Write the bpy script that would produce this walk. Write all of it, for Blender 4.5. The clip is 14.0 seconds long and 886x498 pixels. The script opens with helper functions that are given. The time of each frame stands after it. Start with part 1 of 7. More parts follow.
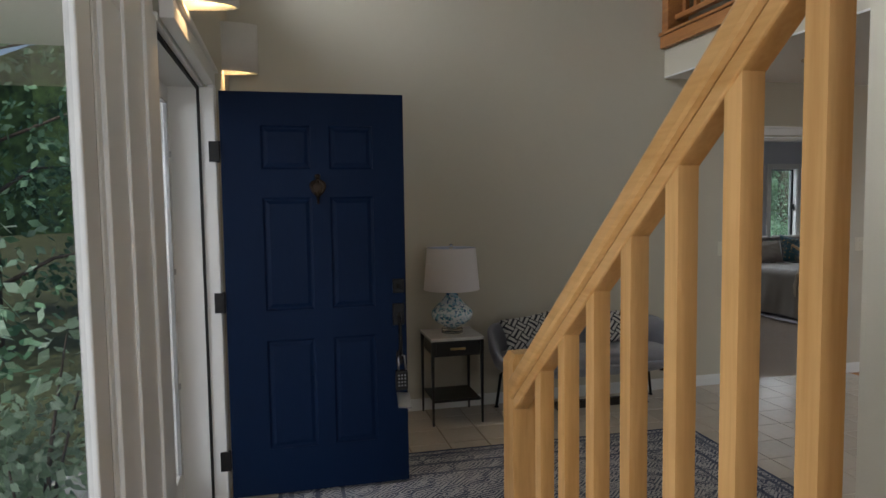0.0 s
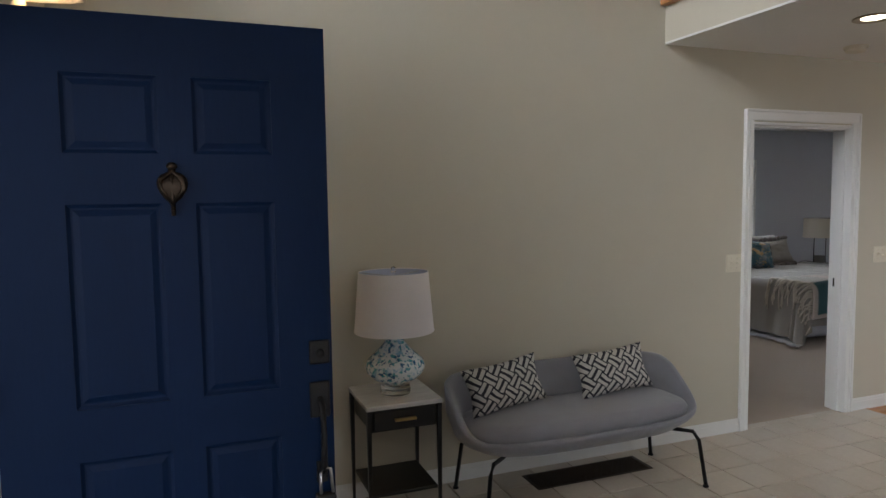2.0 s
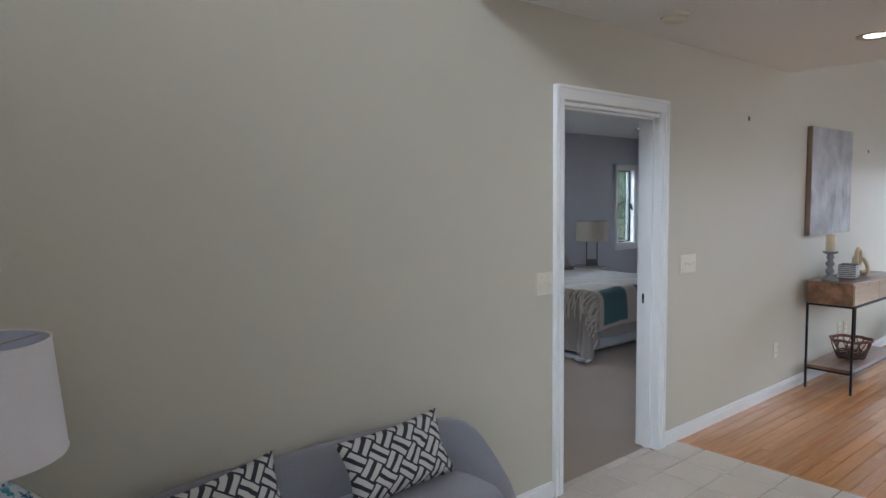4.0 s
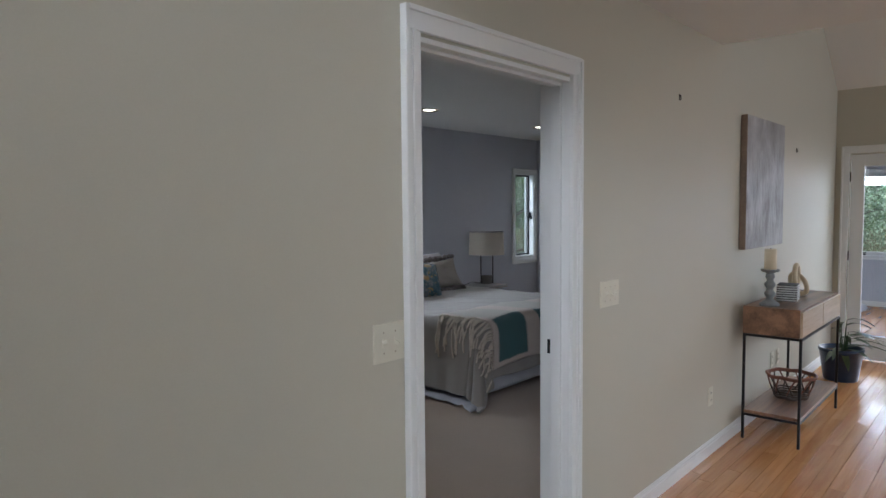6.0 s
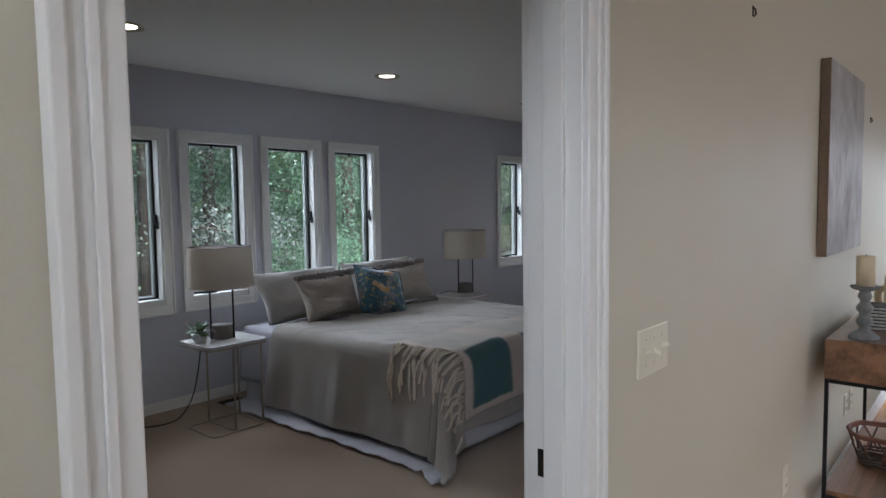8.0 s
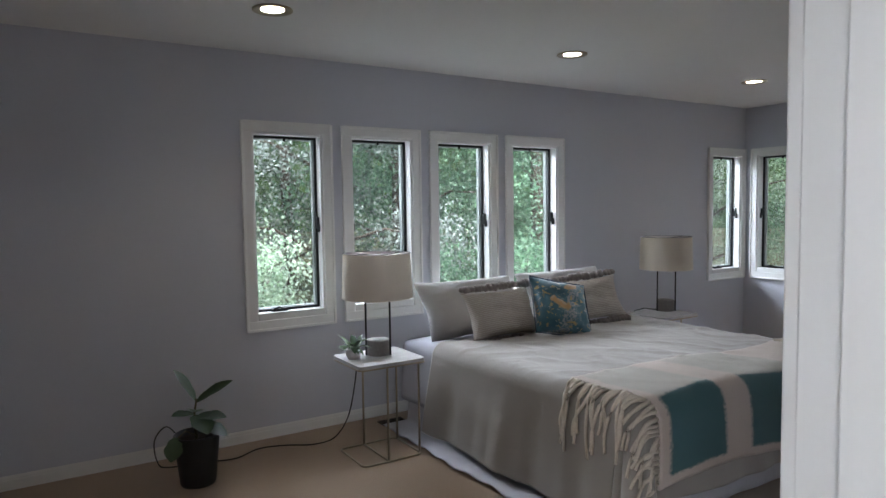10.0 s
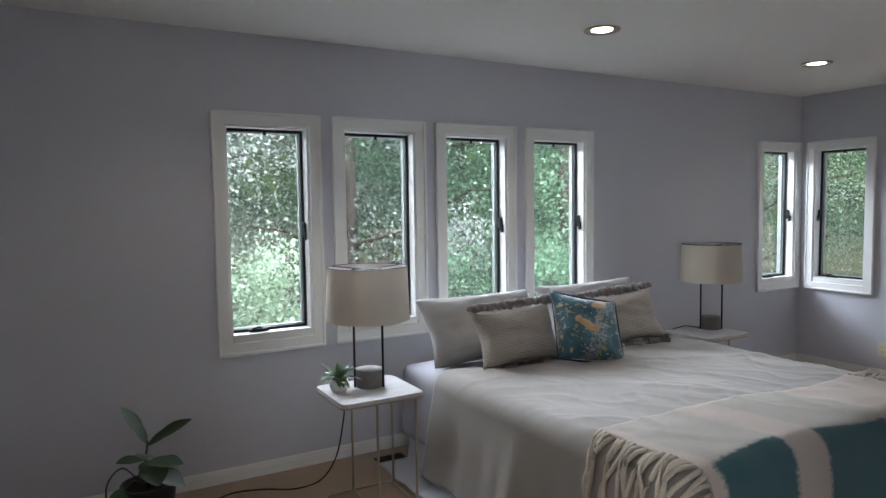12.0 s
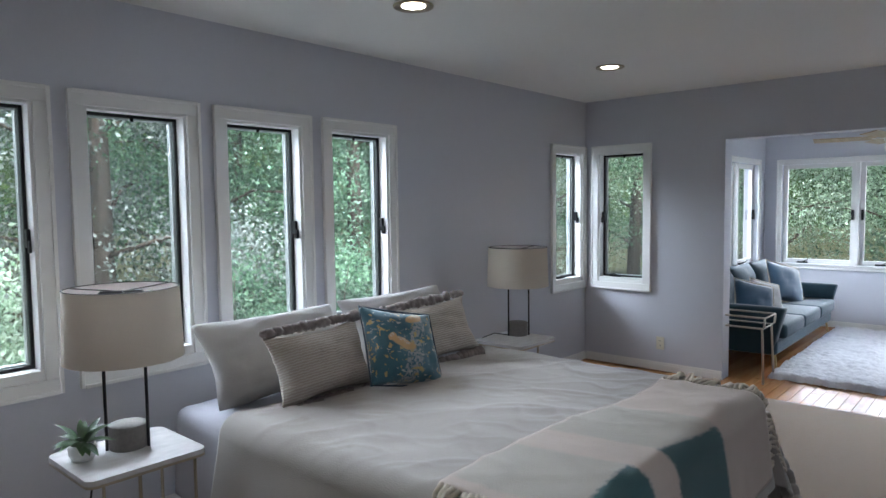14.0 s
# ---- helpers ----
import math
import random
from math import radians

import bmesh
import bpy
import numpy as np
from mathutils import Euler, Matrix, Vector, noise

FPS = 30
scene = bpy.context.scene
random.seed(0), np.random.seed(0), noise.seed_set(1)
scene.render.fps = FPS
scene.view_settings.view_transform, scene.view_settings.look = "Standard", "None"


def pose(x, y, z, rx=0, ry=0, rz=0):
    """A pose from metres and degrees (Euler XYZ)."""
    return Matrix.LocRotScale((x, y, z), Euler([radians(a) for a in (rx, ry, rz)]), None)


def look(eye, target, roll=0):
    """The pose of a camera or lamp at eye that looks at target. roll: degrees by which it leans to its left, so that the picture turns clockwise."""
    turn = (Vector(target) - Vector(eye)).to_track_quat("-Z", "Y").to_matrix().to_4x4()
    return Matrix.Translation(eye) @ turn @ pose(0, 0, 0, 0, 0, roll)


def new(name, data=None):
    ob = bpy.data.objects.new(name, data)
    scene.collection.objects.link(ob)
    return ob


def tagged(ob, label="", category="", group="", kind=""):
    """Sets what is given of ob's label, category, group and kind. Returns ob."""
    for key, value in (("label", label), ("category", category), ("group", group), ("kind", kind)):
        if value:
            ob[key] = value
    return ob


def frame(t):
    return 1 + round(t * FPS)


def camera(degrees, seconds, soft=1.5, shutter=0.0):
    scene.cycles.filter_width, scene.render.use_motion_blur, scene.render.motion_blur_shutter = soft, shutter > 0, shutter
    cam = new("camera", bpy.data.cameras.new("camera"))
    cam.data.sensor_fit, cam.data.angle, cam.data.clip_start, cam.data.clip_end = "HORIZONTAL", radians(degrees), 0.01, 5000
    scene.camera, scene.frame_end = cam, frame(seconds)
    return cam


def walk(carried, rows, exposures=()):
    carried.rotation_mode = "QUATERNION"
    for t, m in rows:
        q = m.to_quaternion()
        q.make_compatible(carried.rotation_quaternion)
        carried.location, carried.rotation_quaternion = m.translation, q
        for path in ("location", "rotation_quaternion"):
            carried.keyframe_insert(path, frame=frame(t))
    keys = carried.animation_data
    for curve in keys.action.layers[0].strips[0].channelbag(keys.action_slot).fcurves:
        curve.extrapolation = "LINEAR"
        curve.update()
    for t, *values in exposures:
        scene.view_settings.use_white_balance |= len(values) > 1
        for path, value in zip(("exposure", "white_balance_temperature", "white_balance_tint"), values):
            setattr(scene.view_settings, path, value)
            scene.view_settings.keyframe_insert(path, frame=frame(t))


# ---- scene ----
cam = camera(67.9, 14.0)
PATH = [
    (0, (0.008, 0.429, 1.509), (0.47, 2.369, 1.368), -0.8),
    (0.5, (0.045, 0.813, 1.482), (0.518, 2.752, 1.353), -1.0),
    (1, (0.085, 1.174, 1.485), (0.558, 3.113, 1.359), -0.9),
    (1.5, (0.128, 1.502, 1.532), (0.675, 3.42, 1.378), -0.8),
    (2, (0.221, 1.791, 1.55), (0.927, 3.655, 1.395), -0.8),
    (2.5, (0.346, 2.067, 1.561), (1.204, 3.867, 1.406), -0.6),
    (3, (0.503, 2.365, 1.558), (1.537, 4.07, 1.4), -0.6),
    (3.5, (0.724, 2.65, 1.543), (1.911, 4.253, 1.388), -0.6),
    (4, (0.977, 2.91, 1.532), (2.265, 4.432, 1.378), -0.6),
    (4.2, (1.091, 3.014, 1.522), (2.412, 4.508, 1.374), -0.6),
    (6.3, (2.319, 3.79, 1.496), (3.833, 5.091, 1.363), -0.7),
    (6.5, (2.449, 3.865, 1.501), (3.969, 5.157, 1.364), -0.8),
    (7, (2.754, 4.037, 1.503), (4.278, 5.325, 1.366), -0.7),
    (7.5, (3.042, 4.238, 1.48), (4.566, 5.526, 1.341), -0.7),
    (8, (3.292, 4.414, 1.463), (4.807, 5.713, 1.325), -0.8),
    (8.5, (3.55, 4.549, 1.464), (4.981, 5.939, 1.328), -0.9),
    (9, (3.685, 4.647, 1.468), (4.979, 6.167, 1.331), -0.9),
    (9.2, (3.719, 4.681, 1.463), (4.955, 6.248, 1.328), -0.8),
    (11.3, (4.187, 5.152, 1.478), (5.148, 6.902, 1.353), -0.9),
    (11.5, (4.234, 5.19, 1.49), (5.191, 6.942, 1.361), -0.8),
    (12, (4.337, 5.317, 1.503), (5.324, 7.052, 1.369), -0.8),
    (12.5, (4.407, 5.48, 1.5), (5.493, 7.154, 1.364), -0.6),
    (13, (4.444, 5.639, 1.508), (5.686, 7.201, 1.37), -0.6),
    (13.5, (4.502, 5.742, 1.5), (5.879, 7.186, 1.365), -0.7),
    (14, (4.59, 5.842, 1.493), (6.088, 7.162, 1.36), -0.7),
]
EXPOSURES = [(0, -1.05, 6250, 10), (1, -0.8, 6350, 11), (2, -0.55, 6250, 11), (3, -0.2, 5650, 10), (4, -0.15, 5600, 10), (6.5, -0.5, 5900, 11), (7.5, -0.55, 6000, 12), (8.5, -0.15, 6000, 12), (9, 0.05, 6100, 12), (12.5, 0.4, 6150, 12), (14, 0.32, 5950, 11)]
walk(cam, [(t, look(eye, target, roll)) for t, eye, target, roll in PATH], EXPOSURES)

# ---- world and light ----
world = bpy.data.worlds.new("sky")
scene.world = world
world.use_nodes = True
wn = world.node_tree.nodes
sky = wn.new("ShaderNodeTexSky")
sky.sky_type, sky.sun_disc = "NISHITA", False
sky.sun_elevation, sky.sun_rotation = radians(52), radians(200)
world.node_tree.links.new(sky.outputs[0], wn["Background"].inputs[0])
wn["Background"].inputs[1].default_value = 0.15


def lamp(name, kind, m, energy, color=(1, 1, 1), **settings):
    data = bpy.data.lights.new(name, kind)
    data.energy, data.color = energy, color
    for key, value in settings.items():
        if key == "size":
            data.size = value
        elif key == "size_y":
            data.shape, data.size_y = "RECTANGLE", value
        elif key == "angle":
            data.angle = value
        elif key == "spot":
            data.spot_size, data.spot_blend = value, 0.6
        elif key == "radius":
            data.shadow_soft_size = value
    ob = new(name, data)
    ob.matrix_world = m
    return ob


lamp("sun", "SUN", look((0, 0, 20), (5.5, 14, 0)), 5.0, (1, 0.95, 0.86), angle=radians(0.6))
COOL = (0.86, 0.93, 1.0)
# area lamps stand in for the open sky at each row of windows
lamp("daylight_bedroom", "AREA", look((7.2, 12.2, 3.5), (7.0, 8.0, 1.7)), 900, COOL, size=7.5, size_y=1.7)
lamp("daylight_sunroom", "AREA", look((17.4, 6.6, 3.5), (12, 6.6, 1.2)), 560, COOL, size=4.5, size_y=2.0)
lamp("daylight_entry", "AREA", look((-3.2, 2.2, 5.0), (1.0, 4.4, 1.0)), 760, (0.95, 0.97, 1.0), size=5.0, size_y=2.2)
lamp("daylight_porch", "AREA", look((-4.2, 0.2, 2.2), (-0.2, 3.4, 1.2)), 150, (0.95, 0.97, 1.0), size=3.0, size_y=2.0)
lamp("daylight_living", "AREA", look((13.2, 3.4, 2.8), (7.0, 4.2, 1.8)), 720, COOL, size=5.0, size_y=2.1)
# two added fill lamps, behind assumed openings that never come into view
lamp("fill_stair", "AREA", look((0.45, -3.3, 1.7), (0.8, 4.8, 0.9)), 120, (0.95, 0.97, 1.0), size=1.3, size_y=1.8)
lamp("fill_living_back", "AREA", look((7.85, -4.4, 2.4), (7.6, 5.0, 3.2)), 190, COOL, size=2.8, size_y=2.6)




# ---- materials ----
def nodes(name):
    m = bpy.data.materials.new(name)
    m.use_nodes = True
    t = m.node_tree
    return m, t, t.nodes, t.links, t.nodes["Principled BSDF"]


def surface(name, color, rough=0.6, metal=0.0, vary=0.08, scale=3.0, grain=60.0, bump=0.1, coat=0.0, sheen=0.0, stretch=(1, 1, 1), jitter=0.0, fine=0.5):
    """A surface of one colour with cloudy variation, fine grain and relief."""
    m, t, n, l, b = nodes(name)
    co = n.new("ShaderNodeTexCoord")
    mp = n.new("ShaderNodeMapping")
    mp.inputs["Scale"].default_value = stretch
    l.new(co.outputs["Object"], mp.inputs[0])
    big, small = n.new("ShaderNodeTexNoise"), n.new("ShaderNodeTexNoise")
    for tex, s, d in ((big, scale, 3), (small, grain, 2)):
        tex.inputs["Scale"].default_value, tex.inputs["Detail"].default_value = s, d
        l.new(mp.outputs[0], tex.inputs["Vector"])
    mix = n.new("ShaderNodeMix")
    mix.data_type = "FLOAT"
    mix.inputs[0].default_value = fine
    l.new(big.outputs["Fac"], mix.inputs[2])
    l.new(small.outputs["Fac"], mix.inputs[3])
    rng = n.new("ShaderNodeMapRange")
    rng.inputs[1].default_value, rng.inputs[2].default_value = 0.25, 0.75
    rng.inputs[3].default_value, rng.inputs[4].default_value = 1 - vary, 1 + vary
    l.new(mix.outputs[0], rng.inputs[0])
    hsv = n.new("ShaderNodeHueSaturation")
    hsv.inputs["Color"].default_value = (*color, 1)
    if jitter:
        info = n.new("ShaderNodeObjectInfo")
        mul = n.new("ShaderNodeMath")
        mul.operation = "MULTIPLY_ADD"
        mul.inputs[1].default_value, mul.inputs[2].default_value = jitter, -jitter / 2
        l.new(info.outputs["Random"], mul.inputs[0])
        add = n.new("ShaderNodeMath")
        l.new(mul.outputs[0], add.inputs[0])
        l.new(rng.outputs[0], add.inputs[1])
        l.new(add.outputs[0], hsv.inputs["Value"])
    else:
        l.new(rng.outputs[0], hsv.inputs["Value"])
    l.new(hsv.outputs[0], b.inputs["Base Color"])
    b.inputs["Roughness"].default_value, b.inputs["Metallic"].default_value = rough, metal
    b.inputs["Coat Weight"].default_value, b.inputs["Sheen Weight"].default_value = coat, sheen
    if bump:
        bp = n.new("ShaderNodeBump")
        bp.inputs["Strength"].default_value, bp.inputs["Distance"].default_value = bump, 0.004
        l.new(small.outputs["Fac"], bp.inputs["Height"])
        l.new(bp.outputs[0], b.inputs["Normal"])
    return m


def wood(name, light, dark, axis=0, rough=0.4, ring=9.0, jitter=0.25, coat=0.2):
    """Straight-grained timber; axis: the way the grain runs."""
    m, t, n, l, b = nodes(name)
    co, mp = n.new("ShaderNodeTexCoord"), n.new("ShaderNodeMapping")
    s = [ring, ring, ring]
    s[axis] = ring * 0.06
    mp.inputs["Scale"].default_value = s
    info, comb, vadd = n.new("ShaderNodeObjectInfo"), n.new("ShaderNodeMath"), n.new("ShaderNodeVectorMath")
    comb.operation = "MULTIPLY"
    comb.inputs[1].default_value = 37.0
    l.new(info.outputs["Random"], comb.inputs[0])
    l.new(co.outputs["Object"], vadd.inputs[0])
    l.new(comb.outputs[0], vadd.inputs[1])
    l.new(vadd.outputs[0], mp.inputs[0])
    tex, fine = n.new("ShaderNodeTexNoise"), n.new("ShaderNodeTexNoise")
    tex.inputs["Scale"].default_value, tex.inputs["Detail"].default_value, tex.inputs["Distortion"].default_value = 1.6, 5, 0.8
    fine.inputs["Scale"].default_value, fine.inputs["Detail"].default_value = 12, 3
    l.new(mp.outputs[0], tex.inputs["Vector"])
    l.new(mp.outputs[0], fine.inputs["Vector"])
    mixf = n.new("ShaderNodeMix")
    mixf.data_type = "FLOAT"
    mixf.inputs[0].default_value = 0.3
    l.new(tex.outputs["Fac"], mixf.inputs[2])
    l.new(fine.outputs["Fac"], mixf.inputs[3])
    ramp = n.new("ShaderNodeValToRGB")
    ramp.color_ramp.elements[0].position, ramp.color_ramp.elements[0].color = 0.35, (*dark, 1)
    ramp.color_ramp.elements[1].position, ramp.color_ramp.elements[1].color = 0.62, (*light, 1)
    l.new(mixf.outputs[0], ramp.inputs[0])
    hsv, mul = n.new("ShaderNodeHueSaturation"), n.new("ShaderNodeMath")
    mul.operation = "MULTIPLY_ADD"
    mul.inputs[1].default_value, mul.inputs[2].default_value = jitter, 1 - jitter / 2
    l.new(info.outputs["Random"], mul.inputs[0])
    l.new(mul.outputs[0], hsv.inputs["Value"])
    l.new(ramp.outputs[0], hsv.inputs["Color"])
    l.new(hsv.outputs[0], b.inputs["Base Color"])
    b.inputs["Roughness"].default_value, b.inputs["Coat Weight"].default_value = rough, coat
    bp = n.new("ShaderNodeBump")
    bp.inputs["Strength"].default_value, bp.inputs["Distance"].default_value = 0.12, 0.002
    l.new(mixf.outputs[0], bp.inputs["Height"])
    l.new(bp.outputs[0], b.inputs["Normal"])
    return m


def glow(name, color, strength):
    m, t, n, l, b = nodes(name)
    b.inputs["Base Color"].default_value = (*color, 1)
    b.inputs["Emission Color"].default_value, b.inputs["Emission Strength"].default_value = (*color, 1), strength
    return m


def clear(name, color=(1, 1, 1), rough=0.0, ior=1.45):
    m, t, n, l, b = nodes(name)
    b.inputs["Base Color"].default_value, b.inputs["Roughness"].default_value = (*color, 1), rough
    b.inputs["Transmission Weight"].default_value, b.inputs["IOR"].default_value = 1.0, ior
    return m


WALL_BEIGE = surface("beige_wall_paint", (0.55, 0.515, 0.42), 0.62, vary=0.03, scale=1.2, grain=180, bump=0.06)
WALL_BLUE = surface("blue_grey_wall_paint", (0.56, 0.572, 0.622), 0.7, vary=0.03, scale=1.2, grain=180, bump=0.06)
CEILING = surface("white_ceiling_paint", (0.80, 0.80, 0.78), 0.85, vary=0.03, scale=1.0, grain=140, bump=0.08)
TRIM = surface("white_trim_paint", (0.78, 0.78, 0.76), 0.32, vary=0.012, scale=1.5, grain=160, bump=0.008)
SIDING = surface("white_siding_paint", (0.72, 0.72, 0.70), 0.6, vary=0.08, scale=2, grain=30, bump=0.1)
NAVY = surface("navy_door_paint", (0.0018, 0.0105, 0.038), 0.52, vary=0.1, scale=4, grain=90, bump=0.12, stretch=(1, 1, 0.15))
NAVY.node_tree.nodes["Principled BSDF"].inputs["Specular IOR Level"].default_value = 0.12
BLACK = surface("black_metal", (0.012, 0.012, 0.013), 0.42, 0.5, vary=0.15, bump=0.05)
BLACK_WOOD = surface("black_painted_wood", (0.014, 0.013, 0.013), 0.38, vary=0.2, bump=0.06)
RUBBER = surface("black_rubber", (0.01, 0.01, 0.01), 0.7, bump=0.03)
BRONZE = surface("dark_bronze", (0.05, 0.035, 0.025), 0.45, 0.8, vary=0.3, scale=20, bump=0.1)
STEEL = surface("brushed_steel", (0.45, 0.45, 0.46), 0.3, 0.9, vary=0.1)
BRASS = surface("aged_brass", (0.55, 0.40, 0.18), 0.3, 0.95, vary=0.1)
CHAMPAGNE = surface("champagne_metal", (0.42, 0.36, 0.27), 0.35, 0.85, vary=0.08)
GROUT = surface("tile_grout", (0.22, 0.16, 0.12), 0.9, vary=0.25, scale=4, grain=60)
TILE = surface("cream_floor_tile", (0.60, 0.53, 0.44), 0.22, vary=0.06, scale=4, grain=40, bump=0.03, jitter=0.08)
CARPET = surface("beige_carpet", (0.30, 0.208, 0.13), 0.98, vary=0.14, scale=2, grain=260, bump=0.8, sheen=0.3)
PLANK = wood("honey_oak_plank", (0.56, 0.275, 0.105), (0.40, 0.17, 0.055), 0, 0.24, 7.0, 0.16, 0.2)
PINE = wood("pale_pine", (0.74, 0.43, 0.165), (0.58, 0.30, 0.09), 2, 0.38, 10.0, 0.14)
PINE_RAIL = wood("pale_pine_rail", (0.74, 0.43, 0.165), (0.58, 0.30, 0.09), 1, 0.38, 10.0, 0.1)
OAK_TRIM = wood("orange_oak", (0.45, 0.20, 0.065), (0.28, 0.11, 0.03), 1, 0.38, 8.0, 0.1)
WALNUT = wood("walnut", (0.26, 0.135, 0.07), (0.09, 0.042, 0.02), 0, 0.38, 7.0, 0.2)
MANGO = wood("pale_mango_wood", (0.50, 0.38, 0.26), (0.34, 0.24, 0.15), 0, 0.4, 7.0, 0.12)
GLASS = clear("window_glass")
PLASTIC = surface("ivory_plastic", (0.68, 0.64, 0.52), 0.4, vary=0.02, bump=0.0)


# ---- building helpers ----
def box(bm, x0, x1, y0, y1, z0, z1, m=None):
    r = bmesh.ops.create_cube(bm, size=1, matrix=Matrix.LocRotScale(((x0 + x1) / 2, (y0 + y1) / 2, (z0 + z1) / 2), None, (abs(x1 - x0), abs(y1 - y0), abs(z1 - z0))))
    if m is not None:
        bmesh.ops.transform(bm, matrix=m, verts=r["verts"])
    return r["verts"]


def soften(bm, width, segments=2, angle=0.5):
    edges = [e for e in bm.edges if len(e.link_faces) == 2 and e.calc_face_angle(0) > angle]
    bmesh.ops.bevel(bm, geom=edges, offset=width, segments=segments, profile=0.5, affect="EDGES", clamp_overlap=True)


def mesh_from(name, bm, material, smooth=False):
    me = bpy.data.meshes.new(name)
    bm.normal_update()
    bm.to_mesh(me)
    bm.free()
    me.materials.append(material)
    if smooth:
        for p in me.polygons:
            p.use_smooth = True
    return me


def part(name, bm, material, parent=None, label="", smooth=False):
    """One mesh object out of a bmesh, under a thing or a part."""
    ob = new(name, mesh_from(name, bm, material, smooth))
    if parent:
        ob.parent = parent
    if label:
        ob["label"] = label
    return ob


def boxed(name, dims, material, parent=None, bevel=0.0, label="", m=None, segments=2):
    bm = bmesh.new()
    box(bm, *dims)
    if bevel:
        soften(bm, bevel, segments)
    if m is not None:
        bmesh.ops.transform(bm, matrix=m, verts=bm.verts)
    return part(name, bm, material, parent, label)


def thing(name, label, category, m=None, group="", kind=""):
    ob = new(name)
    if m is not None:
        ob.matrix_world = m
    return tagged(ob, label, category, group, kind)


def lathe(bm, profile, steps=24, centre=(0, 0, 0)):
    """Turn (radius, height) pairs round the z axis."""
    rings = []
    for r, z in profile:
        if r < 1e-5:
            rings.append([bm.verts.new((centre[0], centre[1], centre[2] + z))])
        else:
            rings.append([bm.verts.new((centre[0] + r * math.cos(2 * math.pi * k / steps), centre[1] + r * math.sin(2 * math.pi * k / steps), centre[2] + z)) for k in range(steps)])
    for a, b in zip(rings, rings[1:]):
        for k in range(steps):
            j = (k + 1) % steps
            f = [a[0] if len(a) == 1 else a[k], a[0] if len(a) == 1 else a[j], b[0] if len(b) == 1 else b[j], b[0] if len(b) == 1 else b[k]]
            f = list(dict.fromkeys(f))
            if len(f) > 2:
                bm.faces.new(f)


def tube(bm, points, radius, sides=8, closed=False, taper=None):
    """A round bar along points."""
    pts = [Vector(p) for p in points]
    rings, count = [], len(pts)
    for i, p in enumerate(pts):
        a = pts[i - 1] if (i or closed) else p
        b = pts[(i + 1) % count] if (i < count - 1 or closed) else p
        way = (b - a).normalized()
        side = way.cross(Vector((0, 0, 1)) if abs(way.z) < 0.9 else Vector((1, 0, 0))).normalized()
        up = side.cross(way)
        r = radius if taper is None else radius + (taper - radius) * i / (count - 1)
        rings.append([bm.verts.new(p + r * (math.cos(2 * math.pi * k / sides) * side + math.sin(2 * math.pi * k / sides) * up)) for k in range(sides)])
    pairs = list(zip(rings, rings[1:])) + ([(rings[-1], rings[0])] if closed else [])
    for a, b in pairs:
        for k in range(sides):
            bm.faces.new((a[k], a[(k + 1) % sides], b[(k + 1) % sides], b[k]))
    if not closed:
        bm.faces.new(rings[0][::-1])
        bm.faces.new(rings[-1])


def cushion(bm, w, h, d, m=None, corner=0.12, grid=12, puff=0.66, round_=0.0):
    """A stuffed pillow, w wide along x, h high along z, d thick along y."""
    sheets = []
    for s in (-1, 1):
        rows = []
        for j in range(grid + 1):
            row = []
            for i in range(grid + 1):
                u, v = 2 * i / grid - 1, 2 * j / grid - 1
                k = max(0.0, (1 - abs(u) ** 2.6) * (1 - abs(v) ** 2.6)) ** puff
                pinch = 1 - corner * 0.12 * (u * v) ** 4 - corner * 0.42 * (1 - min(abs(u), abs(v)) ** 2) * max(abs(u), abs(v)) ** 4
                x, z = u * w / 2 * pinch * (1 - round_ * 0.20 * v ** 4), v * h / 2 * pinch * (1 - round_ * 0.30 * u ** 6)
                wr = 0.022 * noise.noise(Vector((u * 2.1 + w * 7, v * 2.3, s * 3 + h))) + 0.012 * noise.noise(Vector((u * 5.1, v * 6.3 + w * 9, s + h))) - 0.014 * max(0.0, 1 - 6 * abs(noise.noise(Vector((u * 2.6 + v * 1.7, v * 2.2 - u * 1.1 + w * 5, s * 2 + h)))))
                row.append(bm.verts.new((x, s * (d / 2 * k + wr * k), z)))
            rows.append(row)
        sheets.append(rows)
        for j in range(grid):
            for i in range(grid):
                q = (rows[j][i], rows[j][i + 1], rows[j + 1][i + 1], rows[j + 1][i])
                bm.faces.new(q if s < 0 else q[::-1])
    bmesh.ops.remove_doubles(bm, verts=bm.verts, dist=0.0008)
    if m is not None:
        bmesh.ops.transform(bm, matrix=m, verts=bm.verts)


def clamp(v, a, b):
    return max(a, min(b, v))


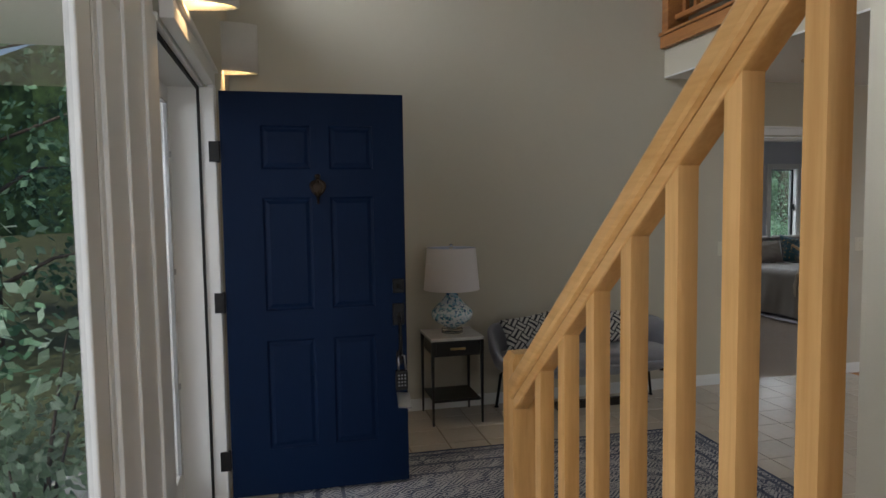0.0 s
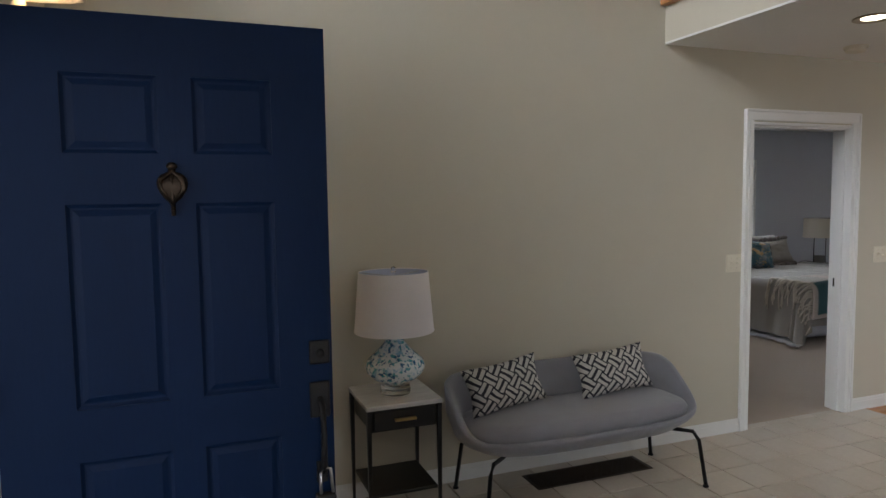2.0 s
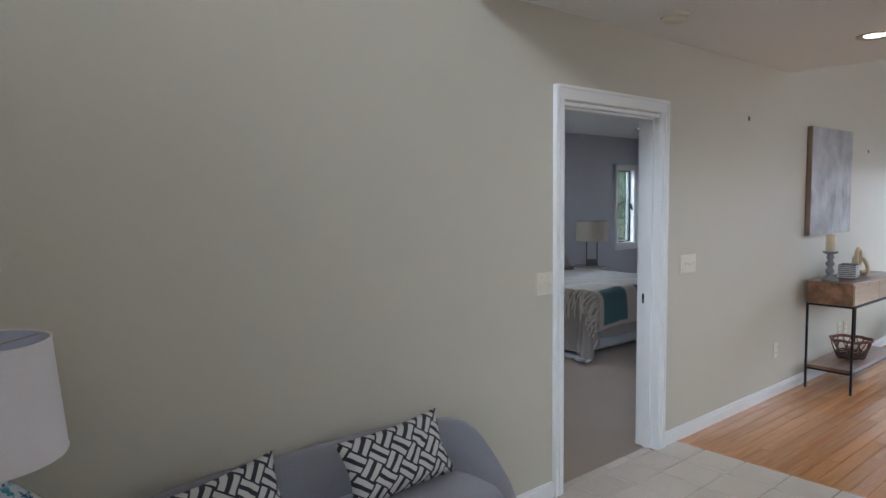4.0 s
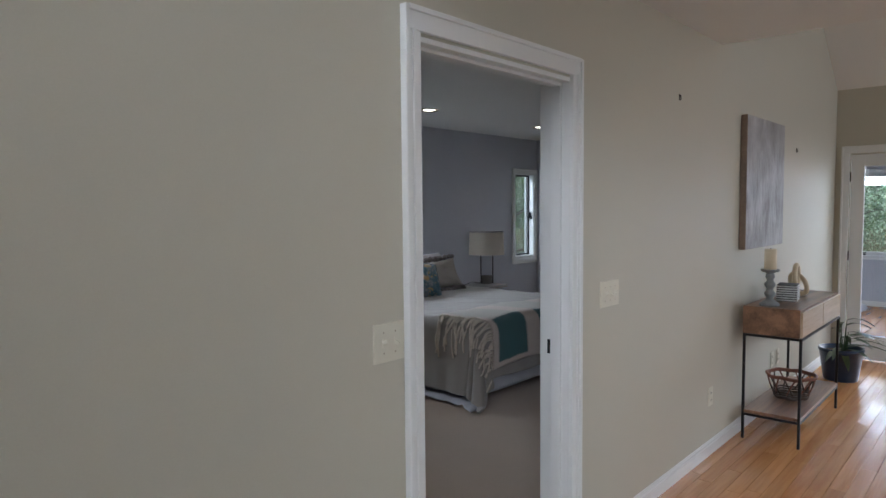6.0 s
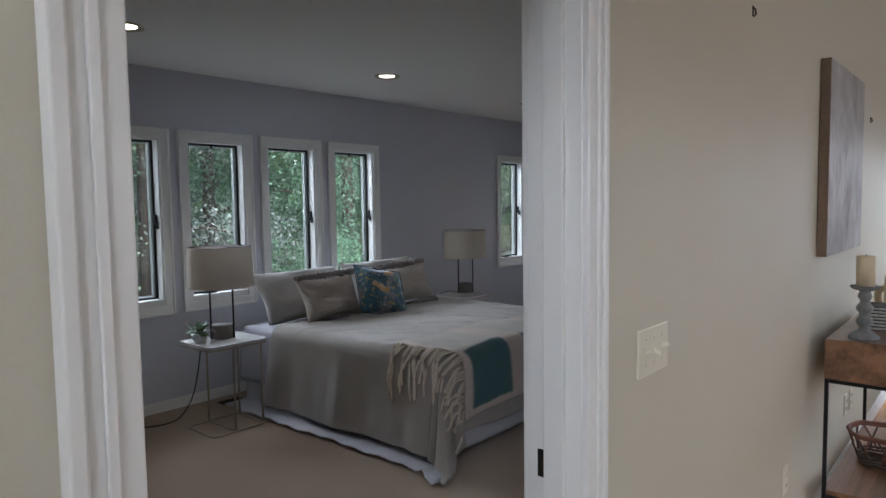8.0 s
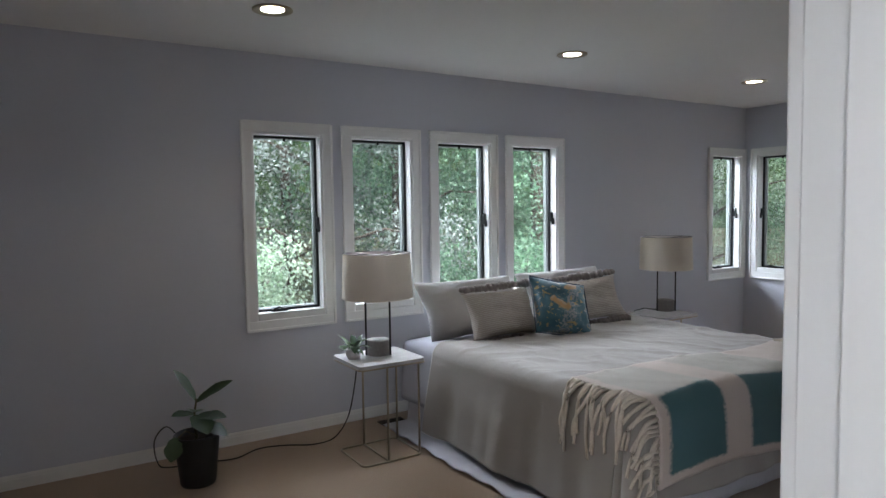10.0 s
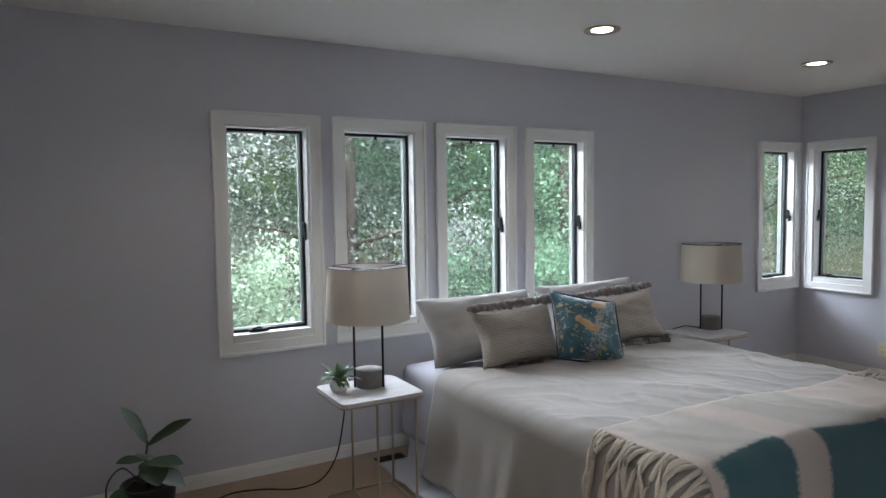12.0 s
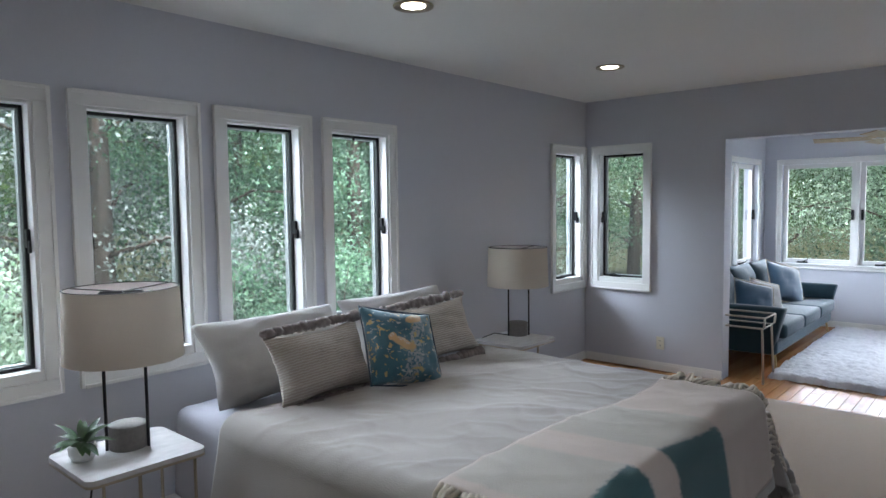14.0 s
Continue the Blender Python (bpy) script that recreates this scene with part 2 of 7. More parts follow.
def wall(name, axis, face, back, a0, a1, z0, z1, holes, material, label, rear=None):
    """An upright wall between two planes on one axis ('x' or 'y'), with rectangular holes (a0, a1, z0, z1)."""
    bm = bmesh.new()
    cuts = sorted({a0, a1, *[h[0] for h in holes], *[h[1] for h in holes]})
    for p, q in zip(cuts, cuts[1:]):
        if q <= a0 or p >= a1:
            continue
        z = z0
        for h in sorted([h for h in holes if h[0] <= p and h[1] >= q], key=lambda h: h[2]):
            if h[2] > z:
                box(bm, *((face, back, p, q) if axis == "x" else (p, q, face, back)), z, h[2])
            z = h[3]
        if z1 > z:
            box(bm, *((face, back, p, q) if axis == "x" else (p, q, face, back)), z, z1)
    bmesh.ops.remove_doubles(bm, verts=bm.verts, dist=1e-4)
    seen = {}
    for f in bm.faces:
        seen.setdefault(tuple(sorted(v.index for v in f.verts)), []).append(f)
    bm.verts.index_update()
    seen = {}
    for f in bm.faces:
        seen.setdefault(tuple(sorted(v.index for v in f.verts)), []).append(f)
    bmesh.ops.delete(bm, geom=[f for fs in seen.values() if len(fs) > 1 for f in fs], context="FACES_ONLY")
    ob = part(name, bm, material)
    if rear:
        ob.data.materials.append(rear)
        side = 0 if axis == "x" else 1
        for p in ob.data.polygons:
            if abs(p.center[side] - back) < 1e-3:
                p.material_index = 1
    return tagged(ob, label, "wall", kind="structure")

# ---- the setting ----
FRONT, HALL_Y, HALL_BACK, WIN_Y, SIDE_X = -0.375, 5.05, 5.17, 8.975, 10.205
ENTRY_H, ROOM_H = 5.4, 2.44


def slab(name, dims, material, label, category):
    return tagged(boxed(name, dims, material), label, category, kind="structure")


DOOR_Y0, DOOR_Y1, DOOR_Z = 2.70, 3.85, 2.085
wall("wall_front", "x", -0.33, -0.56, -2.6, 5.17, 0, ENTRY_H,
     [(0.0, DOOR_Y1 + 0.08, 0, 2.165), (3.9, 4.7, 3.1, 4.6), (0.4, 2.6, 3.1, 4.6)], WALL_BEIGE, "beige painted entry wall round the front door", SIDING)
wall("wall_front_panel", "x", FRONT, -0.43, 0.0, DOOR_Y0 - 0.03, 0, 2.165, [(0.2, 1.98, 0.25, 2.10)], TRIM, "white painted panel between window and front door", SIDING)
# never in view; added to block the sun from the high windows
slab("eave", (-1.9, -0.56, -2.6, 5.6, ENTRY_H, ENTRY_H + 0.15), SIDING, "unseen white slab added to keep sun off the high windows", "eave")
slab("porch_ceiling", (-1.9, -0.56, -1.5, 4.6, 2.42, 2.55), SIDING, "painted porch ceiling outside the front door", "porch ceiling")
slab("porch_floor", (-2.6, -0.56, -1.5, 4.6, -0.35, -0.04), surface("porch_concrete", (0.4, 0.39, 0.37), 0.9, vary=0.15), "grey concrete porch floor", "porch floor")
wall("wall_hall", "y", HALL_Y, HALL_BACK, FRONT, 9.42, 0, ENTRY_H, [(3.560, 4.468, 0, 2.005)], WALL_BEIGE, "beige painted hall wall with the bedroom doorway", WALL_BLUE)
WINDOWS = [(5.015, 5.612), (5.685, 6.292), (6.372, 6.984), (7.068, 7.674), (9.588, 10.19)]
SILL, HEAD, CASE = 0.697, 2.018, 0.066
wall("wall_windows", "y", WIN_Y, WIN_Y + 0.16, 2.9, 10.365, 0, 2.5, [(a + CASE, b - CASE, SILL + CASE, HEAD - CASE) for a, b in WINDOWS], WALL_BLUE, "blue-grey bedroom wall with four narrow windows", SIDING)
wall("wall_bedroom_side", "x", SIDE_X, SIDE_X + 0.16, HALL_BACK, WIN_Y, 0, 2.5, [(8.318 + CASE, 8.90 - CASE, SILL + CASE, HEAD - CASE), (5.75, 7.69, 0, 2.005)], WALL_BLUE, "blue-grey wall with an opening to the sunroom", WALL_BLUE)
wall("wall_bedroom_west", "x", 3.0, 2.9, HALL_BACK, WIN_Y, 0, 2.5, [], WALL_BLUE, "plain blue-grey bedroom wall")
slab("ceiling_bedroom", (2.9, 10.365, HALL_BACK, WIN_Y + 0.1, ROOM_H, ROOM_H + 0.1), CEILING, "smooth white bedroom ceiling with downlights", "ceiling")
slab("floor_bedroom", (2.9, 9.9, HALL_BACK - 0.06, WIN_Y + 0.1, -0.1, 0.0), CARPET, "beige loop pile bedroom carpet", "floor")
slab("floor_entry", (-0.56, 4.69, -2.6, HALL_Y + 0.06, -0.1, -0.004), GROUT, "grout bed between cream floor tiles", "floor")
slab("floor_living", (4.69, 9.6, -2.6, HALL_Y + 0.06, -0.1, -0.006), PLANK, "dark joints under honey oak floorboards", "floor")
slab("floor_sunroom", (9.9, 14.6, 4.5, WIN_Y, -0.1, -0.006), PLANK, "honey oak floor of the sunroom", "floor")
# upper floor over the hall
slab("ceiling_hall", (2.885, 6.20, -2.6, HALL_Y, ROOM_H, ROOM_H + 0.012), CEILING, "white dropped ceiling under the loft", "ceiling")
wall("wall_loft", "x", 2.885, 3.005, -2.6, HALL_Y, ROOM_H + 0.012, ENTRY_H, [(2.0, 5.0, 2.75, 3.75)], WALL_BEIGE, "beige loft wall with a railed opening")
wall("wall_loft_east", "x", 6.20, 6.10, -2.6, HALL_Y, ROOM_H + 0.012, ENTRY_H, [], WALL_BEIGE, "plain beige upper wall above the living room")
slab("ceiling_entry", (-0.56, 6.29, -2.6, 5.17, ENTRY_H, ENTRY_H + 0.1), CEILING, "high white ceiling over the entry", "ceiling")
# its openings are out of view, added to let the fill lamps in
wall("wall_back", "y", -2.6, -2.72, -0.56, 9.6, 0, ENTRY_H, [(-0.2, 0.95, 0.3, 2.3), (6.5, 9.2, 0.3, 3.6)], WALL_BEIGE, "plain beige wall behind the stairs, with added unseen openings")
wall("wall_stair", "x", 1.74, 1.86, 1.2, 2.1, 0, ROOM_H, [], WALL_BEIGE, "beige wall beside the staircase")
wall("wall_living_end", "x", 9.42, 9.6, -2.6, HALL_Y, 0, 4.2, [(3.1, 4.93, 0, 1.965)], WALL_BEIGE, "beige living room wall with a glazed door")
# sloped ceiling of the living room
bm = bmesh.new()
box(bm, 6.20, 9.6, -2.6, 5.17, 2.575, 2.675)
for v in bm.verts:
    v.co.z += (9.42 - v.co.x) * 0.70
tagged(part("ceiling_living", bm, CEILING), "sloping white living room ceiling", "ceiling", kind="structure")
# sunroom shell
SUN_Y, SUN_X = 8.26, 13.4
wall("wall_sunroom_north", "y", SUN_Y, SUN_Y + 0.16, SIDE_X + 0.16, SUN_X + 0.16, 0, 2.5, [(10.95, 13.1, 0.76, 1.93)], WALL_BLUE, "pale blue sunroom wall with casement windows", SIDING)
wall("wall_sunroom_east", "x", SUN_X, SUN_X + 0.16, 4.5, SUN_Y, 0, 2.5, [(4.9, 8.06, 0.74, 1.93)], WALL_BLUE, "pale blue sunroom wall with wide windows", SIDING)
wall("wall_sunroom_south", "y", 4.5, 4.4, SIDE_X + 0.16, SUN_X + 0.16, 0, 2.5, [], WALL_BLUE, "plain pale blue sunroom wall")
slab("ceiling_sunroom", (SIDE_X + 0.16, SUN_X + 0.16, 4.4, SUN_Y + 0.16, 2.36, 2.5), CEILING, "white sunroom ceiling", "ceiling")
slab("ground", (-300, 300, -300, 300, -0.5, -0.35), surface("forest_floor", (0.09, 0.10, 0.04), 0.95, vary=0.4, scale=0.6, grain=6, bump=0.5), "leafy grass ground round the house", "ground")

# ---- entry: openings ----
def board(name, dims, parent, material=TRIM, bevel=0.004, label=""):
    return boxed(name, dims, material, parent, bevel, label)


def casing(axis, face, a0, a1, z0, z1, width, parent, material=TRIM, bottom=False, proud=0.018, sign=-1):
    """Flat casing with a raised back band, butted round an opening's outer measures."""
    def place(p, q, r, s, depth, name):
        d = (face, face + sign * depth)
        dims = (*sorted(d), p, q, r, s) if axis == "x" else (p, q, *sorted(d), r, s)
        board(name, dims, parent, material, 0.003)
    for p, q in ((a0, a0 + width), (a1 - width, a1)):
        place(p, q, z0 + (width if bottom else 0), z1 - width, proud, "casing_board")
    place(a0, a1, z1 - width, z1, proud, "casing_board")
    if bottom:
        place(a0, a1, z0, z0 + width, proud, "casing_board")
    band = 0.014
    for p, q in ((a0 - 0.003, a0 + band), (a1 - band, a1 + 0.003)):
        place(p, q, z0, z1, proud + 0.008, "back_band")
    place(a0 + band, a1 - band, z1 - band, z1 + 0.003, proud + 0.008, "back_band")
    if bottom:
        place(a0 + band, a1 - band, z0 - 0.003, z0 + band, proud + 0.008, "back_band")


# front door frame and storm door
frame_ = thing("door_frame", "white painted front door frame with black weatherstrip", "door frame", kind="structure")
Y0, Y1, ZT = DOOR_Y0, DOOR_Y1, DOOR_Z
board("jamb", (-0.58, -0.372, Y0 - 0.03, Y0, 0, ZT), frame_)
board("jamb", (-0.58, -0.315, Y1, Y1 + 0.03, 0, ZT), frame_)
board("head_jamb", (-0.58, -0.362, Y0 - 0.03, Y1 + 0.03, ZT, ZT + 0.03), frame_)
board("threshold", (-0.60, -0.33, Y0, Y1, -0.02, 0.02), frame_, CHAMPAGNE, 0.006, "worn metal threshold")
board("weatherstrip", (-0.395, -0.382, Y1 - 0.016, Y1, 0.02, ZT), frame_, RUBBER, 0.003)
board("weatherstrip", (-0.395, -0.382, Y0, Y0 + 0.012, 0.02, ZT), frame_, RUBBER, 0.003)
board("weatherstrip", (-0.395, -0.382, Y0, Y1, ZT - 0.016, ZT), frame_, RUBBER, 0.003)
board("casing_board", (FRONT, -0.366, 2.20, 2.45, 0, 2.165), frame_, TRIM, 0.004)
board("casing_board", (FRONT, -0.357, 2.45, 2.53, 0, 2.165), frame_, TRIM, 0.006)
board("casing_board", (FRONT, -0.363, 2.53, 2.61, 0, 2.165), frame_, TRIM, 0.006)
board("casing_board", (FRONT, -0.367, 2.61, 2.685, 0, 2.10), frame_, TRIM, 0.006)
board("casing_board", (-0.345, -0.312, Y1 + 0.012, Y1 + 0.085, 0, 2.10), frame_, TRIM, 0.004)
board("casing_board", (-0.36, -0.315, 2.685, Y1 + 0.085, 2.10, 2.17), frame_, TRIM, 0.004)
board("back_band", (-0.335, -0.300, 2.42, Y1 + 0.10, 2.168, 2.188), frame_, TRIM, 0.004)
storm = thing("storm_door", "white storm door with a full glass pane", "storm door")
SX0, SX1 = -0.565, -0.525
for y0, y1 in ((Y0 + 0.004, Y0 + 0.075), (Y1 - 0.075, Y1 - 0.004)):
    board("stile", (SX0, SX1, y0, y1, 0.03, ZT - 0.005), storm, TRIM, 0.006)
board("rail", (SX0, SX1, Y0 + 0.075, Y1 - 0.075, ZT - 0.085, ZT - 0.005), storm, TRIM, 0.006)
board("rail", (SX0, SX1, Y0 + 0.075, Y1 - 0.075, 0.03, 0.20), storm, TRIM, 0.006)
for y0, y1 in ((Y0 + 0.076, Y0 + 0.086), (Y1 - 0.086, Y1 - 0.076)):
    board("retainer_strip", (SX1 - 0.012, SX1 + 0.006, y0, y1, 0.20, ZT - 0.085), storm, STEEL, 0.002)
board("retainer_strip", (SX1 - 0.012, SX1 + 0.006, Y0 + 0.086, Y1 - 0.086, ZT - 0.095, ZT - 0.086), storm, STEEL, 0.002)
for z in (0.62, 1.18, 1.74):
    board("clip", (SX1 + 0.004, SX1 + 0.014, Y1 - 0.070, Y1 - 0.058, z, z + 0.03), storm, STEEL, 0.003)
pane = boxed("pane", (-0.548, -0.544, Y0 + 0.076, Y1 - 0.076, 0.20, ZT - 0.086), GLASS, storm)
pane.visible_shadow = False

# large fixed window by the door
win = thing("window_front", "large fixed window with a white wooden frame", "window", kind="structure")
casing("x", FRONT, 0.02, 2.195, 0.10, 2.165, 0.188, win, bottom=True, proud=0.012, sign=1)
for y0, y1 in ((0.2, 0.25), (1.972, 1.98)):
    board("frame_side", (-0.425, -0.378, y0, y1, 0.25, 2.10), win, TRIM, 0.004)
board("frame_head", (-0.425, -0.40, 0.25, 1.945, 2.05, 2.10), win, TRIM, 0.004)
board("window_sill", (-0.425, -0.40, 0.25, 1.945, 0.25, 0.31), win, TRIM, 0.004)
board("frame_side", (-0.402, -0.374, 1.855, 1.958, 0.31, 2.05), win, TRIM, 0.004)
board("gasket", (-0.388, -0.377, 1.960, 1.970, 0.31, 2.05), win, RUBBER, 0.002)
pane = boxed("pane", (-0.390, -0.385, 0.25, 1.860, 0.31, 2.05), GLASS, win)
pane.visible_shadow = False
# high windows above the door
for n, (y0, y1) in enumerate(((3.9, 4.7), (0.4, 2.6))):
    hw = thing("window_high", "high fixed window with a white frame", "window", kind="structure")
    casing("x", -0.33, y0 - 0.06, y1 + 0.06, 3.04, 4.66, 0.06, hw, bottom=True, sign=1)
    pane = boxed("pane", (-0.45, -0.444, y0, y1, 3.1, 4.6), GLASS, hw)
    pane.visible_shadow = False

# ---- front door ----
door = thing("front_door", "navy blue six-panel front door standing open", "door", pose(-0.292, 3.822, 0.03))
DW, DT, DH = 0.904, 0.044, 2.035
PANELS = [(px0, px1, pz0, pz1) for px0, px1 in ((0.190, 0.432), (0.522, 0.742)) for pz0, pz1 in ((0.235, 0.795), (0.945, 1.515), (1.655, 1.872))]
bm = bmesh.new()
xs = sorted({0, DW, *[p[0] for p in PANELS], *[p[1] for p in PANELS]})
zs = sorted({0, DH, *[p[2] for p in PANELS], *[p[3] for p in PANELS]})
grid = {(x, z): bm.verts.new((x, 0, z)) for x in xs for z in zs}
hollow = []
for xa, xb in zip(xs, xs[1:]):
    for za, zb in zip(zs, zs[1:]):
        f = bm.faces.new((grid[xa, za], grid[xb, za], grid[xb, zb], grid[xa, zb]))
        if any(p[0] <= xa and p[1] >= xb and p[2] <= za and p[3] >= zb for p in PANELS):
            hollow.append(f)
for inset, depth in ((0.004, 0.003), (0.014, 0.006), (0.008, 0.0), (0.024, -0.006)):
    bmesh.ops.inset_individual(bm, faces=hollow, thickness=inset, depth=0)
    moved = {v for f in hollow for v in f.verts}
    for v in moved:
        v.co.y += depth
rim = [(0, 0), (DW, 0), (DW, DH), (0, DH)]
back = [bm.verts.new((x, DT, z)) for x, z in rim]
bm.faces.new(back[::-1])
for (xa, za), (xb, zb), va, vb in zip(rim, rim[1:] + rim[:1], back, back[1:] + back[:1]):
    line = [v for (x, z), v in grid.items() if min(xa, xb) <= x <= max(xa, xb) and min(za, zb) <= z <= max(za, zb)]
    line.sort(key=lambda v: (v.co.x - xb) * (xa - xb) + (v.co.z - zb) * (za - zb))
    bm.faces.new([va, vb] + line)
bmesh.ops.recalc_face_normals(bm, faces=bm.faces)
part("leaf", bm, NAVY, door)
for z in (0.20, 1.0, 1.74):
    hb = bmesh.new()
    box(hb, -0.052, -0.004, -0.018, -0.013, z - 0.05, z + 0.05)
    soften(hb, 0.002)
    tube(hb, [(-0.008, -0.008, z - 0.052), (-0.008, -0.008, z + 0.052)], 0.008, 10)
    hinge = part("hinge", hb, BLACK, door, "black butt hinge with rounded leaf")
    sb = bmesh.new()
    for dz in (-0.033, 0, 0.033):
        lathe(sb, [(0, 0.001), (0.003, 0.0)], 8)
        bmesh.ops.transform(sb, matrix=pose(-0.032 + 0.008 * (dz != 0), -0.0195, z + dz, 90), verts=sb.verts[-9:])
    part("screw", sb, BRONZE, hinge)
kn = bmesh.new()
lathe(kn, [(0, 0), (0.030, 0.001), (0.034, 0.006), (0.022, 0.012), (0.0, 0.014)], 20)
bmesh.ops.transform(kn, matrix=pose(0.462, 0, 1.56, 90) @ Matrix.Diagonal((1, 1.3, 1, 1)), verts=kn.verts)
for sx, sz, r in ((0.462, 1.62, 0.010), (0.462, 1.495, 0.009)):
    before = len(kn.verts)
    lathe(kn, [(0, 0), (r, 0.002), (r * 0.8, 0.012), (0, 0.016)], 12)
    kn.verts.ensure_lookup_table()
    bmesh.ops.transform(kn, matrix=pose(sx, 0, sz, 90), verts=kn.verts[before:])
tube(kn, [(0.462, -0.012, 1.605), (0.440, -0.024, 1.58), (0.436, -0.028, 1.555), (0.462, -0.030, 1.51), (0.488, -0.028, 1.555), (0.484, -0.024, 1.58)], 0.006, 8, True)
tube(kn, [(0.462, -0.006, 1.63), (0.462, -0.008, 1.48)], 0.007, 8)
for v in kn.verts:
    v.co.x = 0.462 + (v.co.x - 0.462) * (0.75 + 0.75 * clamp((v.co.z - 1.51) / 0.09, 0.0, 1.0))
part("knocker", kn, BRONZE, door, "dark bronze door knocker", True)
lk = boxed("deadbolt", (0.832, 0.895, -0.014, 0, 1.01, 1.085), BLACK, door, 0.006, "square black deadbolt plate")
kb = bmesh.new()
lathe(kb, [(0, 0.014), (0.012, 0.013), (0.014, 0)], 14)
bmesh.ops.transform(kb, matrix=pose(0.864, -0.013, 1.045, 90), verts=kb.verts)
part("keyhole", kb, BLACK, lk, "", True)
hs = boxed("handle_plate", (0.830, 0.893, -0.010, 0, 0.84, 0.955), BLACK, door, 0.006, "long black handle set")
gb = bmesh.new()
tube(gb, [(0.862, -0.006, 0.90), (0.862, -0.045, 0.885), (0.862, -0.058, 0.80), (0.862, -0.052, 0.70), (0.862, -0.008, 0.665)], 0.010, 10)
part("grip", gb, BLACK, hs, "", True)
boxed("foot_plate", (0.845, 0.880, -0.010, 0, 0.63, 0.70), BLACK, hs, 0.004)
lbx = boxed("lockbox", (0.836, 0.898, -0.055, -0.015, 0.50, 0.605), RUBBER, door, 0.008, "black key lockbox hanging open")
lid = boxed("lid", (-0.036, 0.036, -0.012, 0.0, -0.005, 0.105), STEEL, lbx, 0.006, "open grey lockbox lid", pose(0.872, -0.050, 0.49, 118, 8, 0))
boxed("recess", (-0.026, 0.026, -0.016, -0.010, 0.010, 0.090), RUBBER, lbx, 0.004, "", pose(0.872, -0.050, 0.49, 118, 8, 0))
sh = bmesh.new()
tube(sh, [(0.852, -0.035, 0.60), (0.852, -0.030, 0.665), (0.862, -0.028, 0.685), (0.884, -0.030, 0.68), (0.890, -0.035, 0.60)], 0.005, 8)
part("shackle", sh, STEEL, lbx, "", True)
keys = bmesh.new()
for k in range(4):
    for j in range(3):
        box(keys, 0.846 + j * 0.016, 0.854 + j * 0.016, -0.058, -0.054, 0.525 + k * 0.018, 0.533 + k * 0.018)
part("buttons", keys, STEEL, lbx)

# ---- wall lamps ----
SCONCE_WHITE = surface("white_ceramic", (0.66, 0.63, 0.58), 0.6, vary=0.03, bump=0.03)
WARM = glow("warm_lamp_glow", (1.0, 0.62, 0.22), 5.0)


def sconce(y, z0, h=0.285, r=0.070, depth=0.205):
    s = thing("wall_sconce", "white half-round wall sconce with warm light", "wall lamp", pose(-0.33, y, z0), "sconces above the front door")
    bm = bmesh.new()
    rings = []
    for z in (0, h):
        for rr in (1.0, 0.93):
            rings.append([bm.verts.new((depth * rr * math.sin(math.pi * k / 20), -r * rr * math.cos(math.pi * k / 20), z)) for k in range(21)])
    o0, i0, o1, i1 = rings
    for a, b in ((o0, o1), (i1, i0), (o1, i1), (i0, o0)):
        for k in range(20):
            bm.faces.new((a[k], a[k + 1], b[k + 1], b[k]))
    part("shade", bm, SCONCE_WHITE, s, "", True)
    bm = bmesh.new()
    bmesh.ops.create_uvsphere(bm, u_segments=14, v_segments=8, radius=0.026, matrix=pose(0.09, 0, h * 0.40))
    part("bulb", bm, WARM, s, "glowing warm bulb", True)
    lamp("sconce_light", "POINT", pose(-0.33 + 0.09, y, z0 + h * 0.20), 8.0, (1.0, 0.62, 0.28), radius=0.012)


sconce(4.62, 2.300)
sconce(2.86, 2.192)

# ---- staircase ----
RAIL_X, SLOPE = 0.625, 0.815


def under_rail(y):
    return 0.813 + (2.265 - y) * SLOPE


stairs = thing("staircase", "pale pine staircase with square balusters", "staircase")
bm = bmesh.new()
c = 0.041
rr = [(-c, -c), (c, -c), (c, c), (-c, c)]
lower = [bm.verts.new((0.646 + x, 2.166 + y, 0.0)) for x, y in rr]
upper = [bm.verts.new((0.646 + x, 2.166 + y, 1.06)) for x, y in rr]
cap = [bm.verts.new((0.646 + x * 0.72, 2.166 + y * 0.72, 1.085)) for x, y in rr]
for a, b in ((lower, upper), (upper, cap)):
    for k in range(4):
        bm.faces.new((a[k], a[(k + 1) % 4], b[(k + 1) % 4], b[k]))
bm.faces.new(cap)
bm.faces.new(lower[::-1])
soften(bm, 0.003)
part("newel_post", bm, PINE, stairs)


def sloped(name, y0, y1, x0, x1, low, high, bevel):
    bm = bmesh.new()
    box(bm, x0, x1, y0, y1, low, high)
    for v in bm.verts:
        v.co.z += under_rail(v.co.y)
    soften(bm, bevel, 2)
    return part(name, bm, PINE_RAIL, stairs)


sloped("handrail", -1.6, 2.135, RAIL_X - 0.034, RAIL_X + 0.034, 0.038, 0.098, 0.012)
sloped("fillet_rail", -1.6, 2.120, RAIL_X - 0.022, RAIL_X + 0.022, 0.002, 0.038, 0.004)
sloped("stringer", -1.6, 2.11, RAIL_X - 0.03, RAIL_X + 0.03, -1.02, -0.86, 0.004)
y = 1.945
while y > -1.4:
    bm = bmesh.new()
    z1 = under_rail(y)
    box(bm, RAIL_X - 0.018, RAIL_X + 0.018, y - 0.018, y + 0.018, max(0.0, z1 - 0.90), z1)
    for v in bm.verts:
        if v.co.z > z1 - 0.01:
            v.co.z = under_rail(v.co.y) + 0.004
    part("baluster", bm, PINE, stairs)
    y -= 0.1445
